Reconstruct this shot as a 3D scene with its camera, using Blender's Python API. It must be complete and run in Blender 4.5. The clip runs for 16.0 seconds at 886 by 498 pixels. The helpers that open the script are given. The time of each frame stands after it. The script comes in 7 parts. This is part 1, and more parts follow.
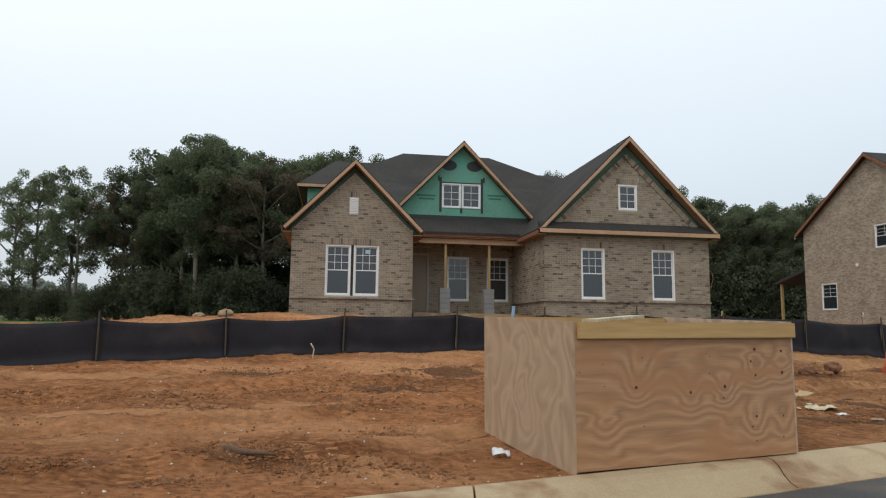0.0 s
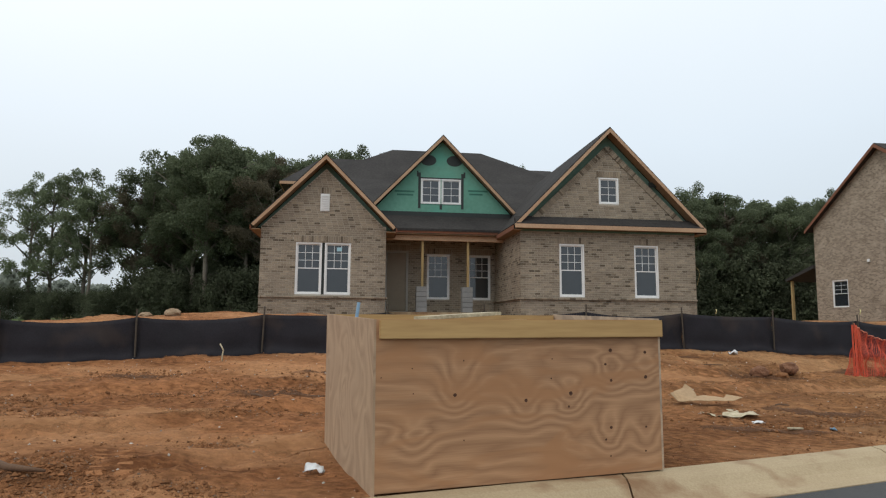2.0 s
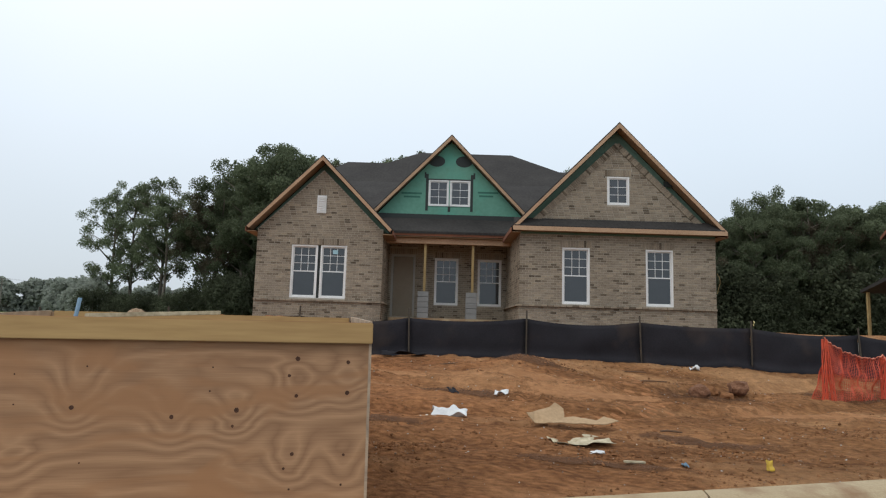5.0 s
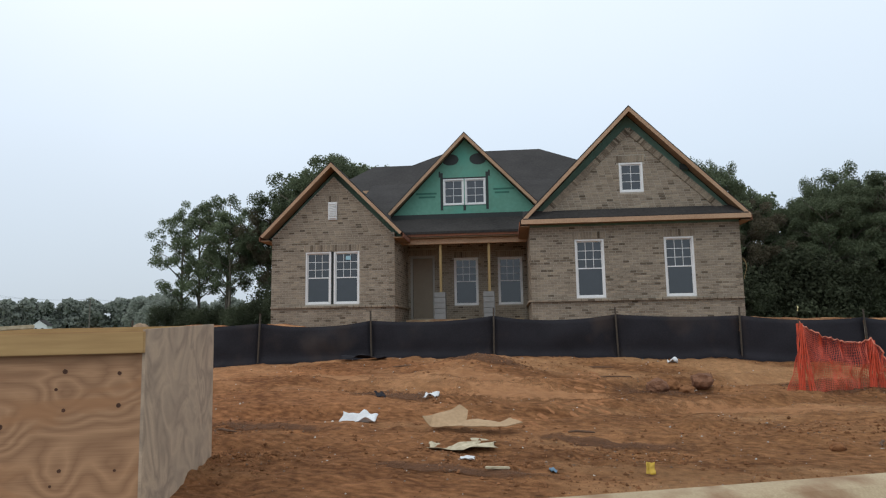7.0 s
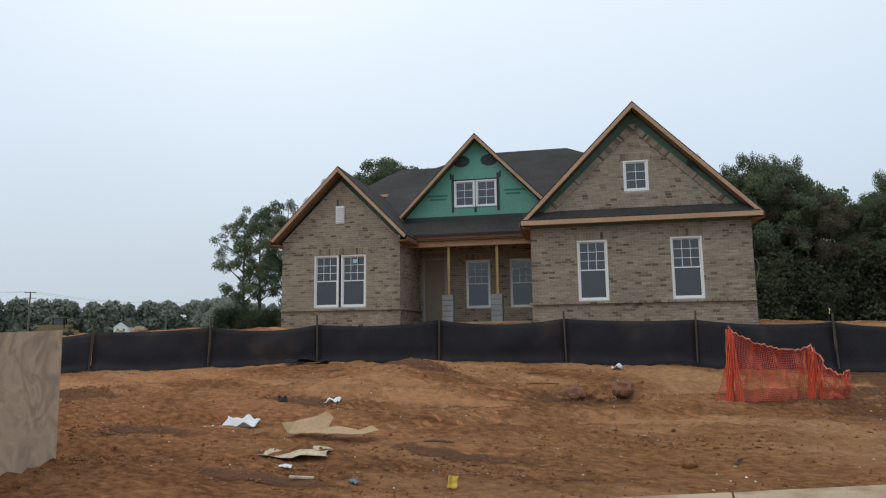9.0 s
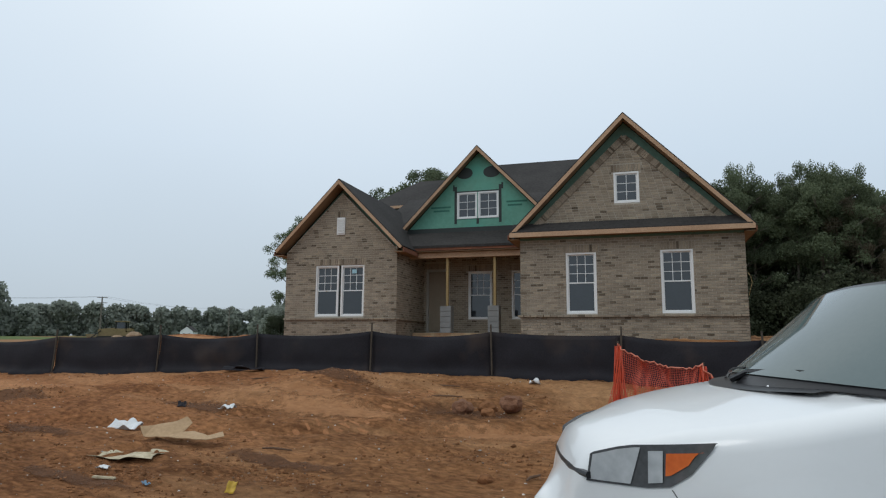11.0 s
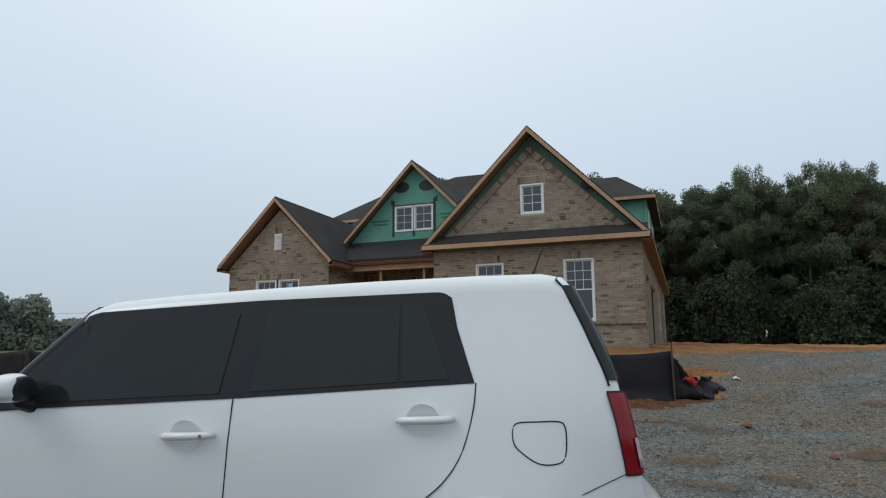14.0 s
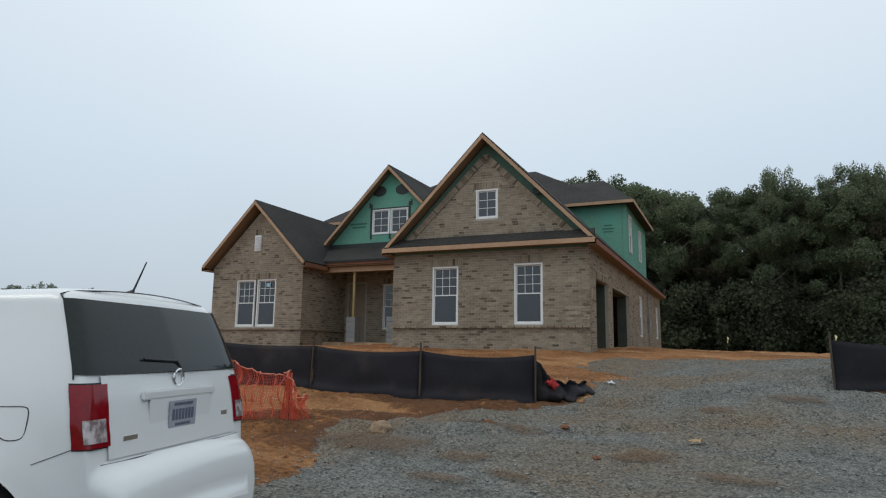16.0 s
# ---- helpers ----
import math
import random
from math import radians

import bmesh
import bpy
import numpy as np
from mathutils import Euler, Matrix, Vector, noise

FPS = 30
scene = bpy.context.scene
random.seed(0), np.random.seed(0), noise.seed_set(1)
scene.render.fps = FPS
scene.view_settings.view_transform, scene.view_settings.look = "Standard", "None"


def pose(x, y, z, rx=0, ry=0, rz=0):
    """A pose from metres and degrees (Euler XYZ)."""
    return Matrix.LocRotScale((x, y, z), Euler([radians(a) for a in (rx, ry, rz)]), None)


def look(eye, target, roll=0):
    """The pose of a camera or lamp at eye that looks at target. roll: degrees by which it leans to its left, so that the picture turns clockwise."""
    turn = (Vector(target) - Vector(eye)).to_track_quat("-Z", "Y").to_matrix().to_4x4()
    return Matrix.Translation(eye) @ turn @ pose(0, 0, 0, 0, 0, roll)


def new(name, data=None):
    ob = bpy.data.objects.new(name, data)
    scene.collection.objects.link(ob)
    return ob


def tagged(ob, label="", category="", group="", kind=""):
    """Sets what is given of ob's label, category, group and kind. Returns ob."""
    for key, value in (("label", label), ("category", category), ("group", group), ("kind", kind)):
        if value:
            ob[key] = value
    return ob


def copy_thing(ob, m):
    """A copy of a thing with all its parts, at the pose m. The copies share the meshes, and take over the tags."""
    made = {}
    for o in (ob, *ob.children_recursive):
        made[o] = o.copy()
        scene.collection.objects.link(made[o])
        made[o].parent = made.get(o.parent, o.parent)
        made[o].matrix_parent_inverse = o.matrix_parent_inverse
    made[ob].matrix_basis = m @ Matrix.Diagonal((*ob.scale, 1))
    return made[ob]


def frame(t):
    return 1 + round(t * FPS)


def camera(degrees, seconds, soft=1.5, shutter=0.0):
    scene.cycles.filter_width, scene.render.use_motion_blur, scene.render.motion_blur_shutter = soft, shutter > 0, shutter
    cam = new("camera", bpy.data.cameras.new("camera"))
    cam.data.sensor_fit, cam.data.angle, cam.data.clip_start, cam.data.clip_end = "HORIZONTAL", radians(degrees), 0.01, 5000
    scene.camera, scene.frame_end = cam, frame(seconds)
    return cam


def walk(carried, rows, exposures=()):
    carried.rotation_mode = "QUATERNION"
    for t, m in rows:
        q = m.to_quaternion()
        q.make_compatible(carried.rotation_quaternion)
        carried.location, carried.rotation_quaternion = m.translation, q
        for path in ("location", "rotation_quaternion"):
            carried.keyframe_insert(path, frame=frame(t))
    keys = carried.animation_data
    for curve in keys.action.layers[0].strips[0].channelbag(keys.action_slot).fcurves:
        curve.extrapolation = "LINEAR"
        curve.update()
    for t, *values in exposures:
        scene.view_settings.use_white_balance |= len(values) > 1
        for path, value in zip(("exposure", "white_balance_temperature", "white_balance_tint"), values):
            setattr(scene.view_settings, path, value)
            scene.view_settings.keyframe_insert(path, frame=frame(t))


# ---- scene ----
cam = camera(68.4, 16.0, soft=1.2)
METRES, EYE, TILT, LEAN, TURN = 18.0, 1.44, 0.0, 0.33, 0.0
ROWS = [
    (0.0, 0.0, 0.0, 0.0, -0.12, 6.62, -1.0),
    (0.5, 0.0226, 0.0097, -0.0, -0.3, 6.27, -0.56),
    (1.0, 0.045, 0.0193, 0.0004, -0.07, 6.18, -0.37),
    (1.5, 0.0691, 0.0299, 0.0008, 0.71, 6.45, -0.63),
    (2.0, 0.0962, 0.0418, 0.001, 1.86, 6.54, -0.82),
    (2.5, 0.1243, 0.054, 0.0012, 2.54, 6.7, -0.96),
    (3.0, 0.1515, 0.066, 0.0014, 3.69, 6.77, -1.02),
    (3.5, 0.1778, 0.0773, 0.0017, 5.15, 7.02, -1.08),
    (4.0, 0.2032, 0.0883, 0.0022, 6.52, 7.26, -1.84),
    (6.5, 0.3245, 0.1402, 0.0032, 13.17, 6.81, 0.1),
    (7.0, 0.3513, 0.1503, 0.0035, 15.11, 7.07, 0.57),
    (7.5, 0.3787, 0.1612, 0.0038, 16.45, 7.29, 0.73),
    (8.0, 0.405, 0.1716, 0.0043, 17.77, 7.3, 0.6),
    (10.5, 0.5513, 0.2227, 0.0066, 25.43, 7.65, -0.31),
    (11.0, 0.5803, 0.2323, 0.0072, 26.22, 8.09, -0.68),
    (11.5, 0.6102, 0.2423, 0.0076, 26.57, 8.32, -0.49),
    (12.0, 0.6415, 0.2523, 0.0082, 26.12, 8.38, -0.27),
    (12.5, 0.6746, 0.2629, 0.0087, 26.37, 8.43, -0.29),
    (13.0, 0.7101, 0.2745, 0.0094, 27.34, 8.52, -0.26),
    (13.5, 0.7482, 0.2868, 0.0101, 28.33, 8.63, -0.07),
    (14.0, 0.7883, 0.2994, 0.011, 29.57, 8.8, 0.1),
    (14.5, 0.8275, 0.3127, 0.0116, 30.58, 8.83, 0.06),
    (15.0, 0.8656, 0.3252, 0.0123, 31.13, 8.91, -0.67),
    (15.5, 0.9017, 0.3377, 0.0125, 31.96, 8.88, -1.01),
    (16.0, 0.9361, 0.3489, 0.0132, 33.23, 8.76, -1.05),
]
walk(cam, [(t, pose(0, 0, EYE, TILT, LEAN, TURN) @ pose(METRES * x, METRES * y, METRES * z, 90 + pitch, roll, yaw)) for t, x, y, z, yaw, pitch, roll in ROWS],
     exposures=[(0, 0.16, 6850, 10), (4, 0.16, 6800, 10), (6.5, 0.11, 6480, 10), (8.2, 0.05, 6450, 10), (10.5, -0.1, 6400, 8), (13.5, -0.19, 6350, 8), (15, -0.16, 6420, 8), (16, -0.13, 6450, 8)])

# ---- light ----
# Overcast sky: a clear-sky texture veiled by an even grey cloud deck, and a weak, wide sun.
world = bpy.data.worlds.new("overcast_sky")
scene.world = world
world.use_nodes = True
wn, wl = world.node_tree.nodes, world.node_tree.links
wn.clear()
w_out, w_bg = wn.new("ShaderNodeOutputWorld"), wn.new("ShaderNodeBackground")
w_sky, w_mix, w_mul = wn.new("ShaderNodeTexSky"), wn.new("ShaderNodeMix"), wn.new("ShaderNodeMix")
w_sky.sky_type, w_sky.sun_disc = "NISHITA", False
w_sky.sun_elevation, w_sky.sun_rotation = radians(42), radians(-40)
w_sky.dust_density, w_sky.air_density = 3.0, 1.0
w_co, w_sep, w_ramp = wn.new("ShaderNodeTexCoord"), wn.new("ShaderNodeSeparateXYZ"), wn.new("ShaderNodeValToRGB")
w_noise, w_add = wn.new("ShaderNodeTexNoise"), wn.new("ShaderNodeMath")
w_noise.inputs["Scale"].default_value, w_noise.inputs["Detail"].default_value = 1.6, 3.0
w_add.operation = "MULTIPLY_ADD"
w_add.inputs[1].default_value, w_add.inputs[2].default_value = 0.16, -0.08
w_add2 = wn.new("ShaderNodeMath")
cr = w_ramp.color_ramp
cr.elements[0].position, cr.elements[0].color = 0.0, (0.50, 0.585, 0.67, 1)
cr.elements[1].position, cr.elements[1].color = 0.75, (0.98, 1.06, 1.13, 1)
mid = cr.elements.new(0.28)
mid.color = (0.69, 0.80, 0.92, 1)
w_mul.data_type, w_mul.blend_type = "RGBA", "MULTIPLY"
w_mul.inputs[0].default_value = 1.0
w_mul.inputs[7].default_value = (0.10, 0.10, 0.10, 1)
w_mix.data_type = "RGBA"
w_mix.inputs[0].default_value = 0.94
wl.new(w_co.outputs["Generated"], w_sep.inputs[0])
wl.new(w_co.outputs["Generated"], w_noise.inputs["Vector"])
wl.new(w_noise.outputs[0], w_add.inputs[0])
wl.new(w_sep.outputs["Z"], w_add2.inputs[0])
wl.new(w_add.outputs[0], w_add2.inputs[1])
wl.new(w_add2.outputs[0], w_ramp.inputs[0])
wl.new(w_sky.outputs[0], w_mul.inputs[6])
wl.new(w_mul.outputs[2], w_mix.inputs[6])
wl.new(w_ramp.outputs[0], w_mix.inputs[7])
wl.new(w_mix.outputs[2], w_bg.inputs[0])
w_bg.inputs[1].default_value = 1.0
wl.new(w_bg.outputs[0], w_out.inputs[0])
sun = new("sun", bpy.data.lights.new("sun", "SUN"))
sun.data.energy, sun.data.angle, sun.data.color = 0.6, radians(25), (1.0, 0.97, 0.93)
sun.matrix_world = look((-30, -40, 50), (0, 0, 0))


# ---- materials ----
def material(name, color, rough=0.7, metal=0.0, color2=None, scale=4.0, fine=40.0, bump=0.0, bump_scale=None, spec=0.5,
             island=0.0, objrand=0.0, stretch=(1, 1, 1), coat=0.0, third=None, third_scale=0.6, thresh=(0.5, 0.7), ramp_at=(0.33, 0.67)):
    """A surface with a broad and a fine variation, an optional third stain colour, random tint per piece, and relief."""
    m = bpy.data.materials.new(name)
    m.use_nodes = True
    n, l = m.node_tree.nodes, m.node_tree.links
    b = n["Principled BSDF"]
    b.inputs["Roughness"].default_value, b.inputs["Metallic"].default_value = rough, metal
    b.inputs["Specular IOR Level"].default_value, b.inputs["Coat Weight"].default_value = spec, coat
    color2 = color2 or tuple(c * 0.7 for c in color)
    co, mp = n.new("ShaderNodeTexCoord"), n.new("ShaderNodeMapping")
    mp.inputs["Scale"].default_value = stretch
    l.new(co.outputs["Object"], mp.inputs[0])
    big, small = n.new("ShaderNodeTexNoise"), n.new("ShaderNodeTexNoise")
    for node, s, d in ((big, scale, 4.0), (small, fine, 5.0)):
        node.inputs["Scale"].default_value, node.inputs["Detail"].default_value = s, d
        l.new(mp.outputs[0], node.inputs["Vector"])
    half = n.new("ShaderNodeMath")
    half.operation = "MULTIPLY_ADD"
    half.inputs[1].default_value = 0.55
    l.new(small.outputs[0], half.inputs[0])
    sc = n.new("ShaderNodeMath")
    sc.operation = "MULTIPLY"
    sc.inputs[1].default_value = 0.45
    l.new(big.outputs[0], sc.inputs[0])
    l.new(sc.outputs[0], half.inputs[2])
    ramp = n.new("ShaderNodeValToRGB")
    ramp.color_ramp.elements[0].position, ramp.color_ramp.elements[0].color = ramp_at[0], (*color2, 1)
    ramp.color_ramp.elements[1].position, ramp.color_ramp.elements[1].color = ramp_at[1], (*color, 1)
    l.new(half.outputs[0], ramp.inputs[0])
    out = ramp.outputs[0]
    if third:
        st, tr, mx = n.new("ShaderNodeTexNoise"), n.new("ShaderNodeMapRange"), n.new("ShaderNodeMix")
        st.inputs["Scale"].default_value, st.inputs["Detail"].default_value = third_scale, 6.0
        l.new(mp.outputs[0], st.inputs["Vector"])
        tr.inputs[1].default_value, tr.inputs[2].default_value = thresh
        l.new(st.outputs[0], tr.inputs[0])
        mx.data_type = "RGBA"
        l.new(tr.outputs[0], mx.inputs[0])
        l.new(out, mx.inputs[6])
        mx.inputs[7].default_value = (*third, 1)
        out = mx.outputs[2]
    for amount, kind in ((island, "i"), (objrand, "o")):
        if amount:
            src = n.new("ShaderNodeNewGeometry").outputs["Random Per Island"] if kind == "i" else n.new("ShaderNodeObjectInfo").outputs["Random"]
            hs, mr = n.new("ShaderNodeHueSaturation"), n.new("ShaderNodeMapRange")
            mr.inputs[3].default_value, mr.inputs[4].default_value = 1 - amount, 1 + amount
            l.new(src, mr.inputs[0])
            l.new(mr.outputs[0], hs.inputs["Value"])
            l.new(out, hs.inputs["Color"])
            out = hs.outputs[0]
    l.new(out, b.inputs["Base Color"])
    if bump:
        bp = n.new("ShaderNodeBump")
        bp.inputs["Strength"].default_value, bp.inputs["Distance"].default_value = 1.0, bump
        rel = small
        if bump_scale:
            rel = n.new("ShaderNodeTexNoise")
            rel.inputs["Scale"].default_value, rel.inputs["Detail"].default_value = bump_scale, 6.0
            l.new(mp.outputs[0], rel.inputs["Vector"])
        l.new(rel.outputs[0], bp.inputs["Height"])
        l.new(bp.outputs[0], b.inputs["Normal"])
    return m


def grain_material(name, dark, light, rings=9.0, stretch=(0.35, 1, 1), rough=0.75, grey=None, across=(0, 0, 0), knots=(), plane="x", figure=0.62, stain=0.75, swirl=0.6):
    """Rotary-cut plywood: wandering cathedral figure of early and late wood, which runs square to across and bends round the knots."""
    m = material(name, light, rough, color2=dark, scale=2.0, fine=60.0)
    n, l = m.node_tree.nodes, m.node_tree.links
    b = n["Principled BSDF"]
    co, mp, nz = n.new("ShaderNodeTexCoord"), n.new("ShaderNodeMapping"), n.new("ShaderNodeTexNoise")
    mp.inputs["Scale"].default_value = stretch
    l.new(co.outputs["Object"], mp.inputs[0])
    l.new(mp.outputs[0], nz.inputs["Vector"])
    nz.inputs["Scale"].default_value, nz.inputs["Detail"].default_value, nz.inputs["Distortion"].default_value = 2.3, 2.2, swirl
    mul, fr, pp = n.new("ShaderNodeMath"), n.new("ShaderNodeMath"), n.new("ShaderNodeMath")
    mul.operation, fr.operation, pp.operation = "MULTIPLY", "PINGPONG", "MULTIPLY"
    mul.inputs[1].default_value, pp.inputs[1].default_value = rings, 2.0
    l.new(nz.outputs[0], mul.inputs[0])
    fr.inputs[1].default_value = 0.5
    dot, field = n.new("ShaderNodeVectorMath"), n.new("ShaderNodeMath")
    dot.operation = "DOT_PRODUCT"
    dot.inputs[1].default_value = across
    l.new(co.outputs["Object"], dot.inputs[0])
    l.new(mul.outputs[0], field.inputs[0])
    l.new(dot.outputs["Value"], field.inputs[1])
    for kx, kz, strength in knots:
        sc, ds, sq, ex, ad = n.new("ShaderNodeVectorMath"), n.new("ShaderNodeVectorMath"), n.new("ShaderNodeMath"), n.new("ShaderNodeMath"), n.new("ShaderNodeMath")
        sc.operation, ds.operation, sq.operation, ex.operation, ad.operation = "MULTIPLY", "DISTANCE", "MULTIPLY", "POWER", "MULTIPLY_ADD"
        sc.inputs[1].default_value, ds.inputs[1].default_value = ((8.0, 0.0, 6.0), (kx * 8.0, 0.0, kz * 6.0)) if plane == "x" else ((0.0, 6.0, 5.0), (0.0, kx * 6.0, kz * 5.0))
        l.new(co.outputs["Object"], sc.inputs[0])
        l.new(sc.outputs[0], ds.inputs[0])
        l.new(ds.outputs["Value"], sq.inputs[0])
        l.new(ds.outputs["Value"], sq.inputs[1])
        ex.inputs[0].default_value = 0.4
        l.new(sq.outputs[0], ex.inputs[1])
        ad.inputs[1].default_value = strength
        l.new(ex.outputs[0], ad.inputs[0])
        l.new(field.outputs[0], ad.inputs[2])
        field = ad
    l.new(field.outputs[0], fr.inputs[0])
    l.new(fr.outputs[0], pp.inputs[0])
    fine, mp2 = n.new("ShaderNodeTexNoise"), n.new("ShaderNodeMapping")
    mp2.inputs["Scale"].default_value = (stretch[0] * 8, 120, 120)
    l.new(co.outputs["Object"], mp2.inputs[0])
    l.new(mp2.outputs[0], fine.inputs["Vector"])
    fine.inputs["Scale"].default_value = 1.0
    mix = n.new("ShaderNodeMix")
    mix.data_type = "RGBA"
    mix.inputs[6].default_value, mix.inputs[7].default_value = (*light, 1), (*dark, 1)
    sm = n.new("ShaderNodeMath")
    sm.operation = "MULTIPLY_ADD"
    sm.inputs[1].default_value = figure
    fm = n.new("ShaderNodeMath")
    fm.operation = "MULTIPLY"
    fm.inputs[1].default_value = 0.5
    l.new(fine.outputs[0], fm.inputs[0])
    l.new(pp.outputs[0], sm.inputs[0])
    l.new(fm.outputs[0], sm.inputs[2])
    l.new(sm.outputs[0], mix.inputs[0])
    st, tr, mx = n.new("ShaderNodeTexNoise"), n.new("ShaderNodeMapRange"), n.new("ShaderNodeMix")
    st.inputs["Scale"].default_value, st.inputs["Detail"].default_value, st.inputs["Distortion"].default_value = 2.6, 4.0, 1.3
    l.new(mp.outputs[0], st.inputs["Vector"])
    tr.inputs[1].default_value, tr.inputs[2].default_value, tr.inputs[4].default_value = 0.46, 0.62, stain
    l.new(st.outputs[0], tr.inputs[0])
    mx.data_type = "RGBA"
    l.new(tr.outputs[0], mx.inputs[0])
    l.new(mix.outputs[2], mx.inputs[6])
    mx.inputs[7].default_value = (*(grey or tuple(c * 0.62 for c in light)), 1)
    l.new(mx.outputs[2], b.inputs["Base Color"])
    bp = n.new("ShaderNodeBump")
    bp.inputs["Strength"].default_value, bp.inputs["Distance"].default_value = 0.6, 0.0015
    l.new(sm.outputs[0], bp.inputs["Height"])
    l.new(bp.outputs[0], b.inputs["Normal"])
    return m


M_DIRT = material("red_clay", (0.345, 0.150, 0.064), 0.95, color2=(0.135, 0.053, 0.021), scale=1.1, fine=17.0, bump=0.06, bump_scale=13.0, spec=0.12, stretch=(0.55, 1.25, 1),
                  third=(0.37, 0.180, 0.084), third_scale=0.75, thresh=(0.50, 0.64), ramp_at=(0.38, 0.62))


def crumbly(mat, size, low, high, depth):
    """Crumbs and pits a few centimetres across, in tone and relief."""
    n, l = mat.node_tree.nodes, mat.node_tree.links
    b = n["Principled BSDF"]
    co, nz, mr, mx, bp = n.new("ShaderNodeTexCoord"), n.new("ShaderNodeTexNoise"), n.new("ShaderNodeMapRange"), n.new("ShaderNodeMix"), n.new("ShaderNodeBump")
    nz.inputs["Scale"].default_value, nz.inputs["Detail"].default_value, nz.inputs["Roughness"].default_value = 1.0 / size, 9.0, 0.78
    l.new(co.outputs["Object"], nz.inputs["Vector"])
    mr.inputs[1].default_value, mr.inputs[2].default_value, mr.inputs[3].default_value, mr.inputs[4].default_value = 0.32, 0.66, low, high
    l.new(nz.outputs[0], mr.inputs[0])
    mx.data_type, mx.blend_type = "RGBA", "MULTIPLY"
    mx.inputs[0].default_value = 1.0
    l.new(b.inputs["Base Color"].links[0].from_socket, mx.inputs[6])
    l.new(mr.outputs[0], mx.inputs[7])
    l.new(mx.outputs[2], b.inputs["Base Color"])
    bp.inputs["Distance"].default_value = depth
    l.new(nz.outputs[0], bp.inputs["Height"])
    l.new(b.inputs["Normal"].links[0].from_socket, bp.inputs["Normal"])
    l.new(bp.outputs[0], b.inputs["Normal"])


crumbly(M_DIRT, 0.12, 0.88, 1.76, 0.07)


def browner_east(mat):
    """The red clay grades into a browner, duller soil along the lot."""
    n, l = mat.node_tree.nodes, mat.node_tree.links
    b = n["Principled BSDF"]
    co, sep, nz, ad, mr, mx = n.new("ShaderNodeTexCoord"), n.new("ShaderNodeSeparateXYZ"), n.new("ShaderNodeTexNoise"), n.new("ShaderNodeMath"), n.new("ShaderNodeMapRange"), n.new("ShaderNodeMix")
    nz.inputs["Scale"].default_value, nz.inputs["Detail"].default_value = 0.5, 4.0
    l.new(co.outputs["Object"], sep.inputs[0])
    l.new(co.outputs["Object"], nz.inputs["Vector"])
    ad.operation = "MULTIPLY_ADD"
    ad.inputs[1].default_value = 6.0
    l.new(nz.outputs[0], ad.inputs[0])
    l.new(sep.outputs[0], ad.inputs[2])
    mr.inputs[1].default_value, mr.inputs[2].default_value = 3.5, 10.0
    l.new(ad.outputs[0], mr.inputs[0])
    mx.data_type, mx.blend_type = "RGBA", "MULTIPLY"
    l.new(mr.outputs[0], mx.inputs[0])
    l.new(b.inputs["Base Color"].links[0].from_socket, mx.inputs[6])
    mx.inputs[7].default_value = (0.90, 0.99, 1.0, 1)
    l.new(mx.outputs[2], b.inputs["Base Color"])


browner_east(M_DIRT)
M_CLOD = material("clay_clods", (0.27, 0.125, 0.056), 0.95, color2=(0.15, 0.068, 0.032), scale=2.0, fine=25.0, bump=0.01, spec=0.1, island=0.3)
M_STONE = material("pale_pebbles", (0.58, 0.53, 0.47), 0.85, color2=(0.36, 0.32, 0.27), island=0.45)
M_GRAVEL = material("crushed_grey_gravel", (0.180, 0.182, 0.166), 0.9, color2=(0.088, 0.089, 0.080), scale=2.2, fine=45.0, bump=0.010, bump_scale=38.0, spec=0.2,
                    third=(0.150, 0.118, 0.084), third_scale=0.5, thresh=(0.40, 0.62))


def stony(mat, size, amount):
    """Stone-by-stone tone and relief for packed gravel."""
    n, l = mat.node_tree.nodes, mat.node_tree.links
    b = n["Principled BSDF"]
    co, vo, sep = n.new("ShaderNodeTexCoord"), n.new("ShaderNodeTexVoronoi"), n.new("ShaderNodeSeparateColor")
    vo.inputs["Scale"].default_value = 1.0 / size
    mr, mx, bp = n.new("ShaderNodeMapRange"), n.new("ShaderNodeMix"), n.new("ShaderNodeBump")
    l.new(co.outputs["Object"], vo.inputs["Vector"])
    l.new(vo.outputs["Color"], sep.inputs[0])
    l.new(sep.outputs[0], mr.inputs[0])
    mr.inputs[3].default_value, mr.inputs[4].default_value = 1 - amount, 1 + amount
    mx.data_type, mx.blend_type = "RGBA", "MULTIPLY"
    mx.inputs[0].default_value = 1.0
    l.new(b.inputs["Base Color"].links[0].from_socket, mx.inputs[6])
    l.new(mr.outputs[0], mx.inputs[7])
    l.new(mx.outputs[2], b.inputs["Base Color"])
    bp.inputs["Distance"].default_value = size * 0.5
    bp.invert = True
    l.new(vo.outputs["Distance"], bp.inputs["Height"])
    l.new(b.inputs["Normal"].links[0].from_socket, bp.inputs["Normal"])
    l.new(bp.outputs[0], b.inputs["Normal"])


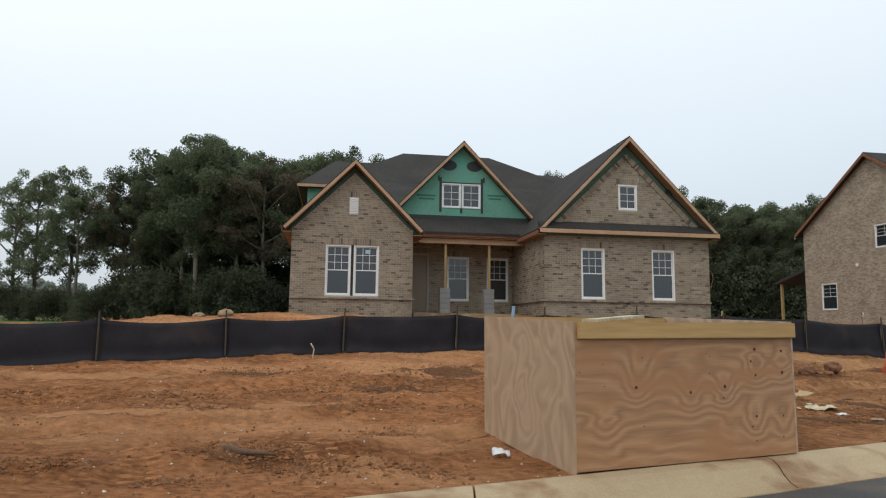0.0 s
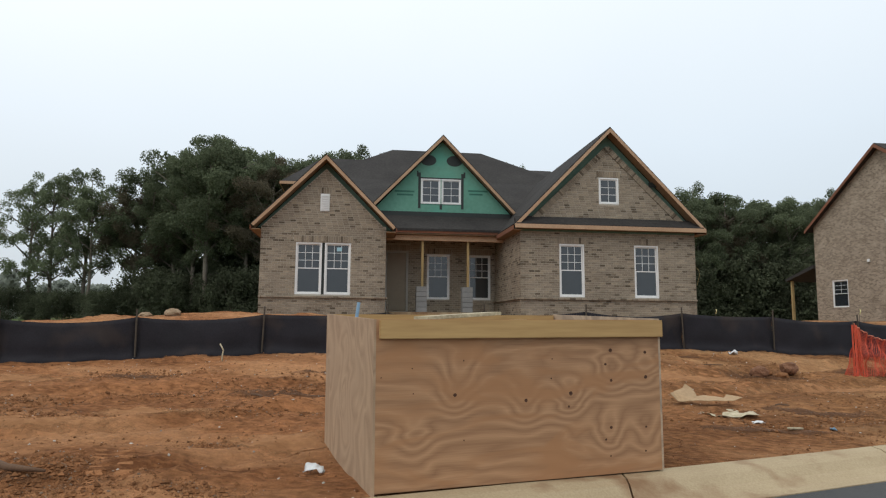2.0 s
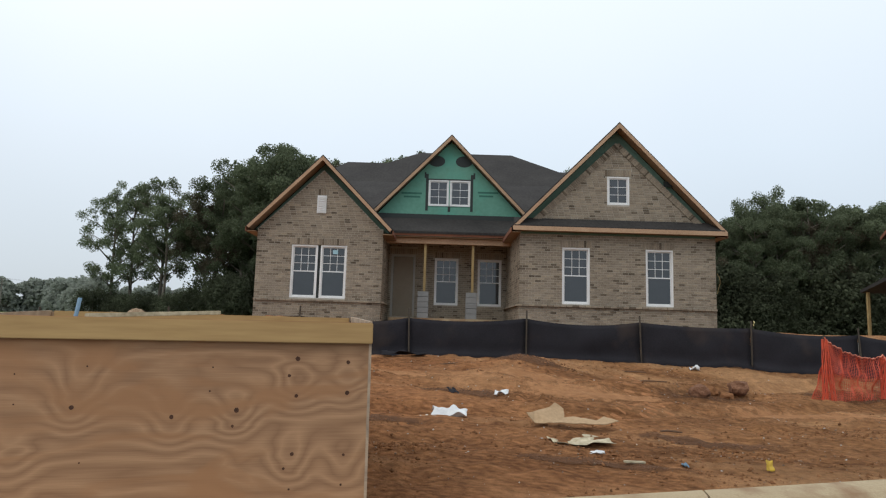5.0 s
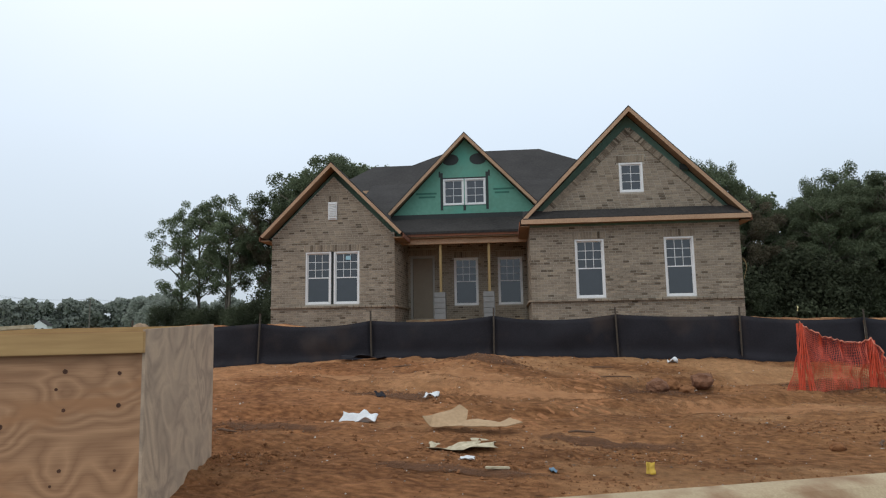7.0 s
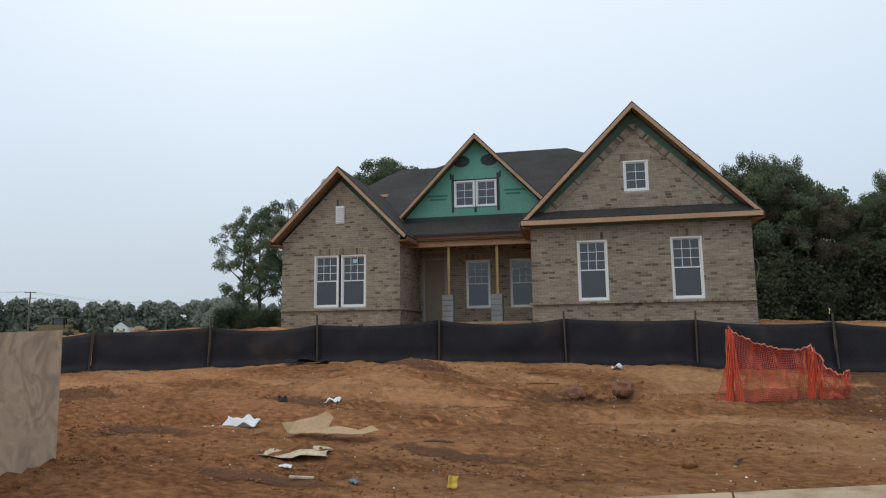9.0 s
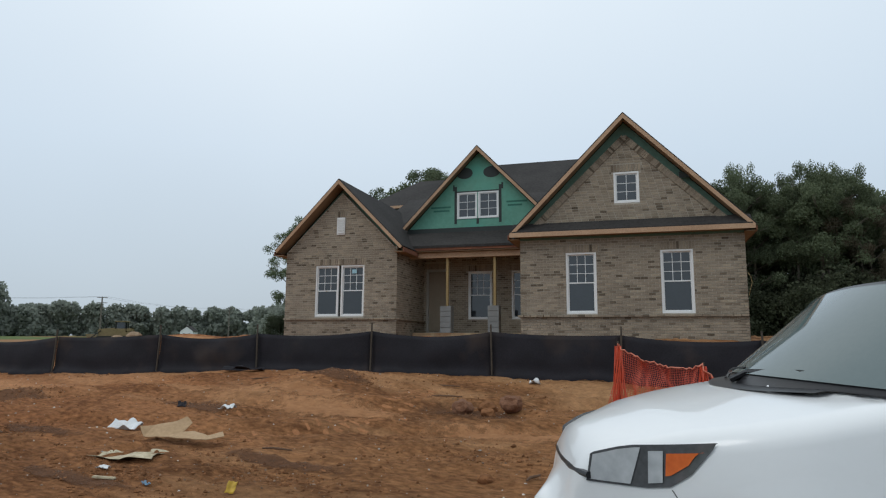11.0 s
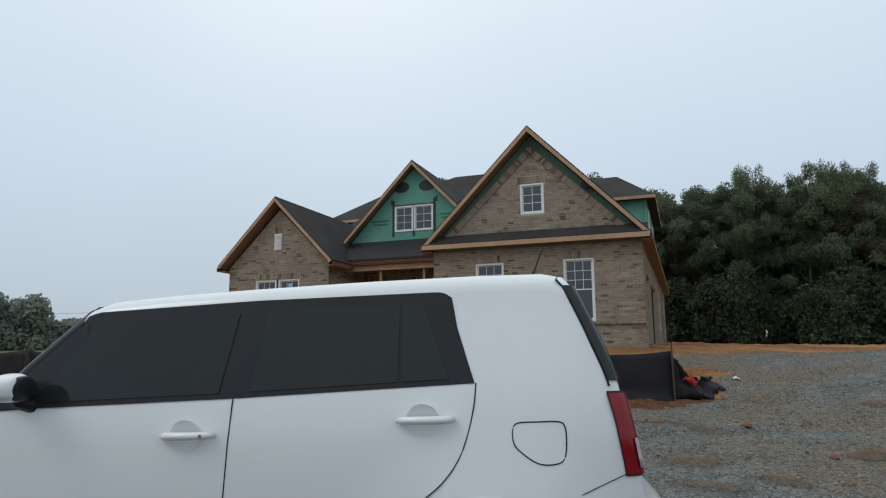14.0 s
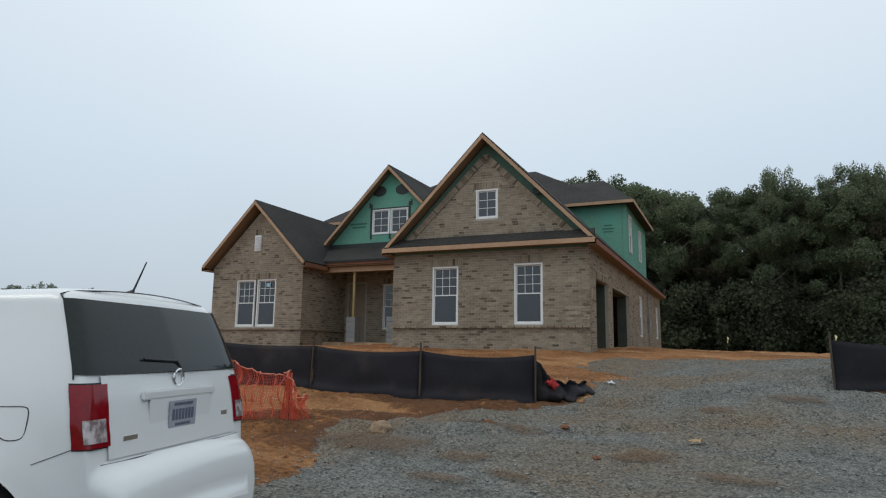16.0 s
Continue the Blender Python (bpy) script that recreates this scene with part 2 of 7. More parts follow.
stony(M_GRAVEL, 0.024, 0.5)
M_CHIP = material("gravel_chips", (0.27, 0.275, 0.258), 0.9, color2=(0.13, 0.134, 0.126), island=0.5, spec=0.2)
M_CONC = material("kerb_concrete", (0.465, 0.365, 0.228), 0.85, color2=(0.34, 0.25, 0.145), scale=1.2, fine=60.0, bump=0.004, third=(0.25, 0.145, 0.075), third_scale=2.2, thresh=(0.50, 0.66))
M_ASPH = material("asphalt", (0.075, 0.075, 0.075), 0.85, color2=(0.035, 0.035, 0.036), scale=1.0, fine=160.0, bump=0.006, third=(0.12, 0.09, 0.065), third_scale=0.5, thresh=(0.5, 0.72))
M_GRASS = material("field_grass", (0.13, 0.17, 0.06), 0.95, color2=(0.07, 0.10, 0.035), scale=0.08, fine=1.5, bump=0.05, spec=0.1, third=(0.26, 0.14, 0.07), third_scale=0.02, thresh=(0.55, 0.6))
M_BRICK = material("tumbled_grey_brown_brick", (0.360, 0.302, 0.234), 0.9, color2=(0.215, 0.176, 0.134), scale=1.4, fine=30.0, bump=0.004, spec=0.2)
M_BRICKP = material("tumbled_grey_brown_brick_piece", (0.360, 0.302, 0.234), 0.9, color2=(0.215, 0.176, 0.134), scale=1.4, fine=30.0, bump=0.004, spec=0.2)
def brick_tones(mat, obj):
    """A spread of brick tones: most mid, some pale, a few dark."""
    n, l = mat.node_tree.nodes, mat.node_tree.links
    b = n["Principled BSDF"]
    src = n.new("ShaderNodeObjectInfo").outputs["Random"] if obj else n.new("ShaderNodeNewGeometry").outputs["Random Per Island"]
    rp, mx = n.new("ShaderNodeValToRGB"), n.new("ShaderNodeMix")
    e = rp.color_ramp.elements
    e[0].position, e[0].color = 0.0, (0.36, 0.34, 0.32, 1)
    e[1].position, e[1].color = 1.0, (1.20, 1.18, 1.13, 1)
    for pos, c in ((0.07, (0.58, 0.55, 0.52, 1)), (0.15, (0.86, 0.84, 0.82, 1)), (0.6, (0.98, 0.98, 0.98, 1))):
        e.new(pos).color = c
    mx.data_type, mx.blend_type = "RGBA", "MULTIPLY"
    mx.inputs[0].default_value = 1.0
    l.new(src, rp.inputs[0])
    l.new(b.inputs["Base Color"].links[0].from_socket, mx.inputs[6])
    l.new(rp.outputs[0], mx.inputs[7])
    l.new(mx.outputs[2], b.inputs["Base Color"])


brick_tones(M_BRICK, False)
brick_tones(M_BRICKP, True)
M_MORTAR = material("mortar", (0.47, 0.425, 0.35), 0.95, color2=(0.33, 0.295, 0.245), scale=3.0, fine=60.0, bump=0.003)
M_FARBRICK = material("far_brick", (0.40, 0.33, 0.255), 0.9, color2=(0.25, 0.20, 0.155), scale=0.9, fine=14.0, bump=0.004)


def coursed(mat):
    """Brick courses with pale joints and brick-to-brick tone, for a wall that stays far off."""
    n, l = mat.node_tree.nodes, mat.node_tree.links
    b = n["Principled BSDF"]
    co, sep, ad, cb, br, mx = n.new("ShaderNodeTexCoord"), n.new("ShaderNodeSeparateXYZ"), n.new("ShaderNodeMath"), n.new("ShaderNodeCombineXYZ"), n.new("ShaderNodeTexBrick"), n.new("ShaderNodeMix")
    l.new(co.outputs["Object"], sep.inputs[0])
    l.new(sep.outputs[0], ad.inputs[0])
    l.new(sep.outputs[1], ad.inputs[1])
    l.new(ad.outputs[0], cb.inputs[0])
    l.new(sep.outputs[2], cb.inputs[1])
    l.new(cb.outputs[0], br.inputs["Vector"])
    br.inputs["Scale"].default_value, br.inputs["Brick Width"].default_value, br.inputs["Row Height"].default_value = 1.0, 0.21, 0.078
    br.inputs["Mortar Size"].default_value, br.inputs["Bias"].default_value = 0.006, -0.1
    br.inputs["Color1"].default_value, br.inputs["Color2"].default_value, br.inputs["Mortar"].default_value = (0.55, 0.53, 0.5, 1), (1.15, 1.15, 1.15, 1), (1.5, 1.5, 1.5, 1)
    mx.data_type, mx.blend_type = "RGBA", "MULTIPLY"
    mx.inputs[0].default_value = 1.0
    l.new(b.inputs["Base Color"].links[0].from_socket, mx.inputs[6])
    l.new(br.outputs["Color"], mx.inputs[7])
    l.new(mx.outputs[2], b.inputs["Base Color"])


coursed(M_FARBRICK)
M_ROOF = material("charcoal_shingles", (0.060, 0.055, 0.052), 0.92, color2=(0.028, 0.026, 0.025), scale=0.7, fine=11.0, bump=0.006, spec=0.2, island=0.25)
M_RAKE = material("raw_pine_trim", (0.54, 0.355, 0.225), 0.8, color2=(0.34, 0.205, 0.12), scale=1.5, fine=30.0, stretch=(1, 1, 1), bump=0.001)
M_RUST = material("red_brown_fascia", (0.26, 0.105, 0.055), 0.85, color2=(0.15, 0.06, 0.035), scale=1.5, fine=25.0)
M_GREEN = material("green_sheathing", (0.135, 0.335, 0.255), 0.75, color2=(0.10, 0.27, 0.20), scale=0.7, fine=8.0, third=(0.10, 0.34, 0.26), third_scale=1.0)
# Darker, greyer copy of the green sheathing: the overhangs' shade is in its colour.
M_GREEN2 = material("green_sheathing_shade_tone", (0.125, 0.215, 0.170), 0.9, color2=(0.090, 0.160, 0.125), scale=0.7, fine=8.0)
# Garage jambs: sheathing coloured dark to stand for the shade in the openings.
M_JAMB = material("sheathing_edge_shade_tone", (0.075, 0.085, 0.066), 0.9, color2=(0.045, 0.055, 0.042))
M_TAPE = material("black_flashing_tape", (0.02, 0.028, 0.026), 0.6)
M_INK = material("dark_green_print", (0.04, 0.17, 0.125), 0.75)
M_WHITE = material("white_vinyl", (0.80, 0.80, 0.79), 0.4, color2=(0.72, 0.72, 0.71))
M_GLASS = material("window_glass", (0.030, 0.036, 0.042), 0.04, color2=(0.022, 0.027, 0.032), spec=0.9)
M_PRIMED = material("grey_primer", (0.42, 0.40, 0.36), 0.7, color2=(0.36, 0.34, 0.30))
M_DOOR = material("tan_door", (0.30, 0.245, 0.175), 0.6, color2=(0.25, 0.20, 0.145))
M_LUMBER = material("yellow_pine_lumber", (0.52, 0.33, 0.135), 0.75, color2=(0.38, 0.22, 0.085), scale=2.0, fine=22.0, stretch=(0.12, 1.6, 1.6), bump=0.001)
M_STUD = material("pine_post", (0.40, 0.29, 0.13), 0.8, color2=(0.28, 0.19, 0.08), scale=2.0, fine=20.0)
M_CMU = material("concrete_block", (0.29, 0.295, 0.29), 0.95, color2=(0.20, 0.205, 0.20), scale=3.0, fine=80.0, bump=0.004)
M_SOFFIT = material("unpainted_soffit", (0.30, 0.20, 0.12), 0.9, color2=(0.20, 0.13, 0.075))
M_FABRIC = material("black_woven_fabric", (0.024, 0.022, 0.027), 0.7, color2=(0.013, 0.012, 0.0145), scale=2.0, fine=50.0, bump=0.002, spec=0.16, third=(0.050, 0.036, 0.030), third_scale=1.2, thresh=(0.55, 0.8))
M_POST = material("weathered_stake", (0.085, 0.066, 0.048), 0.9, color2=(0.045, 0.035, 0.026))
M_NET = material("orange_plastic_mesh", (0.70, 0.105, 0.045), 0.5, color2=(0.56, 0.075, 0.035))
M_ROPE = material("faded_orange_rope", (0.72, 0.30, 0.20), 0.7, color2=(0.55, 0.12, 0.06), scale=20.0, fine=60.0)
M_PLY = grain_material("pine_plywood", (0.205, 0.095, 0.044), (0.55, 0.312, 0.165), rings=3.4, stretch=(0.42, 1, 1.5), grey=(0.385, 0.187, 0.084), across=(0, 0, 7.5), figure=0.44, stain=0.85, swirl=0.9,
                       knots=((0.60, 0.66, 1.9), (1.94, 0.80, 2.2), (2.27, 0.85, 1.8), (1.57, 0.60, 2.4), (1.18, 0.60, 1.9), (1.92, 0.32, 2.1), (2.26, 0.30, 1.6), (0.67, 0.91, 1.4), (0.30, 0.35, 1.5)))
M_PLYV = grain_material("weathered_plywood", (0.285, 0.182, 0.111), (0.50, 0.350, 0.225), rings=4.6, stretch=(1, 1.0, 0.7), grey=(0.41, 0.28, 0.178), across=(0, 3.0, 0), figure=0.55, stain=0.65, swirl=1.0,
                        plane="y", knots=((0.75, 0.98, 2.2), (0.80, 0.62, 2.6), (0.70, 0.25, 2.0), (0.3, 0.75, 1.4)))
M_PLYG = grain_material("grey_weathered_plywood", (0.215, 0.160, 0.122), (0.60, 0.44, 0.30), rings=3.4, stretch=(1, 0.9, 0.8), grey=(0.44, 0.33, 0.232), across=(0, 1.5, 0.8), figure=0.5, stain=0.6, swirl=1.8)
M_KNOT = material("knots_and_nail_holes", (0.125, 0.052, 0.028), 0.9, color2=(0.045, 0.02, 0.012), scale=30.0, fine=90.0)
M_CARD = material("brown_cardboard", (0.47, 0.315, 0.18), 0.85, color2=(0.33, 0.215, 0.115), scale=5.0, fine=30.0, bump=0.002)
M_PAPER = material("soiled_pale_sheet", (0.60, 0.52, 0.36), 0.8, color2=(0.30, 0.24, 0.15), scale=7.0, fine=30.0)
M_BAG = material("white_plastic", (0.75, 0.76, 0.76), 0.5, color2=(0.62, 0.63, 0.63))
M_YEL = material("yellow_plastic", (0.58, 0.37, 0.03), 0.5, color2=(0.42, 0.26, 0.02), scale=14.0)
M_BLUE = material("blue_plastic", (0.17, 0.29, 0.40), 0.5)
M_BARK = material("grey_bark", (0.21, 0.18, 0.145), 0.95, color2=(0.11, 0.09, 0.07), scale=3.0, fine=20.0, bump=0.02)
M_LEAF = material("oak_leaves", (0.182, 0.215, 0.128), 0.85, color2=(0.124, 0.148, 0.088), scale=0.25, fine=2.0, island=0.25, objrand=0.2, spec=0.2)
M_LEAF2 = material("browning_leaves", (0.178, 0.153, 0.106), 0.8, color2=(0.106, 0.090, 0.060), scale=0.25, fine=2.0, island=0.25, spec=0.2)
M_LEAF3 = material("shrub_leaves", (0.116, 0.132, 0.080), 0.85, color2=(0.080, 0.090, 0.056), scale=0.25, fine=2.0, island=0.25, objrand=0.2, spec=0.2)


def translucent(mat, share):
    """Lets part of the light through thin leaves."""
    n, l = mat.node_tree.nodes, mat.node_tree.links
    b, out = n["Principled BSDF"], n["Material Output"]
    tr, mx = n.new("ShaderNodeBsdfTranslucent"), n.new("ShaderNodeMixShader")
    l.new(b.inputs["Base Color"].links[0].from_socket, tr.inputs[0])
    mx.inputs[0].default_value = share
    l.new(b.outputs[0], mx.inputs[1])
    l.new(tr.outputs[0], mx.inputs[2])
    l.new(mx.outputs[0], out.inputs[0])


# Paler, greyer leaves for the far woods: air haze is put into the colour.
M_LEAF4 = material("hazed_distant_leaves", (0.33, 0.355, 0.305), 0.9, color2=(0.26, 0.285, 0.24), scale=0.05, fine=0.4, island=0.2, spec=0.1)
for leaf_mat in (M_LEAF, M_LEAF2, M_LEAF3, M_LEAF4):
    translucent(leaf_mat, 0.5)
M_ROCK = material("tan_rock", (0.34, 0.24, 0.15), 0.9, color2=(0.20, 0.13, 0.075), scale=6.0, fine=40.0, bump=0.004)
M_PAINT = material("white_car_paint", (0.80, 0.805, 0.80), 0.32, color2=(0.785, 0.79, 0.785), coat=0.6)
M_CARGLASS = material("tinted_car_glass", (0.020, 0.025, 0.024), 0.02, color2=(0.015, 0.019, 0.018), scale=1.2, spec=0.30)
M_SHIELD = material("windscreen_glass", (0.13, 0.165, 0.165), 0.05, color2=(0.12, 0.155, 0.155), spec=0.45)
M_BLACK = material("black_trim", (0.022, 0.022, 0.024), 0.30, color2=(0.018, 0.018, 0.020), spec=0.25)
M_WELL = material("unlit_wheel_well_liner", (0.006, 0.006, 0.007), 0.9, spec=0.1)
M_RUBBER = material("black_rubber", (0.02, 0.02, 0.02), 0.8)
M_CHROME = material("chrome", (0.75, 0.76, 0.77), 0.12, metal=1.0, color2=(0.72, 0.73, 0.74))
M_LAMP = material("clear_lamp_lens", (0.62, 0.64, 0.65), 0.12, metal=0.15, color2=(0.44, 0.46, 0.47), scale=9.0, fine=18.0, spec=0.8, coat=1.0)
M_RED = material("red_lamp_lens", (0.29, 0.005, 0.012), 0.12, color2=(0.19, 0.003, 0.008), coat=0.25, spec=0.35)
M_STICKER = material("pale_sticker", (0.34, 0.55, 0.62), 0.5, color2=(0.28, 0.47, 0.56))
M_BEZEL = material("lamp_bezel", (0.11, 0.113, 0.118), 0.2, color2=(0.06, 0.062, 0.065), coat=1.0)
M_REVERSE = material("clear_reversing_lens", (0.62, 0.55, 0.55), 0.1, color2=(0.22, 0.17, 0.17), scale=16.0, fine=26.0, spec=0.6, coat=0.6, ramp_at=(0.42, 0.58))
M_AMBER = material("amber_lens", (0.75, 0.16, 0.03), 0.15, color2=(0.6, 0.11, 0.02), coat=1.0)
M_PLATE = material("plate_white", (0.40, 0.41, 0.45), 0.5, color2=(0.30, 0.31, 0.36))
M_PLATEINK = material("plate_blue", (0.13, 0.14, 0.20), 0.5)
M_STEEL = material("alloy_wheel", (0.45, 0.46, 0.47), 0.35, metal=0.8)
M_YELLOWM = material("machine_yellow", (0.27, 0.20, 0.09), 0.8, color2=(0.17, 0.12, 0.06))
M_WIRE = material("dark_wire", (0.05, 0.05, 0.055), 0.7)
M_POLE = material("utility_pole_wood", (0.17, 0.15, 0.125), 0.9)
M_RED2 = material("red_cloth", (0.5, 0.03, 0.03), 0.8)


# ---- mesh helpers ----
def mesh_ob(name, bm, mat, parent=None, smooth=False, label=""):
    me = bpy.data.meshes.new(name)
    bm.to_mesh(me)
    bm.free()
    me.materials.append(mat)
    if smooth:
        me.polygons.foreach_set("use_smooth", [True] * len(me.polygons))
    ob = new(name, me)
    if parent:
        ob.parent = parent
    if label:
        ob["label"] = label
    return ob


def part(name, bm, mat, parent, label="", smooth=False):
    return mesh_ob(name, bm, mat, parent, smooth, label)


def raw(name, verts, faces, mat, parent=None, smooth=False, label=""):
    me = bpy.data.meshes.new(name)
    me.from_pydata([tuple(v) for v in verts], [], faces)
    me.materials.append(mat)
    if smooth:
        me.polygons.foreach_set("use_smooth", [True] * len(me.polygons))
    ob = new(name, me)
    if parent:
        ob.parent = parent
    if label:
        ob["label"] = label
    return ob


def empty(name, m, label, category, group="", kind=""):
    ob = new(name)
    ob.empty_display_size = 0.2
    ob.matrix_basis = m
    return tagged(ob, label, category, group, kind)


def add_box(bm, x0, x1, y0, y1, z0, z1, m=None):
    vs = [bm.verts.new((m @ Vector(c)) if m else c) for c in ((x0, y0, z0), (x1, y0, z0), (x1, y1, z0), (x0, y1, z0), (x0, y0, z1), (x1, y0, z1), (x1, y1, z1), (x0, y1, z1))]
    for f in ((0, 3, 2, 1), (4, 5, 6, 7), (0, 1, 5, 4), (1, 2, 6, 5), (2, 3, 7, 6), (3, 0, 4, 7)):
        bm.faces.new([vs[i] for i in f])
    return vs


def box_bm(x0, x1, y0, y1, z0, z1, bevel=0.0, m=None):
    bm = bmesh.new()
    add_box(bm, x0, x1, y0, y1, z0, z1, m)
    if bevel:
        bmesh.ops.bevel(bm, geom=bm.edges[:], offset=bevel, segments=2, affect="EDGES")
    return bm


def prism(poly, axis, a, b):
    """A prism over a polygon of (p, q): axis 'y' takes p, q as x, z and runs from y = a to b; 'x' takes them as y, z; 'z' as x, y."""
    put = {"y": lambda p, q, d: (p, d, q), "x": lambda p, q, d: (d, p, q), "z": lambda p, q, d: (p, q, d)}[axis]
    bm = bmesh.new()
    lo, hi = [bm.verts.new(put(p, q, a)) for p, q in poly], [bm.verts.new(put(p, q, b)) for p, q in poly]
    n = len(poly)
    bm.faces.new(lo), bm.faces.new(hi[::-1])
    for i in range(n):
        bm.faces.new((lo[i], hi[i], hi[(i + 1) % n], lo[(i + 1) % n]))
    bmesh.ops.recalc_face_normals(bm, faces=bm.faces[:])
    return bm


def tube_into(bm, pts, radii, sides=6):
    rings = []
    for i, p in enumerate(pts):
        p = Vector(p)
        d = (Vector(pts[min(i + 1, len(pts) - 1)]) - Vector(pts[max(i - 1, 0)])).normalized()
        a = d.cross(Vector((0, 0, 1)) if abs(d.z) < 0.9 else Vector((1, 0, 0))).normalized()
        b = d.cross(a)
        r = radii[i] if isinstance(radii, (list, tuple)) else radii
        rings.append([bm.verts.new(p + r * (math.cos(k * math.tau / sides) * a + math.sin(k * math.tau / sides) * b)) for k in range(sides)])
    for r0, r1 in zip(rings, rings[1:]):
        for k in range(sides):
            bm.faces.new((r0[k], r0[(k + 1) % sides], r1[(k + 1) % sides], r1[k]))
    bm.faces.new(rings[0][::-1]), bm.faces.new(rings[-1])


def tube(pts, radii, sides=6):
    bm = bmesh.new()
    tube_into(bm, pts, radii, sides)
    return bm


def lerp_table(x, table):
    if x <= table[0][0]:
        return table[0][1]
    for (a, va), (b, vb) in zip(table, table[1:]):
        if x <= b:
            f = (x - a) / (b - a)
            return va + (vb - va) * f
    return table[-1][1]


# ---- ground, road, kerb ----
def kerb_y(x):
    """The back edge of the kerb, a gentle curve along the lot."""
    c = min(max(x, -12.0), 10.0)
    return 4.95 + 0.41 * c + 0.0062 * c * c + (x - c) * (0.41 + 0.0124 * c)


def kerb_z(x):
    return 0.25 + 0.006 * min(max(x, -30), 40)


def behind(x, y):
    """Distance behind the kerb's back edge, about square to it."""
    return (y - kerb_y(x)) * 0.91


PROFILE = [(0, 0.0), (1.5, 0.13), (3.1, 0.25), (4.0, 0.38), (6.5, 0.74), (8, 0.84), (12, 1.22), (16, 1.50), (35, 1.48), (80, 1.42), (200, 3.4), (700, 9.0)]


def gravel_edge(x, y):
    """How far (x, y) lies inside the gravel drive, in metres (negative outside)."""
    s = behind(x, y)
    left = lerp_table(s, [(-1, 12.6), (0, 12.0), (1.3, 11.3), (2.2, 11.0), (2.9, 10.8), (3.6, 11.0), (4.2, 11.8), (4.6, 12.7), (7.5, 12.7), (9.0, 11.3), (13.0, 10.9), (22, 12.0), (26, 16)])
    right = lerp_table(s, [(-1, 26.0), (1.0, 23.5), (2.6, 20.0), (4.0, 17.6), (5.0, 16.5), (7.0, 16.2), (9.5, 16.4), (14, 16.5), (26, 16)])
    return min(x - left, right - x, s + 1.5, 11.1 - s) + 0.5 * noise.noise((x * 0.9, y * 0.9, 3.0)) + 0.22 * noise.noise((x * 3.1, y * 3.1, 8.0))


def terrain(x, y, rough=True):
    s = behind(x, y)
    if s < -0.15:
        if 11.3 < x < 21.2 and s > -1.6:
            return kerb_z(x) - 0.02 + s * 0.14
        if s > -5.0:
            return -0.45
        return kerb_z(x) - 0.19 + min(1.0, max(0.0, -12.5 - s) * 0.02)
    z = kerb_z(x) - 0.02 + lerp_table(max(s, 0), PROFILE)
    z -= min(0.34, max(0.0, 0.034 * (2.2 - x))) * min(1.0, max(s, 0) / 6)
    z -= 0.40 * min(1.0, max(0.0, (x - 9.0) / 7)) * min(1.0, max(0.0, (s - 13) / 10))
    near = 1.0 if -20 < x < 30 and s < 18 else 0.0
    if rough and near:
        f = min(1.0, max(s, 0) / 0.8)
        z += f * (0.060 * noise.noise((x * 0.5, y * 0.7, 0)) + 0.045 * noise.noise((x * 1.2, y * 2.4, 5)) + 0.034 * noise.noise((x * 3.6, y * 4.6, 9)) + 0.016 * noise.noise((x * 8.1, y * 8.1, 13)))
        clod = noise.noise((x * 0.8, y * 1.1, 21.0))
        if clod > 0.0:
            z += f * clod * 0.17 * abs(noise.noise((x * 6.1, y * 6.1, 2)))
        # ruts left by a machine, running along the lot
        for k, c in enumerate((1.4, 2.9, 4.4)):
            d = s - c - 0.35 * math.sin(x * 0.35 + k) - 0.2 * math.sin(x * 0.9)
            if x < 3.5 or k > 0:
                z -= f * 0.06 * math.exp(-(d / 0.16) ** 2) - f * 0.04 * math.exp(-((d - 0.34) / 0.16) ** 2)
        # low mound of spoil behind the fence, and a rise where the trench was filled
        if x < 0:
            z += (0.37 + 0.12 * noise.noise((x * 0.7, y * 0.7, 31))) * math.exp(-((s - 12.5) / 2.3) ** 2) * max(0.0, min(1, (-x - 0.6) / 2)) * max(0, min(1, (x + 11) / 3))
        if x > 14:
            z += 0.34 * min(1.0, (x - 14) / 2.2) * math.exp(-((s - 6.5) / 3.2) ** 2)
        z += 0.20 * math.exp(-((x - 4.2) / 0.7) ** 2 - ((s - 5.6) / 0.6) ** 2)
    return z


def axis(dense0, dense1, step, far0, far1, grow=1.22):
    vals = list(np.arange(dense0, dense1 + 1e-6, step))
    d = step
    lo = []
    x = dense0
    while x > far0:
        d *= grow
        x -= d
        lo.append(x)
    d, hi, x = step, [], dense1
    while x < far1:
        d *= grow
        x += d
        hi.append(x)
    return lo[::-1] + vals + hi


def build_ground():
    xs, ys = axis(-12, 19, 0.10, -700, 700), axis(4.0, 17.5, 0.09, -300, 900, 1.16)
    verts = [(x, y, terrain(x, y)) for y in ys for x in xs]
    w = len(xs)
    faces = [(j * w + i, j * w + i + 1, (j + 1) * w + i + 1, (j + 1) * w + i) for j in range(len(ys) - 1) for i in range(w - 1)]
    ob = raw("ground", verts, faces, M_DIRT, smooth=True)
    ob.data.materials.append(M_GRASS)
    idx = [0] * len(faces)
    for k, f in enumerate(faces):
        x, y, _ = verts[f[0]]
        s = behind(x, y)
        if s > 34 + 6 * noise.noise((x * 0.05, y * 0.05, 1)) or s < -14 or (x < -22 and s > 22):
            idx[k] = 1
    ob.data.polygons.foreach_set("material_index", idx)
    return tagged(ob, "bare red clay lot with ruts, clods and field grass beyond", "ground", kind="structure")


build_ground()


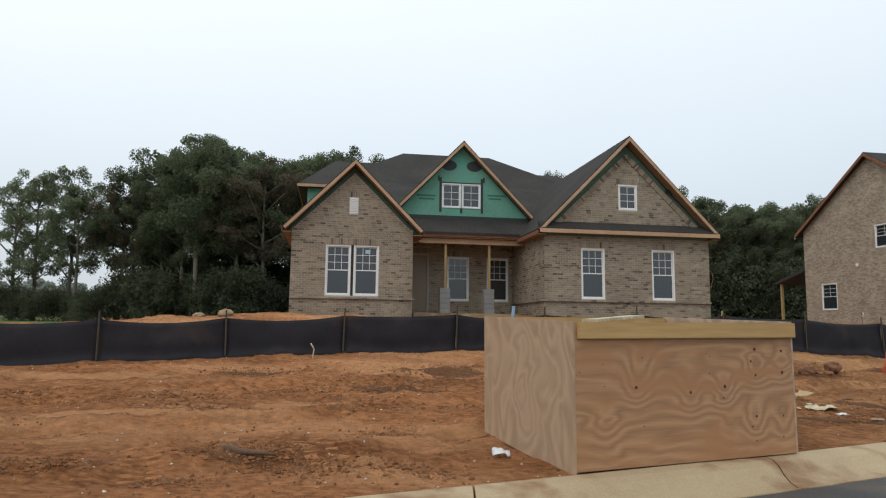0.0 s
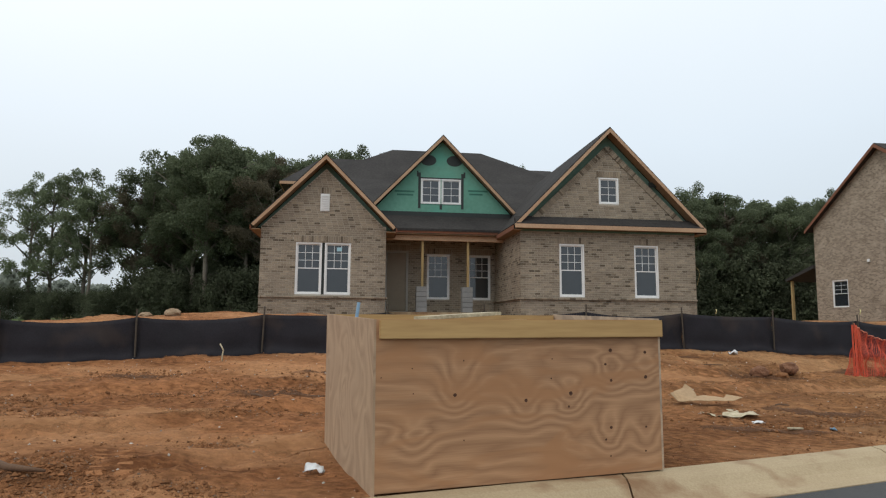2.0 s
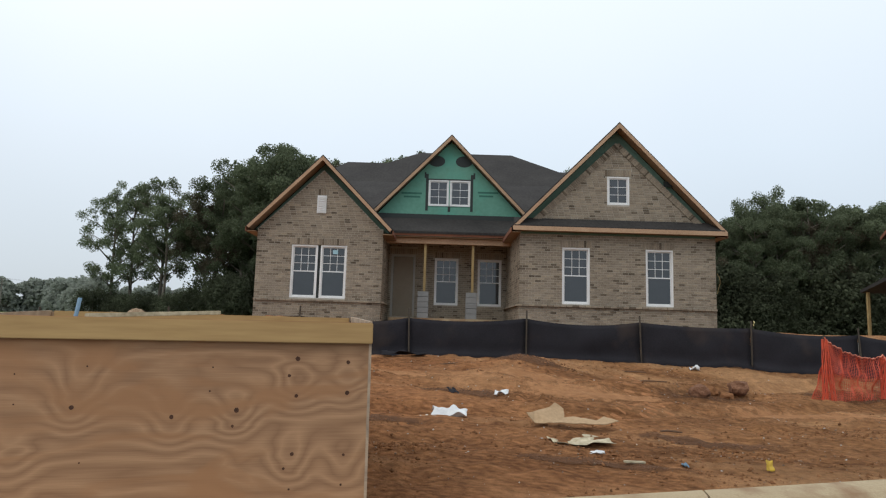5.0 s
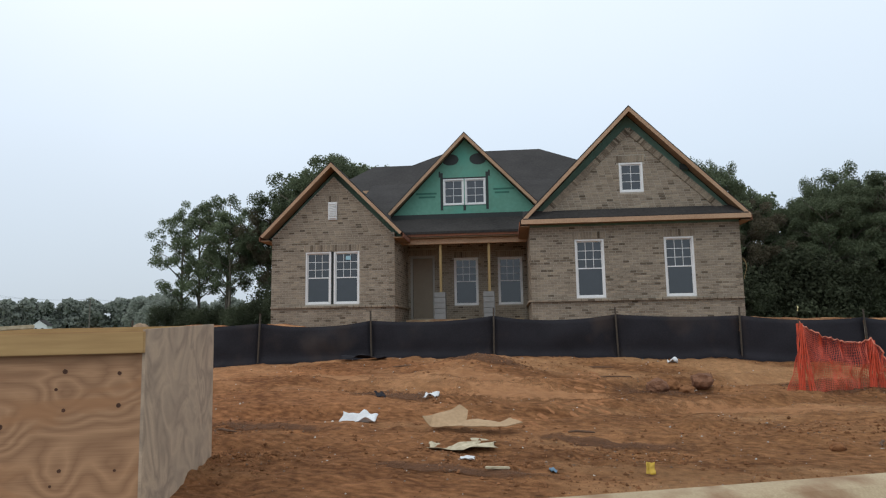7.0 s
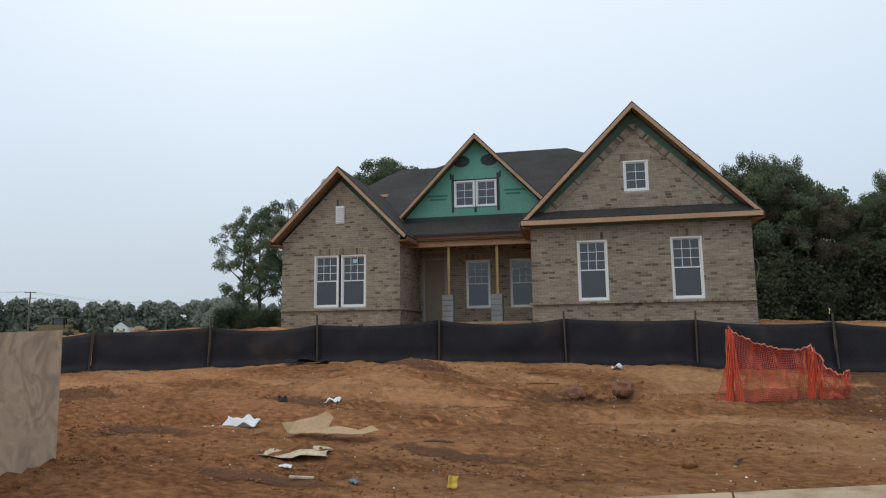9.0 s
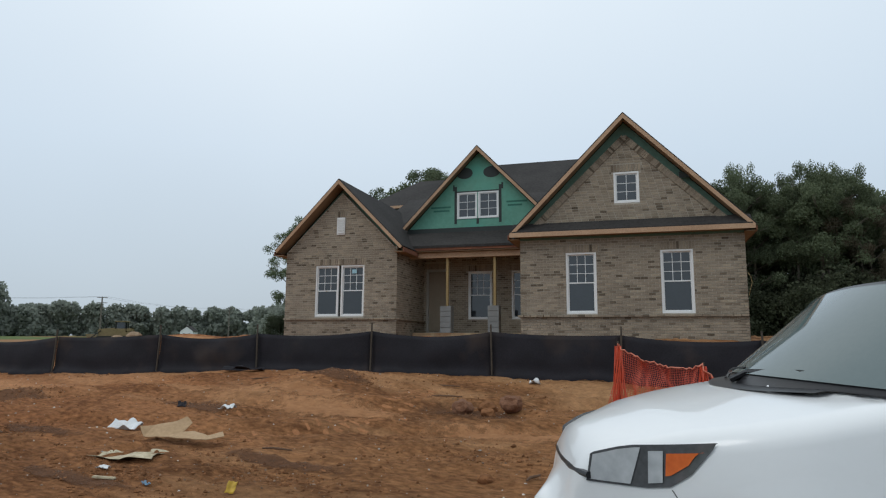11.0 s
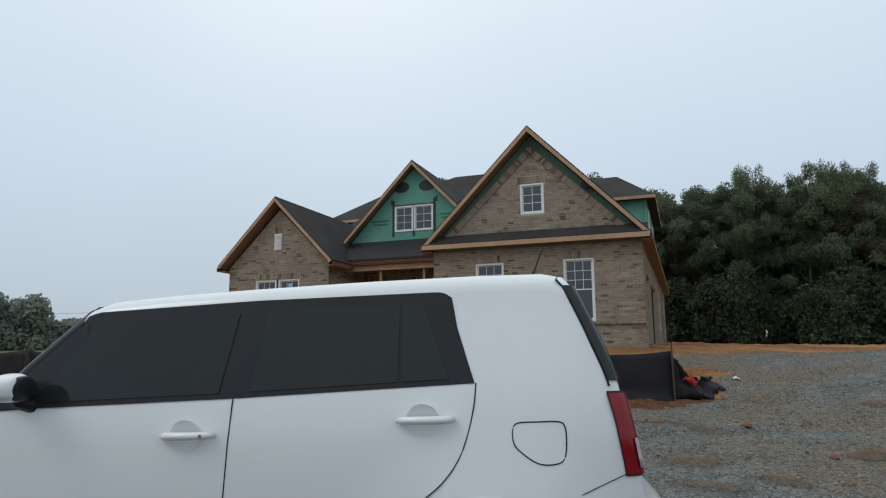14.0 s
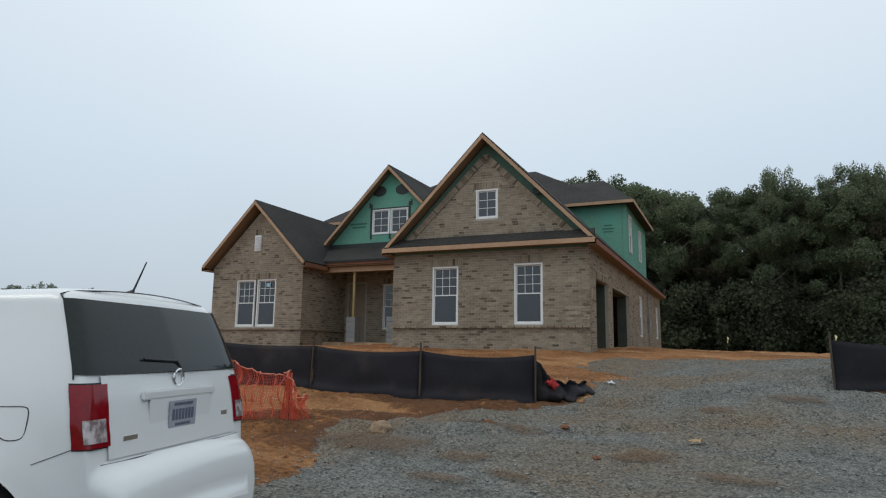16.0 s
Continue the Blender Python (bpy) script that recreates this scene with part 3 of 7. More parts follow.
def build_road():
    xs = [x * 1.0 for x in range(-60, 61)]
    verts, faces = [], []
    rows = [(-0.59, 0.0), (-2.5, 0.04), (-5.0, 0.08), (-7.5, 0.04), (-10.2, 0.0), (-11.8, 0.02)]
    for x in xs:
        for s, dz in rows:
            verts.append((x, kerb_y(x) + s / 0.91, kerb_z(x) - 0.145 + dz))
    w = len(rows)
    for i in range(len(xs) - 1):
        for j in range(w - 1):
            faces.append((i * w + j, i * w + j + 1, (i + 1) * w + j + 1, (i + 1) * w + j))
    ob = raw("road", verts, [f[::-1] for f in faces], M_ASPH, smooth=True)
    tagged(ob, "worn dark asphalt street with dried mud", "road", kind="structure")


build_road()


def build_kerb():
    kerb = empty("kerb", pose(0, 0, 0), "tan rolled concrete kerb and gutter with muddy stains", "kerb", kind="structure")
    prof = [(0.0, -0.25), (0.0, -0.012), (-0.012, 0.0), (-0.16, -0.004), (-0.25, -0.03), (-0.34, -0.095), (-0.43, -0.135), (-0.53, -0.15), (-0.61, -0.137), (-0.62, -0.3)]
    x = -30.0
    while x < 40:
        x1 = x + 2.75
        if x1 > 12.0 and x < 21.2:
            x = x1
            continue
        st = [x + 0.008, x + 0.7, x + 1.4, x + 2.1, x1 - 0.008]
        bm = bmesh.new()
        rings = [[bm.verts.new((q, kerb_y(q) + s / 0.91, kerb_z(q) + z)) for s, z in prof] for q in st]
        for r0, r1 in zip(rings, rings[1:]):
            for k in range(len(prof) - 1):
                bm.faces.new((r0[k], r0[k + 1], r1[k + 1], r1[k]))
        bm.faces.new(rings[0]), bm.faces.new(rings[-1][::-1])
        bmesh.ops.recalc_face_normals(bm, faces=bm.faces[:])
        part("kerb_segment", bm, M_CONC, kerb)
        x = x1


build_kerb()


def build_drive():
    verts, faces, keep = [], [], {}
    xs, ys = np.arange(8.0, 27.0, 0.13), np.arange(9.0, 44.0, 0.13)
    for j, y in enumerate(ys):
        for i, x in enumerate(xs):
            g = gravel_edge(x, y)
            if g > -0.25:
                keep[i, j] = len(verts)
                lift = max(-0.05, min(0.045, g * 0.16))
                verts.append((x, y, terrain(x, y) + lift + 0.02 * noise.noise((x * 9, y * 9, 0))))
    for (i, j), a in keep.items():
        q = (a, keep.get((i + 1, j)), keep.get((i + 1, j + 1)), keep.get((i, j + 1)))
        if None not in q:
            faces.append(q)
    ob = raw("gravel_driveway", verts, faces, M_GRAVEL, smooth=True)
    tagged(ob, "loose grey crushed gravel drive up to the garage", "driveway", kind="structure")


build_drive()


def scatter(name, mat, count, place, size, label, category, flat=0.7, seed=1):
    """Many small angular lumps in one mesh."""
    rnd = random.Random(seed)
    base = [(1, 0, 0), (-1, 0, 0), (0, 1, 0), (0, -1, 0), (0, 0, 1), (0, 0, -1)]
    tris = [(0, 2, 4), (2, 1, 4), (1, 3, 4), (3, 0, 4), (2, 0, 5), (1, 2, 5), (3, 1, 5), (0, 3, 5)]
    verts, faces = [], []
    for _ in range(count):
        p = place(rnd)
        if p is None:
            continue
        r = size(rnd)
        t = rnd.random() * 6.28
        c, s = math.cos(t), math.sin(t)
        k = len(verts)
        for bx, by, bz in base:
            j = 0.6 + 0.8 * rnd.random()
            vx, vy, vz = bx * r * j + (rnd.random() - 0.5) * r * 0.6, by * r * j * 0.8 + (rnd.random() - 0.5) * r * 0.6, bz * r * flat * j
            verts.append((p[0] + c * vx - s * vy, p[1] + s * vx + c * vy, p[2] + vz + r * 0.15))
        faces.extend(tuple(k + q for q in f) for f in tris)
    ob = raw(name, verts, faces, mat)
    return tagged(ob, label, category, kind="stuff")


def on_dirt(rnd):
    x = rnd.uniform(-11, 12.5)
    s = 0.05 + 7.5 * rnd.random() ** 1.3
    y = kerb_y(x) + s / 0.91
    if gravel_edge(x, y) > 0.1 or noise.noise((x * 0.8, y * 1.1, 21.0)) + 0.45 * rnd.random() < 0.12:
        return None
    return x, y, terrain(x, y)


def on_lot(rnd):
    x = rnd.uniform(-11, 13)
    s = 0.03 + 7.5 * rnd.random()
    y = kerb_y(x) + s / 0.91
    return (x, y, terrain(x, y))


def on_gravel(rnd):
    x, s = rnd.uniform(8.5, 24), -1.4 + 14 * rnd.random() ** 1.6
    y = kerb_y(x) + s / 0.91
    g = gravel_edge(x, y)
    if g < 0.05 - 0.5 * rnd.random():
        return None
    return x, y, terrain(x, y) + max(0, min(0.045, g * 0.16))


scatter("clay_clods", M_CLOD, 24000, on_dirt, lambda r: 0.005 + 0.020 * r.random() ** 6, "crumbly red clay clods strewn over the lot", "clods", seed=2)
scatter("pebbles", M_STONE, 6000, on_lot, lambda r: 0.003 + 0.016 * r.random() ** 7, "small pale stones in the red clay", "pebbles", seed=3)
scatter("gravel", M_CHIP, 60000, on_gravel, lambda r: 0.007 + 0.013 * r.random() ** 3, "loose grey crushed stone chips on the drive", "gravel", seed=4)


M_PAD = material("pressed_dry_clay", (0.385, 0.180, 0.083), 0.95, color2=(0.25, 0.108, 0.047), scale=1.4, fine=14.0, bump=0.01, bump_scale=16.0, spec=0.1)
crumbly(M_PAD, 0.10, 0.75, 1.45, 0.03)


def track_imprint(x0, y0, deg, length, half, pitch, seed):
    """The ribs that a rubber track left in the clay."""
    rnd = random.Random(seed)
    verts, faces = [], []
    c, s = math.cos(radians(deg)), math.sin(radians(deg))
    for k in range(int(length / pitch)):
        for side in (-1, 1):
            a, w = k * pitch + rnd.uniform(-0.008, 0.008), half * rnd.uniform(0.34, 0.46)
            cx = side * half * 0.52
            n = len(verts)
            for dx, da, dz in ((-w, -pitch * .30, -0.02), (w, -pitch * .30, -0.02), (w, pitch * .30, -0.02), (-w, pitch * .30, -0.02), (-w * .6, -pitch * .08, 0.007), (w * .6, -pitch * .08, 0.007), (w * .6, pitch * .10, 0.006), (-w * .6, pitch * .10, 0.006)):
                px, py = x0 + c * (a + da) - s * (cx + dx), y0 + s * (a + da) + c * (cx + dx)
                verts.append((px, py, terrain(px, py) + dz * rnd.uniform(0.3, 1.2)))
            faces += [(n + 4, n + 5, n + 6, n + 7), (n, n + 1, n + 5, n + 4), (n + 1, n + 2, n + 6, n + 5), (n + 2, n + 3, n + 7, n + 6), (n + 3, n, n + 4, n + 7)]
    tagged(raw("track_imprint", verts, faces, M_PAD, smooth=True), "ribbed machine track printed in the red clay", "track print", kind="stuff")


track_imprint(-2.20, 4.95, 115, 1.25, 0.19, 0.105, 1)
track_imprint(-0.72, 5.25, 115, 1.5, 0.20, 0.105, 2)
track_imprint(4.0, 10.2, 80, 2.4, 0.24, 0.13, 3)
track_imprint(6.0, 10.6, 95, 2.6, 0.24, 0.13, 4)
track_imprint(5.2, 9.9, 60, 2.2, 0.24, 0.13, 5)


M_DRY = material("dry_pale_clay", (0.42, 0.212, 0.102), 0.95, color2=(0.30, 0.142, 0.064), scale=1.4, fine=14.0, bump=0.02, bump_scale=16.0, spec=0.1, stretch=(0.6, 1.2, 1))
crumbly(M_DRY, 0.12, 0.85, 1.40, 0.03)
M_DAMP = material("damp_clay", (0.165, 0.078, 0.039), 0.9, color2=(0.095, 0.045, 0.023), scale=2.0, fine=14.0, bump=0.03, bump_scale=16.0, spec=0.2)


def fray(mat, strength):
    """Lets the clay thin out towards a ragged edge."""
    n, l = mat.node_tree.nodes, mat.node_tree.links
    b, out = n["Principled BSDF"], n["Material Output"]
    co, gr, mp, no, sm, mr = n.new("ShaderNodeTexCoord"), n.new("ShaderNodeTexGradient"), n.new("ShaderNodeMapping"), n.new("ShaderNodeTexNoise"), n.new("ShaderNodeMath"), n.new("ShaderNodeMapRange")
    gr.gradient_type = "SPHERICAL"
    mp.inputs["Location"].default_value, mp.inputs["Scale"].default_value = (-1, -1, 0), (2, 2, 0)
    l.new(co.outputs["Generated"], mp.inputs[0])
    l.new(mp.outputs[0], gr.inputs[0])
    no.inputs["Scale"].default_value, no.inputs["Detail"].default_value, no.inputs["Roughness"].default_value = 5.0, 8.0, 0.75
    l.new(co.outputs["Object"], no.inputs["Vector"])
    sm.operation = "MULTIPLY_ADD"
    sm.inputs[1].default_value = 1.6
    l.new(no.outputs[0], sm.inputs[0])
    l.new(gr.outputs["Fac"], sm.inputs[2])
    mr.inputs[1].default_value, mr.inputs[2].default_value, mr.inputs[4].default_value = 0.95, 1.35, strength
    l.new(sm.outputs[0], mr.inputs[0])
    tr, mx = n.new("ShaderNodeBsdfTransparent"), n.new("ShaderNodeMixShader")
    l.new(mr.outputs[0], mx.inputs[0])
    l.new(tr.outputs[0], mx.inputs[1])
    l.new(b.outputs[0], mx.inputs[2])
    l.new(mx.outputs[0], out.inputs["Surface"])


fray(M_DRY, 0.8)
fray(M_DAMP, 0.7)
M_SILT = material("silt_over_gravel", (0.205, 0.124, 0.072), 0.95, color2=(0.125, 0.072, 0.041), scale=2.0, fine=22.0, bump=0.02, bump_scale=30.0, spec=0.1)
fray(M_SILT, 0.38)


def clay_patch(x0, y0, rx, ry, mat, label, seed, lift=0.0):
    """A thin uneven spread of drier or damper clay with a frayed edge."""
    verts, faces, keep = [], [], {}
    step = 0.055
    nx, ny = int(rx * 1.5 / step), int(ry * 1.5 / step)
    for j in range(-ny, ny + 1):
        for i in range(-nx, nx + 1):
            x, y = x0 + i * step, y0 + j * step
            g = 1 - math.hypot((x - x0) / rx, (y - y0) / ry) + 0.45 * noise.noise((x * 1.3 + seed, y * 2.2, 0)) + 0.35 * noise.noise((x * 4.1, y * 5.3 + seed, 4)) + 0.2 * noise.noise((x * 11, y * 11, seed))
            if g > -0.1:
                keep[i, j] = len(verts)
                verts.append((x, y, terrain(x, y) + lift + max(-0.02, min(0.011, g * 0.06))))
    for (i, j), a in keep.items():
        q = (a, keep.get((i + 1, j)), keep.get((i + 1, j + 1)), keep.get((i, j + 1)))
        if None not in q:
            faces.append(q)
    tagged(raw("clay_patch", verts, faces, mat, smooth=True), label, "clay", kind="stuff")


for n, (x, y, rx, ry, mat) in enumerate(((5.0, 11.5, 1.3, 0.5, M_DRY), (4.3, 12.1, 0.9, 0.35, M_DRY), (-3.4, 7.4, 1.8, 0.35, M_DRY), (-5.6, 9.6, 2.0, 0.4, M_DRY), (-1.6, 8.0, 1.0, 0.22, M_DRY), (0.0, 6.9, 0.7, 0.3, M_DRY),
                                         (7.9, 11.3, 1.5, 0.5, M_DRY), (2.3, 11.7, 1.0, 0.3, M_DRY), (-1.7, 5.65, 0.5, 0.12, M_DAMP), (-0.6, 9.1, 0.9, 0.25, M_DAMP), (0.2, 10.4, 1.0, 0.25, M_DAMP), (-2.9, 10.1, 0.8, 0.16, M_DAMP),
                                         (3.3, 11.0, 0.7, 0.45, M_DAMP), (4.3, 12.9, 0.8, 0.25, M_DAMP), (6.9, 12.2, 0.9, 0.3, M_DAMP), (5.0, 8.0, 1.1, 0.14, M_DAMP), (2.6, 9.2, 0.9, 0.14, M_DAMP), (10.6, 13.9, 0.9, 0.4, M_DAMP), (10.8, 15.2, 1.4, 0.55, M_DAMP), (11.8, 15.5, 0.9, 0.4, M_DAMP), (9.4, 13.2, 1.0, 0.5, M_DAMP), (11.0, 12.6, 1.2, 0.7, M_DAMP), (11.3, 14.3, 1.0, 0.6, M_DAMP), (12.2, 16.1, 1.3, 0.5, M_DAMP), (10.3, 15.9, 1.5, 0.6, M_DAMP), (6.2, 9.3, 0.9, 0.2, M_DAMP))):
    clay_patch(x, y, rx, ry, mat, "pale dried clay spread over the lot" if mat is M_DRY else "dark damp clay on the lot", n * 3.7)
for n, (x, y, rx, ry) in enumerate(((11.9, 12.6, 0.9, 0.5), (13.1, 12.5, 0.5, 0.32), (14.9, 16.5, 0.32, 0.32), (14.65, 13.5, 0.38, 0.22), (15.65, 13.1, 0.4, 0.22), (13.3, 11.65, 0.55, 0.18), (13.85, 12.05, 0.28, 0.16), (15.8, 17.3, 0.45, 0.28), (12.5, 14.2, 0.8, 0.26))):
    clay_patch(x, y, rx, ry, M_SILT, "brown silt washed thinly over the gravel", 90 + n * 3.7, 0.066)


def rubble_at(spots):
    def place(rnd):
        cx, cy, r = rnd.choice(spots)
        x, y = rnd.gauss(cx, r), rnd.gauss(cy, r * 0.45)
        return x, y, terrain(x, y)
    return place


RUBBLE = [(-3.2, 5.2, 0.22), (-1.7, 5.75, 0.3), (-0.6, 9.1, 0.45), (0.2, 10.4, 0.5), (-2.9, 10.2, 0.4), (3.3, 11.1, 0.3), (4.4, 12.9, 0.4), (7.0, 12.3, 0.4), (-1.1, 5.3, 0.3), (6.3, 8.9, 0.5), (2.3, 9.0, 0.4), (5.2, 8.2, 0.5), (3.0, 8.0, 0.4), (8.0, 10.2, 0.6), (9.6, 13.0, 0.5), (11.2, 13.8, 0.5),
          (-5.4, 8.4, 0.3), (-4.2, 8.25, 0.35), (-3.4, 8.3, 0.3), (-2.8, 7.7, 0.35), (-3.1, 10.2, 0.4), (-2.0, 8.8, 0.4), (-0.9, 9.5, 0.4), (-0.2, 9.8, 0.4), (-0.75, 8.1, 0.35), (0.1, 8.1, 0.35),
          (-1.8, 5.7, 0.2), (-1.6, 6.1, 0.25), (-1.2, 5.7, 0.2), (-0.2, 5.4, 0.2), (-0.55, 6.8, 0.2), (-2.0, 4.95, 0.15)]
scatter("rubble", M_CLOD, 20000, rubble_at(RUBBLE), lambda r: 0.005 + 0.024 * r.random() ** 5, "clumps of broken clay rubble on the lot", "rubble", seed=12)
M_GREYSTONE = material("grey_rubble", (0.27, 0.185, 0.125), 0.9, color2=(0.14, 0.088, 0.057), island=0.5)
scatter("stone_chips", M_GREYSTONE, 3400, rubble_at(RUBBLE), lambda r: 0.004 + 0.013 * r.random() ** 3, "grey stone chips among the clay rubble", "stone chips", seed=13)
scatter("broken_stones", M_GREYSTONE, 40, rubble_at([(-3.29, 5.42, 0.14), (-2.72, 5.25, 0.12), (-2.0, 5.0, 0.1), (-0.15, 5.5, 0.12)]), lambda r: 0.010 + 0.024 * r.random() ** 2, "grey and pale broken stones lying on the clay", "stones", seed=14)


# ---- the house under construction (local axes: x along its front, y to its back) ----
HOUSE = pose(7.765, 24.048, 0, 0, 0, 9.3)
house = empty("house", HOUSE, "half-finished grey-brown brick house with green sheathed gable and charcoal roof", "house")
BASE = 1.45


def clip_poly(poly, ax, val, less):
    out = []
    for i, p in enumerate(poly):
        q = poly[(i + 1) % len(poly)]
        pin, qin = (p[ax] <= val) == less or p[ax] == val, (q[ax] <= val) == less or q[ax] == val
        if pin:
            out.append(p)
        if pin != qin:
            f = (val - p[ax]) / (q[ax] - p[ax])
            out.append((p[0] + f * (q[0] - p[0]), p[1] + f * (q[1] - p[1])))
    return out


def area(poly):
    return abs(sum(a[0] * b[1] - b[0] * a[1] for a, b in zip(poly, poly[1:] + poly[:1]))) / 2


def wall_panel(name, poly, holes, m, thick, mat, parent, label=""):
    """A wall with real openings: poly in (along, up), m takes (along, depth, up) to the parent's axes."""
    cells = [poly]
    for ax, vals in ((0, [v for h in holes for v in h[:2]]), (1, [v for h in holes for v in h[2:]])):
        for val in vals:
            cells = [q for c in cells for q in (clip_poly(c, ax, val, True), clip_poly(c, ax, val, False)) if len(q) > 2 and area(q) > 1e-4]
    bm = bmesh.new()
    for c in cells:
        cx, cz = sum(p[0] for p in c) / len(c), sum(p[1] for p in c) / len(c)
        if any(h[0] < cx < h[1] and h[2] < cz < h[3] for h in holes):
            continue
        bm.faces.new([bm.verts.new((a, 0, b)) for a, b in c])
    bmesh.ops.remove_doubles(bm, verts=bm.verts[:], dist=1e-4)
    r = bmesh.ops.extrude_face_region(bm, geom=bm.faces[:])
    bmesh.ops.translate(bm, verts=[g for g in r["geom"] if isinstance(g, bmesh.types.BMVert)], vec=(0, thick, 0))
    bm.transform(m)
    bmesh.ops.recalc_face_normals(bm, faces=bm.faces[:])
    return part(name, bm, mat, parent, label)


def span_at(poly, z):
    xs = []
    for i, p in enumerate(poly):
        q = poly[(i + 1) % len(poly)]
        if (p[1] - z) * (q[1] - z) <= 0 and p[1] != q[1]:
            xs.append(p[0] + (z - p[1]) / (q[1] - p[1]) * (q[0] - p[0]))
    return (min(xs), max(xs)) if len(xs) > 1 else None


COURSE, BLEN, JOINT = 0.079, 0.205, 0.012
brick_rnd = random.Random(11)


def brick_list(poly, holes, ledge=None):
    """Bricks (x0, x1, z0, z1, proud) in running bond, with soldier courses over the holes."""
    out = []
    heads = []
    for x0, x1, z0, z1 in holes:
        if z1 < 7.2 and z1 > 3 and x1 - x0 < 3:
            heads.append((x0 - 0.07, x1 + 0.07, z1, z1 + 0.235))
    z = min(p[1] for p in poly)
    top = max(p[1] for p in poly)
    row = 0
    while z + COURSE <= top + 1e-6:
        a, b = span_at(poly, z + 0.004) or (0, 0), span_at(poly, z + COURSE - JOINT) or (0, 0)
        lo, hi = max(a[0], b[0]), min(a[1], b[1])
        cuts = [(h[0], h[1]) for h in list(holes) + heads if z + COURSE - JOINT > h[2] + 0.004 and z < h[3] - 0.004]
        x = lo - (BLEN / 2 if row % 2 else 0)
        while x < hi:
            segs = [(max(x, lo), min(x + BLEN - JOINT, hi))]
            for c0, c1 in cuts:
                segs = [s for g0, g1 in segs for s in ((g0, min(g1, c0 - 0.004)), (max(g0, c1 + 0.004), g1)) if s[1] - s[0] > 0.025]
            for g0, g1 in segs:
                if g1 - g0 > 0.025:
                    proud = 0.007 + 0.005 * brick_rnd.random()
                    if ledge and abs(z + COURSE / 2 - ledge) < COURSE * 0.6:
                        proud += 0.085
                    elif ledge and z < ledge:
                        proud += 0.004
                    out.append((g0, g1, z, z + COURSE - JOINT, proud))
            x += BLEN
        z += COURSE
        row += 1
    for h0, h1, z0, z1 in heads:
        n = max(1, round((h1 - h0) / 0.085))
        w = (h1 - h0) / n
        for k in range(n):
            out.append((h0 + k * w, h0 + (k + 1) * w - JOINT, z0 + 0.012, z1, 0.016 + 0.004 * brick_rnd.random()))
    return out


def bricks_joined(name, items, m, mat, parent):
    verts, faces = [], []
    for x0, x1, z0, z1, pr in items:
        k = len(verts)
        j = 0.0025
        for x, z in ((x0, z0), (x1, z0), (x1, z1), (x0, z1)):
            verts.append(m @ Vector((x, 0.002, z)))
        for x, z in ((x0 + j, z0 + j), (x1 - j, z0 + j), (x1 - j, z1 - j), (x0 + j, z1 - j)):
            verts.append(m @ Vector((x, -pr, z)))
        faces += [(k + 4, k + 5, k + 6, k + 7), (k, k + 1, k + 5, k + 4), (k + 1, k + 2, k + 6, k + 5), (k + 2, k + 3, k + 7, k + 6), (k + 3, k, k + 4, k + 7)]
    ob = raw(name, verts, faces, mat, parent)
    ob["kind"] = "stuff"
    return ob


def facing(u, v, turn):
    """Takes (along, depth, up) of a wall to the house's axes; turn 0 faces the street."""
    return Matrix.Translation((u, v, 0)) @ Matrix.Rotation(radians(turn), 4, "Z")


def window(m, x0, x1, z0, z1, cols, rows, parent, halves=2, sunk=0.05, upper=0.5, frame_w=0.055):
    """A white double-hung window: frame, two sashes with panes, and a grid of bars in the upper sash."""
    def fr(a0, a1, b0, b1, w, y0, y1):
        bm = bmesh.new()
        for q in ((a0, a0 + w, b0, b1), (a1 - w, a1, b0, b1), (a0 + w, a1 - w, b0, b0 + w), (a0 + w, a1 - w, b1 - w, b1)):
            add_box(bm, q[0], q[1], y0, y1, q[2], q[3], m)
        bmesh.ops.recalc_face_normals(bm, faces=bm.faces[:])
        return bm
    root = part("window", fr(x0, x1, z0, z1, frame_w, sunk - 0.035, sunk + 0.07), M_WHITE, parent, "white vinyl window frame")
    zm = z0 + (z1 - z0) * upper
    i0, i1 = x0 + frame_w, x1 - frame_w
    if halves == 2:
        sashes = ((z0 + frame_w, zm + 0.02, 0.0, False), (zm - 0.02, z1 - frame_w, 0.03, True))
    else:
        sashes = ((z0 + frame_w, z1 - frame_w, 0.0, True),)
    for b0, b1, dy, bars in sashes:
        part("sash", fr(i0, i1, b0, b1, 0.035, sunk + dy, sunk + dy + 0.028), M_WHITE, root)
        bm = bmesh.new()
        add_box(bm, i0 + 0.03, i1 - 0.03, sunk + dy + 0.010, sunk + dy + 0.016, b0 + 0.03, b1 - 0.03, m)
        bmesh.ops.recalc_face_normals(bm, faces=bm.faces[:])
        part("pane", bm, M_GLASS, root)
        if bars:
            for c in range(1, cols):
                xc = i0 + 0.035 + (i1 - i0 - 0.07) * c / cols
                part("glazing_bar", box_bm(xc - 0.008, xc + 0.008, sunk + dy + 0.002, sunk + dy + 0.009, b0 + 0.034, b1 - 0.034, 0, m), M_WHITE, root)
            for r in range(1, rows):
                zc = b0 + 0.035 + (b1 - b0 - 0.07) * r / rows
                part("glazing_bar", box_bm(i0 + 0.034, i1 - 0.034, sunk + dy + 0.0025, sunk + dy + 0.0085, zc - 0.008, zc + 0.008, 0, m), M_WHITE, root)
    return root


LEDGE = 2.36
front_r, front_l, porch_m = facing(0, 0, 0), facing(0, 1.3, 0), facing(0, 4.3, 0)
side_m = facing(2.3, 0, 90)
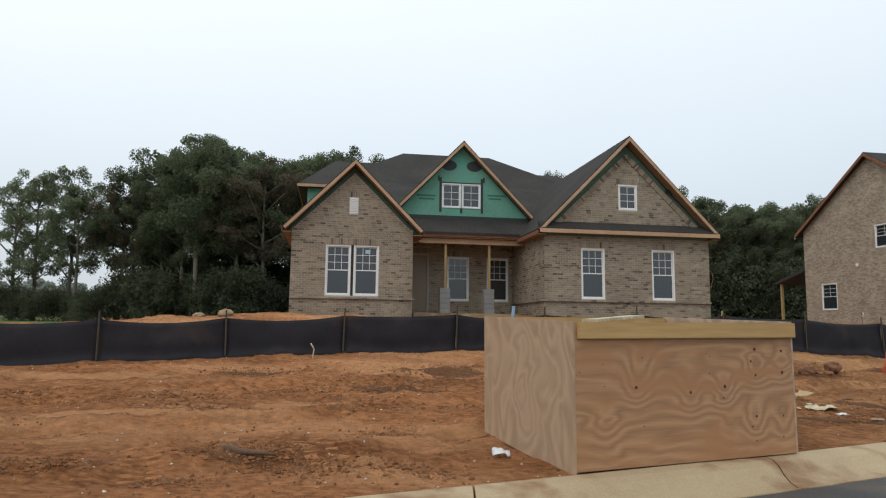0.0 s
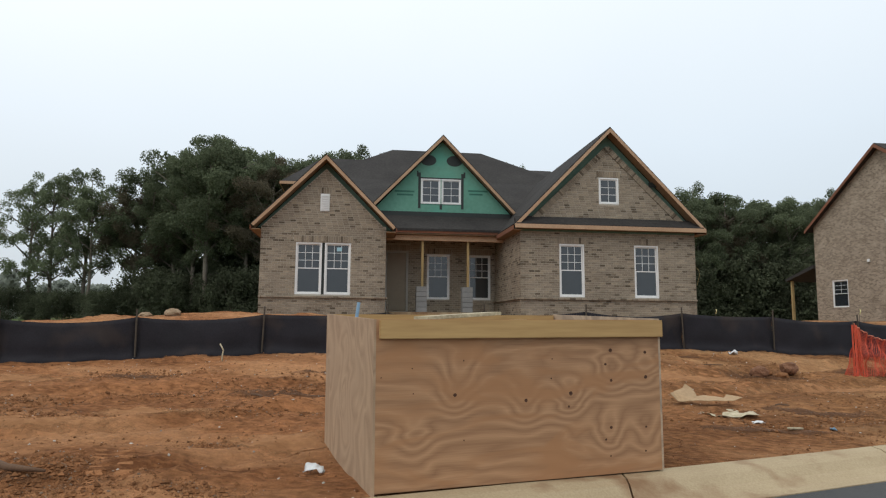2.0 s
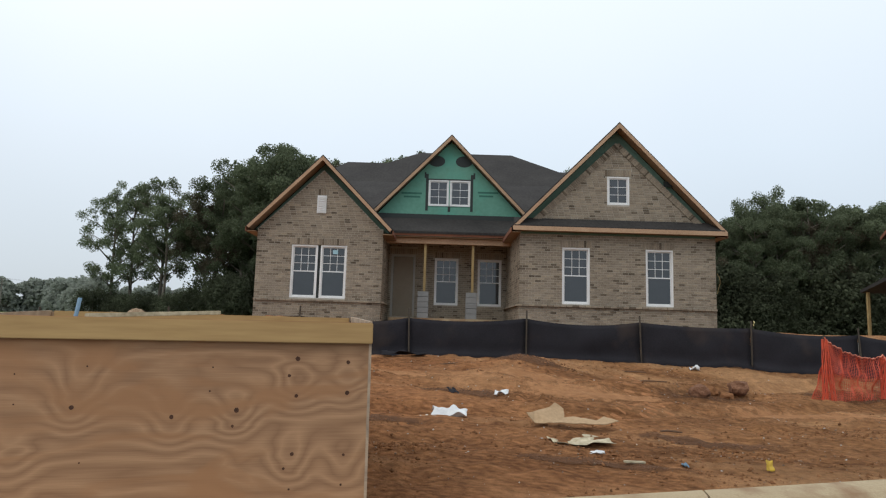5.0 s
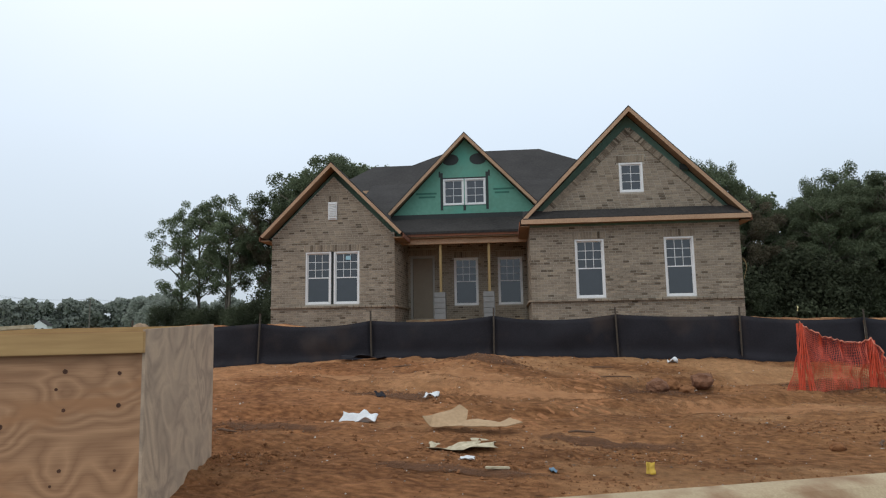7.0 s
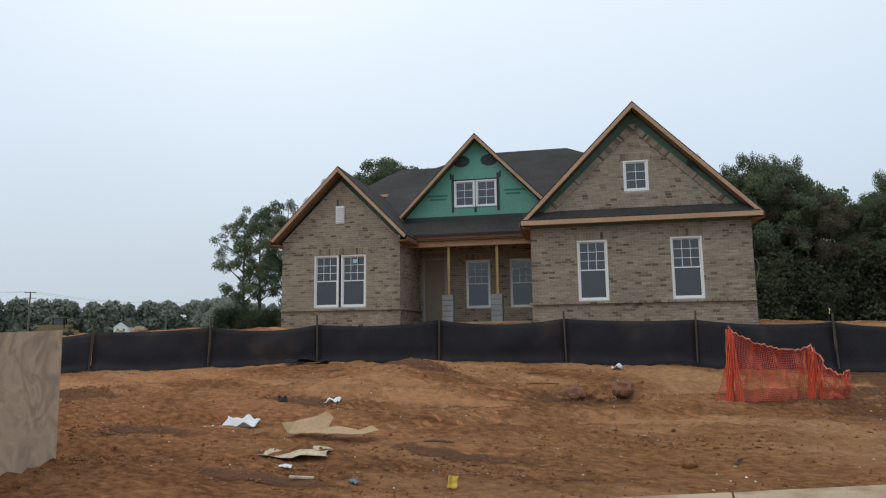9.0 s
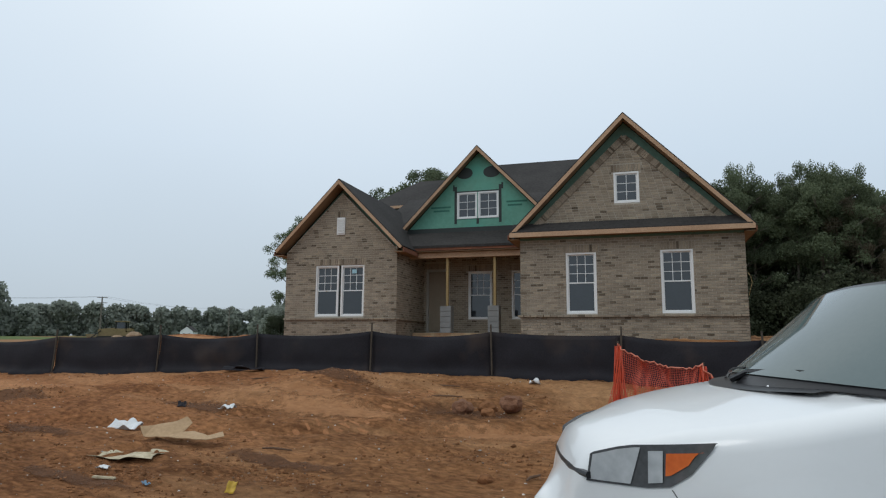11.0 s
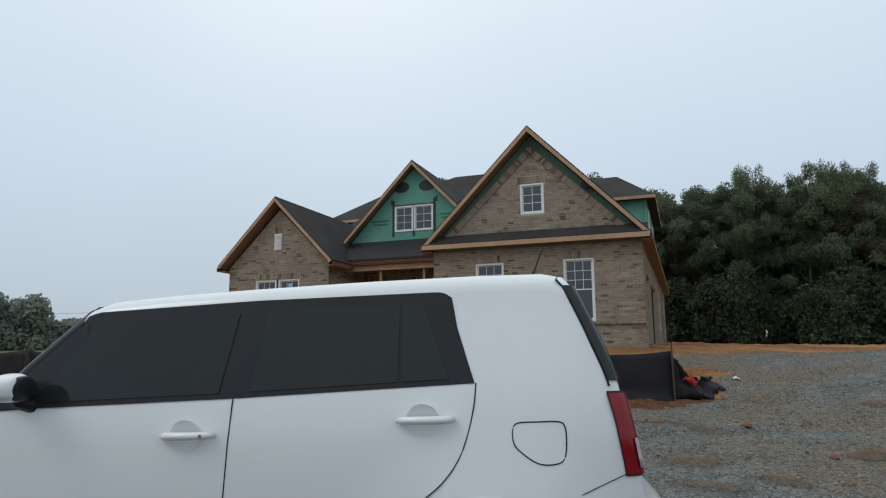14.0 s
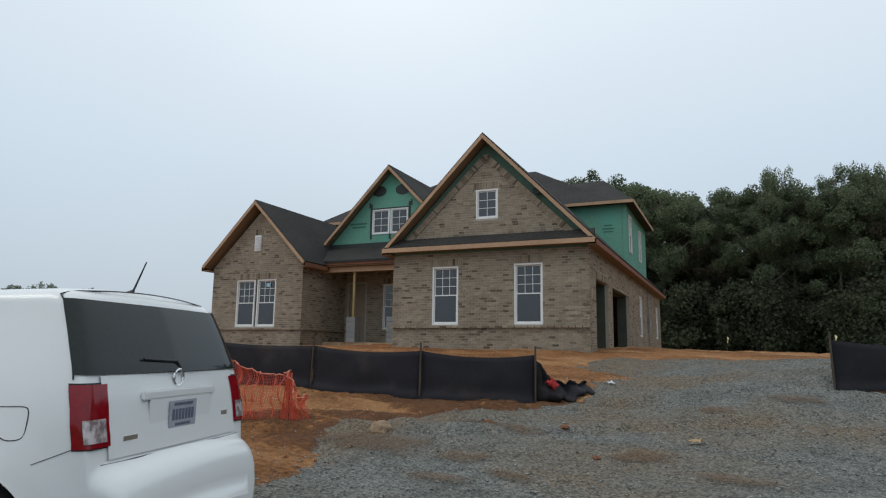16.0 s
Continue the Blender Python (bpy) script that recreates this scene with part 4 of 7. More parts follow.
# right wing
R_HOLES = [(-2.75, -1.84, 2.42, 4.28), (0.0, 0.905, 2.42, 4.285)]
R_RECT = [(-4.15, BASE), (2.3, BASE), (2.3, 4.86), (-4.15, 4.86)]
R_GABLE = [(-3.72, 5.16), (1.87, 5.16), (-0.925, 7.86)]
RG_HOLE = [(-1.26, -0.52, 5.75, 6.71)]
R_SHEATH = [(-4.28, 4.87), (2.43, 4.87), (-0.925, 8.30)]
wall_panel("wall", R_RECT, R_HOLES, front_r, 0.22, M_MORTAR, house, "grey-brown brick wall")
wall_panel("gable_wall", R_GABLE, RG_HOLE, facing(0, 0.02, 0), 0.1, M_MORTAR, house, "brick gable wall")
wall_panel("gable_sheathing", R_SHEATH, RG_HOLE, facing(0, 0.125, 0), 0.08, M_GREEN2, house, "green sheathing board")
right_bricks = brick_list(R_RECT, R_HOLES, LEDGE)
near = [b for b in right_bricks if -3.2 < b[0] < -0.9 and 1.95 < b[2] < 3.3]
near = near[:300]
chosen = set(near)
bricks_joined("bricks", [b for b in right_bricks if b not in chosen] + [], front_r, M_BRICK, house)
bricks_joined("gable_bricks", brick_list(R_GABLE, RG_HOLE), facing(0, 0.02, 0), M_BRICK, house)
window(front_r, *R_HOLES[0], 3, 3, house)
window(front_r, *R_HOLES[1], 3, 3, house)
window(front_r, *RG_HOLE[0], 2, 3, house, halves=1)
# left wing
L_HOLES = [(-11.93, -10.01, 2.44, 4.28)]
L_POLY = [(-13.15, BASE), (-8.77, BASE), (-8.77, 4.80), (-10.94, 6.95), (-13.15, 4.80)]
L_VENT = (-11.12, -10.80, 5.40, 6.03)
wall_panel("wall", L_POLY, L_HOLES, front_l, 0.22, M_MORTAR, house, "grey-brown brick wall")
wall_panel("gable_sheathing", [(-13.32, 4.80), (-8.56, 4.80), (-10.94, 7.22)], [], facing(0, 1.53, 0), 0.08, M_GREEN2, house, "green sheathing board")
bricks_joined("bricks", brick_list(L_POLY, L_HOLES + [L_VENT], LEDGE), front_l, M_BRICK, house)
window(front_l, -11.93, -11.02, 2.44, 4.28, 3, 3, house)
window(front_l, -10.92, -10.01, 2.44, 4.28, 3, 3, house)
# Dark strip closing the gap between the paired windows.
part("mullion", box_bm(-11.018, -10.922, 1.37, 1.44, 2.44, 4.28), M_TAPE, house, "dark mullion filling the gap between the windows")
vent = part("gable_vent", box_bm(L_VENT[0], L_VENT[1], 1.255, 1.30, L_VENT[2], L_VENT[3]), M_WHITE, house, "white louvred gable vent")
for k in range(9):
    z = L_VENT[2] + 0.05 + k * 0.062
    part("louvre", prism([(1.225, z), (1.257, z + 0.045), (1.257, z + 0.052), (1.222, z + 0.008)], "x", L_VENT[0] + 0.03, L_VENT[1] - 0.03), M_WHITE, vent)
# returns either side of the porch, porch wall, garage side and the rest of the shell
ret_l, ret_r = facing(-8.77, 1.3, 90), facing(-4.15, 4.3, -90)
wall_panel("wall", [(0, BASE), (3.0, BASE), (3.0, 4.9), (0, 4.9)], [], ret_l, 0.2, M_MORTAR, house)
bricks_joined("bricks", brick_list([(0, BASE), (3.0, BASE), (3.0, 4.9), (0, 4.9)], [], LEDGE), ret_l, M_BRICK, house)
wall_panel("wall", [(0, BASE), (4.3, BASE), (4.3, 4.9), (0, 4.9)], [], ret_r, 0.2, M_MORTAR, house)
bricks_joined("bricks", brick_list([(0, BASE), (4.3, BASE), (4.3, 4.9), (0, 4.9)], [], LEDGE), ret_r, M_BRICK, house)
P_HOLES = [(-8.66, -7.72, 1.95, 4.38), (-6.96, -6.03, 2.43, 4.27), (-5.26, -4.33, 2.43, 4.26)]
P_POLY = [(-8.77, BASE), (-4.15, BASE), (-4.15, 4.9), (-8.77, 4.9)]
wall_panel("wall", P_POLY, P_HOLES, porch_m, 0.22, M_MORTAR, house)
bricks_joined("bricks", brick_list(P_POLY, P_HOLES), porch_m, M_BRICK, house)
window(porch_m, *P_HOLES[1], 3, 3, house)
window(porch_m, *P_HOLES[2], 3, 3, house)
door = part("front_door", box_bm(-8.57, -7.81, 4.36, 4.41, 1.97, 4.29, 0.004), M_DOOR, house, "tan temporary front door")
wall_panel("door_frame", [(-8.66, 1.95), (-7.72, 1.95), (-7.72, 4.38), (-8.66, 4.38)], [(-8.58, -7.80, 1.95, 4.30)], facing(0, 4.32, 0), 0.10, M_PRIMED, house, "grey primed door frame")
S_POLY = [(0, BASE), (19.6, BASE), (19.6, 4.86), (0, 4.86)]
S_HOLES = [(0.95, 3.0, BASE, 3.86), (3.9, 7.7, BASE, 3.86), (10.9, 11.9, 2.35, 4.15), (17.3, 18.4, 2.4, 4.08)]
wall_panel("wall", S_POLY, S_HOLES, side_m, 0.24, M_MORTAR, house)
bricks_joined("bricks", brick_list(S_POLY, S_HOLES), side_m, M_BRICK, house)
window(side_m, *S_HOLES[2], 2, 3, house)
window(side_m, *S_HOLES[3], 2, 3, house)
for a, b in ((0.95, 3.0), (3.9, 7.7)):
    wall_panel("garage_jamb", [(a, BASE), (b, BASE), (b, 3.86), (a, 3.86)], [(a + 0.05, b - 0.05, BASE, 3.81)], facing(2.20, 0, 90), 0.35, M_JAMB, house, "sheathed garage door jamb with shade in its colour")
part("meter_box", box_bm(2.3, 2.42, 13.5, 13.85, 2.6, 3.3, 0.02), M_CMU, house, "grey electric meter box")
part("conduit", tube([(2.36, 13.68, 1.6), (2.36, 13.68, 4.7)], 0.03), M_CMU, house)
part("garage_floor", box_bm(-4.0, 2.2, 0.25, 9.5, 1.5, 1.72), M_CMU, house, "bare concrete garage floor")
part("garage_partition", box_bm(-4.0, 2.05, 9.5, 9.6, 1.6, 4.85), M_SOFFIT, house)
part("garage_ceiling", box_bm(-4.0, 2.05, 0.25, 9.5, 4.75, 4.84), M_SOFFIT, house)
part("left_side_wall", box_bm(-13.15, -12.93, 1.53, 19.6, BASE, 4.86), M_FARBRICK, house)
part("rear_wall", box_bm(-12.93, 2.06, 19.38, 19.6, BASE, 4.86), M_FARBRICK, house)
part("porch_slab", box_bm(-8.57, -4.35, 2.45, 4.3, 1.4, 1.88, 0.01), M_CONC, house, "porch slab dusted with red clay")

# roofs: slabs with a thin dark edge
TH = 0.10


def slope_slab(name, a, b, y0, y1, mat=None, parent=None):
    """A roof slope whose top edge runs from a to b (x, z), between y0 and y1."""
    d = Vector((b[0] - a[0], b[1] - a[1])).normalized()
    n = Vector((-d.y, d.x)) if d.x < 0 else Vector((d.y, -d.x))
    n = n if n.y < 0 else -n
    poly = [a, b, (b[0] + n.x * TH, b[1] + n.y * TH), (a[0] + n.x * TH, a[1] + n.y * TH)]
    return part(name, prism(poly, "y", y0, y1), mat or M_ROOF, parent or house)


def gable_roof(ridge_u, ridge_z, half, eave_z, v0, v1, wall_v, name):
    for sgn in (-1, 1):
        e = (ridge_u + sgn * half, eave_z)
        slope_slab("roof", (ridge_u, ridge_z), e, v0, v1)
        ux, uz = sgn * half, eave_z - ridge_z
        L = math.hypot(ux, uz)
        nx, nz = uz / L * sgn, -ux / L * sgn
        if nz > 0:
            nx, nz = -nx, -nz
        o1, o2 = TH * 0.36, TH * 0.36 + 0.105
        # rake board on the gable's edge, and the soffit behind it
        poly = [(ridge_u, ridge_z - o1 * L / half), (e[0] + nx * o1, e[1] + nz * o1), (e[0] + nx * o2, e[1] + nz * o2), (ridge_u, ridge_z - o2 * L / half)]
        part("rake_board", prism(poly, "y", v0 - 0.028, v0 - 0.002), M_RAKE, house, "raw pine rake board")
        q1, q2 = TH + 0.004, TH + 0.024
        poly = [(ridge_u, ridge_z - q1 * L / half), (e[0] + nx * q1, e[1] + nz * q1), (e[0] + nx * q2, e[1] + nz * q2), (ridge_u, ridge_z - q2 * L / half)]
        part("soffit", prism(poly, "y", v0, wall_v), M_SOFFIT, house)


gable_roof(-0.925, 8.50, 3.53, 4.90, -0.32, 19.9, 0.12, "right")
gable_roof(-10.94, 7.42, 2.52, 4.86, 0.93, 11.5, 1.5, "left")
gable_roof(-6.43, 9.08, 3.0, 5.98, 3.52, 12.0, 3.85, "middle")
# eave fascias along the sides
for u, y0, y1, z in ((2.59, -0.31, 19.9, 4.80), (-4.47, -0.31, 2.4, 4.80), (-13.47, 0.94, 11.4, 4.76), (-8.41, 0.94, 2.5, 4.76)):
    part("eave_fascia", box_bm(u - 0.015, u + 0.015, y0, y1, z - 0.10, z + 0.05), M_RUST, house, "red-brown eave fascia board")
part("eave_soffit", box_bm(2.3, 2.57, -0.25, 19.8, 4.70, 4.73), M_SOFFIT, house)
part("eave_soffit", box_bm(-13.45, -13.15, 1.0, 11.4, 4.66, 4.69), M_SOFFIT, house)
part("eave_soffit", box_bm(-8.77, -8.43, 1.0, 2.6, 4.66, 4.69), M_SOFFIT, house)
part("eave_soffit", box_bm(-4.45, -4.15, -0.25, 2.6, 4.70, 4.73), M_SOFFIT, house)
# pent roof under the right gable
part("pent_roof", prism([(-0.36, 4.885), (-0.36, 4.935), (0.03, 5.24), (0.03, 4.885)], "x", -4.36, 2.49), M_ROOF, house, "narrow shingled pent roof")
part("pent_fascia", box_bm(-4.42, 2.55, -0.39, -0.362, 4.76, 4.90), M_RAKE, house, "raw pine fascia board")
part("pent_soffit", box_bm(-4.3, 2.45, -0.36, 0.0, 4.78, 4.80), M_SOFFIT, house)
part("frieze", box_bm(-4.15, 2.3, -0.014, 0.004, 4.70, 4.778), M_GREEN2, house, "strip of green sheathing above the brick")
# middle gable: green sheathing with two windows taped round
M_POLY = [(-9.28, 5.9), (-3.58, 5.9), (-6.43, 8.87)]
M_HOLES = [(-7.29, -6.49, 6.27, 7.30), (-6.45, -5.65, 6.27, 7.30)]
mg = facing(0, 3.85, 0)
wall_panel("gable_sheathing", M_POLY, M_HOLES, mg, 0.12, M_GREEN, house, "green sheathing board printed in dark green")
for h in M_HOLES:
    window(mg, *h, 2, 3, house, halves=1, sunk=0.01, frame_w=0.05)
for x0, x1, z0, z1 in ((-7.40, -7.30, 6.08, 7.55), (-5.64, -5.54, 6.08, 7.55), (-7.46, -7.40, 7.38, 7.62), (-5.54, -5.47, 7.38, 7.62), (-6.52, -6.42, 6.05, 6.26), (-7.3, -5.64, 7.302, 7.36)):
    part("flashing_tape", box_bm(x0, x1, 3.843, 3.847, z0, z1), M_TAPE, house)
for cx in (-7.0, -5.92):
    bm = bmesh.new()
    vs = [bm.verts.new((cx + 0.33 * math.cos(k * math.tau / 28), 3.842, 8.07 + 0.225 * math.sin(k * math.tau / 28))) for k in range(28)]
    bm.faces.new(vs)
    r = bmesh.ops.extrude_face_region(bm, geom=bm.faces[:])
    bmesh.ops.translate(bm, verts=[g for g in r["geom"] if isinstance(g, bmesh.types.BMVert)], vec=(0, 0.006, 0))
    bmesh.ops.recalc_face_normals(bm, faces=bm.faces[:])
    part("printed_oval", bm, M_TAPE, house, "dark oval mark on the sheathing")
for x0, x1, z in ((-8.35, -7.55, 6.72), (-8.25, -7.6, 6.58), (-5.35, -4.55, 6.82), (-5.3, -4.75, 6.68)):
    part("printed_bar", box_bm(x0, x1, 3.843, 3.848, z, z + 0.07), M_INK, house)
# porch front: beam, roof plane rising to the main ridge
part("porch_beam", box_bm(-8.74, -4.18, 2.52, 2.68, 4.60, 4.80, 0.004), M_RAKE, house, "raw pine porch beam")
part("porch_fascia", box_bm(-8.80, -4.40, 2.33, 2.36, 4.86, 5.02), M_RUST, house, "red-brown porch fascia")
part("porch_ceiling", box_bm(-8.56, -4.36, 2.38, 4.29, 4.81, 4.85), M_SOFFIT, house)
part("main_roof_front", prism([(2.30, 4.94), (2.30, 5.03), (9.3, 8.43), (9.3, 8.30)], "x", -11.2, -0.9), M_ROOF, house, "charcoal shingled roof slope")
part("ridge_flashing", box_bm(-9.3, -3.6, 3.80, 3.848, 5.70, 5.93), M_TAPE, house)


def hip(x0, x1, y0, y1, ze, zr, r0, r1, yr):
    bm = bmesh.new()
    a, b, c, d = (bm.verts.new(p) for p in ((x0, y0, ze), (x1, y0, ze), (x1, y1, ze), (x0, y1, ze)))
    e, f = bm.verts.new((r0, yr, zr)), bm.verts.new((r1, yr, zr))
    a2, b2, c2, d2 = (bm.verts.new((v.co.x, v.co.y, ze - 0.09)) for v in (a, b, c, d))
    for q in ((a, b, f, e), (b, c, f), (c, d, e, f), (d, a, e), (a, a2, b2, b), (b, b2, c2, c), (c, c2, d2, d), (d, d2, a2, a), (a2, d2, c2, b2)):
        bm.faces.new(q)
    bmesh.ops.recalc_face_normals(bm, faces=bm.faces[:])
    return bm


part("main_hip_roof", hip(-12.6, 1.6, 8.70, 18.0, 8.05, 11.0, -8.0, -3.05, 13.3), M_ROOF, house, "charcoal shingled hip roof")
part("side_hip_roof", hip(-4.0, 2.46, 8.65, 15.9, 8.02, 9.88, -2.0, 0.65, 12.25), M_ROOF, house, "charcoal shingled hip roof")
part("side_hip_roof", hip(-13.45, -7.2, 8.65, 15.9, 8.02, 10.1, -11.75, -9.0, 12.25), M_ROOF, house, "charcoal shingled hip roof")
for x0, x1, y0, y1 in ((-4.0, 2.48, 8.62, 8.645), (2.465, 2.49, 8.65, 15.9), (-13.47, -11.0, 8.62, 8.645), (-13.48, -13.455, 8.65, 15.9)):
    part("eave_fascia", box_bm(x0, x1, y0, y1, 7.90, 8.03), M_RAKE, house, "raw pine fascia board")
part("upper_wall", box_bm(-13.0, -11.0, 9.0, 15.6, 4.9, 7.93), M_GREEN, house, "green sheathed upper wall")
U_POLY = [(9.0, 4.9), (15.6, 4.9), (15.6, 7.93), (9.0, 7.93)]
U_HOLES = [(9.75, 10.5, 5.95, 7.60), (12.9, 13.7, 5.95, 7.45)]
wall_panel("upper_side_wall", U_POLY, U_HOLES, facing(2.1, 0, 90), 0.15, M_GREEN, house, "green sheathed upper wall")
for h in U_HOLES:
    window(facing(2.1, 0, 90), *h, 2, 3, house, sunk=0.0)
part("upper_wall", box_bm(-2.5, 1.94, 9.0, 9.15, 4.9, 7.93), M_GREEN, house, "green sheathed upper wall")
part("upper_wall", box_bm(-11.0, 1.94, 15.45, 15.6, 4.9, 7.93), M_GREEN, house)
for z, w in ((7.0, 0.35), (6.85, 0.5), (6.72, 0.4)):
    part("printed_bar", box_bm(1.35 - w / 2, 1.35 + w / 2, 8.992, 8.998, z, z + 0.06), M_INK, house)

# block piers with temporary posts on them
for cu in (-7.34, -5.58):
    pier = empty("block_pier", HOUSE @ pose(cu, 2.70, 1.88), "stack of grey concrete blocks on the porch slab", "pier", group="porch piers")
    for k in range(5):
        part("block", box_bm(-0.20, 0.20, -0.20, 0.20, k * 0.194 + 0.002, k * 0.194 + 0.188, 0.006), M_CMU, pier)
    post = mesh_ob("porch_post", box_bm(-0.045, 0.045, -0.045, 0.045, 0, 1.748, 0.003), M_STUD)
    post.matrix_basis = HOUSE @ pose(cu + 0.03, 2.66, 2.852)
    tagged(post, "temporary pine post holding up the porch beam", "post", group="porch posts")

part("window_sticker", box_bm(-10.50, -10.32, 1.345, 1.348, 3.98, 4.12), M_STICKER, house, "light blue sticker on a window pane")
part("cable_loop", tube([(2.33, -0.02, 2.9 + 0.0), (2.36, -0.04, 3.05), (2.42, -0.05, 3.25), (2.40, -0.05, 3.42), (2.33, -0.02, 3.55)], 0.006, 6), M_STUD, house, "pale cable loop at the wall corner")
# Thin black plate added for a dark spot near the right rake.
part("torn_flap", box_bm(0.62, 0.92, 0.005, 0.017, 6.42, 6.60, 0, pose(0.0, 0, 0)), M_TAPE, house, "small black plate for a dark spot on the gable")
for sgn in (-1, 1):
    a0, a1 = Vector((-0.925 + sgn * 2.80, 5.17)), Vector((-0.925, 7.88))
    d = (a1 - a0).normalized()
    nrm = Vector((-d.y, d.x)) if sgn < 0 else Vector((d.y, -d.x))
    nb_ = int((a1 - a0).length / 0.0675)
    verts, faces = [], []
    for k in range(nb_):
        p = a0 + d * (k * 0.0675 + 0.005)
        q = p + d * 0.0575
        pr = 0.034 + 0.006 * brick_rnd.random()
        n0 = len(verts)
        for y in (0.018, 0.02 - pr):
            for c in (p - nrm * 0.17, q - nrm * 0.17, q + nrm * 0.03, p + nrm * 0.03):
                verts.append((c.x, y, c.y))
        faces += [(n0 + 4, n0 + 5, n0 + 6, n0 + 7)] + [(n0 + i, n0 + (i + 1) % 4, n0 + 4 + (i + 1) % 4, n0 + 4 + i) for i in range(4)]
    ob = raw("gable_border_bricks", verts, faces, M_BRICK, house)
    ob["kind"] = "stuff"


# ---- plywood box at the kerb ----
BOX = pose(1.11, 5.44, 0.262, 0, -0.45, 21.0)
bin_ = empty("plywood_bin", BOX, "open-topped bin of knotty plywood sheets standing behind the kerb", "bin")
part("front_panel", box_bm(0, 2.405, 0, 0.018, 0.0, 1.215, 0.0015), M_PLY, bin_, "orange-brown knotty pine plywood sheet")


def bowed(x, out, y0, y1, z0, z1, lift, mat, label, splay=0.0):
    """A side sheet, bowed a little, its foot following the rising ground."""
    bm = bmesh.new()
    n = 14
    rows = []
    for i in range(n + 1):
        f = i / n
        y = y0 + (y1 - y0) * f
        b = out * math.sin(f * math.pi) + splay * f
        lo, hi = z0 + lift * f ** 1.4, z1 + 0.055 * f
        rows.append([bm.verts.new(p) for p in ((x + b, y, lo), (x + b + 0.018, y, lo), (x + splay * f + (b - splay * f) * 0.3 + 0.018, y, hi), (x + splay * f + (b - splay * f) * 0.3, y, hi))])
    for r0, r1 in zip(rows, rows[1:]):
        for k in range(4):
            bm.faces.new((r0[k], r0[(k + 1) % 4], r1[(k + 1) % 4], r1[k]))
    bm.faces.new(rows[0]), bm.faces.new(rows[-1][::-1])
    bmesh.ops.recalc_face_normals(bm, faces=bm.faces[:])
    return part("side_panel", bm, mat, bin_, label)


bowed(-0.018, -0.02, 0.0, 1.56, -0.02, 1.215, 0.12, M_PLYV, "weathered plywood sheet with vertical grain", -0.085)
bowed(2.405, 0.0, 0.0, 1.80, 0.0, 1.225, 0.10, M_PLYG, "grey weathered plywood sheet")
part("back_panel", prism([(-0.085, 1.545), (2.40, 1.785), (2.40, 1.803), (-0.087, 1.563)], "z", 0.08, 1.262), M_PLYV, bin_)
part("top_rail", box_bm(0.02, 2.425, -0.040, -0.002, 1.075, 1.212, 0.004), M_LUMBER, bin_, "yellow pine rail nailed along the top")
part("back_rail", prism([(-0.05, 1.508), (2.385, 1.743), (2.385, 1.781), (-0.05, 1.546)], "z", 1.13, 1.268), M_LUMBER, bin_)
part("corner_cleat", box_bm(0.002, 0.04, 0.02, 0.06, 0.0, 1.2), M_STUD, bin_)
part("corner_cleat", box_bm(2.363, 2.403, 0.02, 0.06, 0.0, 1.2), M_STUD, bin_)
k_rnd = random.Random(5)
KNOTS = ((0.60, 0.66, .018), (1.94, 0.97, .020), (1.89, 0.86, .014), (1.94, 0.73, .016), (2.27, 0.95, .017), (2.27, 0.75, .019), (1.57, 0.64, .021), (1.55, 0.54, .012), (1.18, 0.60, .017), (1.93, 0.36, .016),
         (1.88, 0.27, .012), (1.92, 0.14, .009), (2.26, 0.35, .012), (2.25, 0.16, .010), (0.28, 0.68, .006), (0.67, 0.91, .007), (1.41, 0.91, .007), (1.40, 0.76, .008), (0.27, 0.86, .006), (0.67, 0.33, .007), (0.04, 0.80, .006))
for kx, kz, kr in KNOTS:
    bm = bmesh.new()
    kr *= 0.68
    vs = [bm.verts.new((kx + kr * (1 + 0.25 * k_rnd.random()) * math.cos(a * math.tau / 10), -0.0022, kz + kr * (1 + 0.25 * k_rnd.random()) * math.sin(a * math.tau / 10))) for a in range(10)]
    bm.faces.new(vs)
    r = bmesh.ops.extrude_face_region(bm, geom=bm.faces[:])
    bmesh.ops.translate(bm, verts=[g for g in r["geom"] if isinstance(g, bmesh.types.BMVert)], vec=(0, 0.004, 0))
    bmesh.ops.recalc_face_normals(bm, faces=bm.faces[:])
    part("knot", bm, M_KNOT, bin_)
for kx, ky, mat, lab in ((0.9, 0.7, M_PAPER, "soiled pale board lying in the bin"), (1.7, 1.1, M_STUD, "pine offcut lying in the bin")):
    ob = mesh_ob("scrap_board", box_bm(-0.45, 0.45, -0.09, 0.09, 0, 0.03, 0.004), mat)
    ob.matrix_basis = BOX @ pose(kx, ky, 1.235 if kx < 1 else 1.17, 0, -3, 25 if kx < 1 else 70)
    tagged(ob, lab, "board")
fill = mesh_ob("scrap_heap", bmesh.new(), M_SOFFIT)
bm = bmesh.new()
g = [[bm.verts.new((0.05 + 2.30 * i / 16, 0.03 + (1.46 + 0.22 * i / 16) * j / 12, 1.10 + 0.10 * noise.noise((i * .7, j * .7, 3)) if 0 < i < 16 and 0 < j < 12 else 0.15)) for j in range(13)] for i in range(17)]
for i in range(16):
    for j in range(12):
        bm.faces.new((g[i][j], g[i + 1][j], g[i + 1][j + 1], g[i][j + 1]))
bm.to_mesh(fill.data)
bm.free()
fill.matrix_basis = BOX
tagged(fill, "brown heap of wood scraps filling the plywood bin", "scrap heap", kind="stuff")

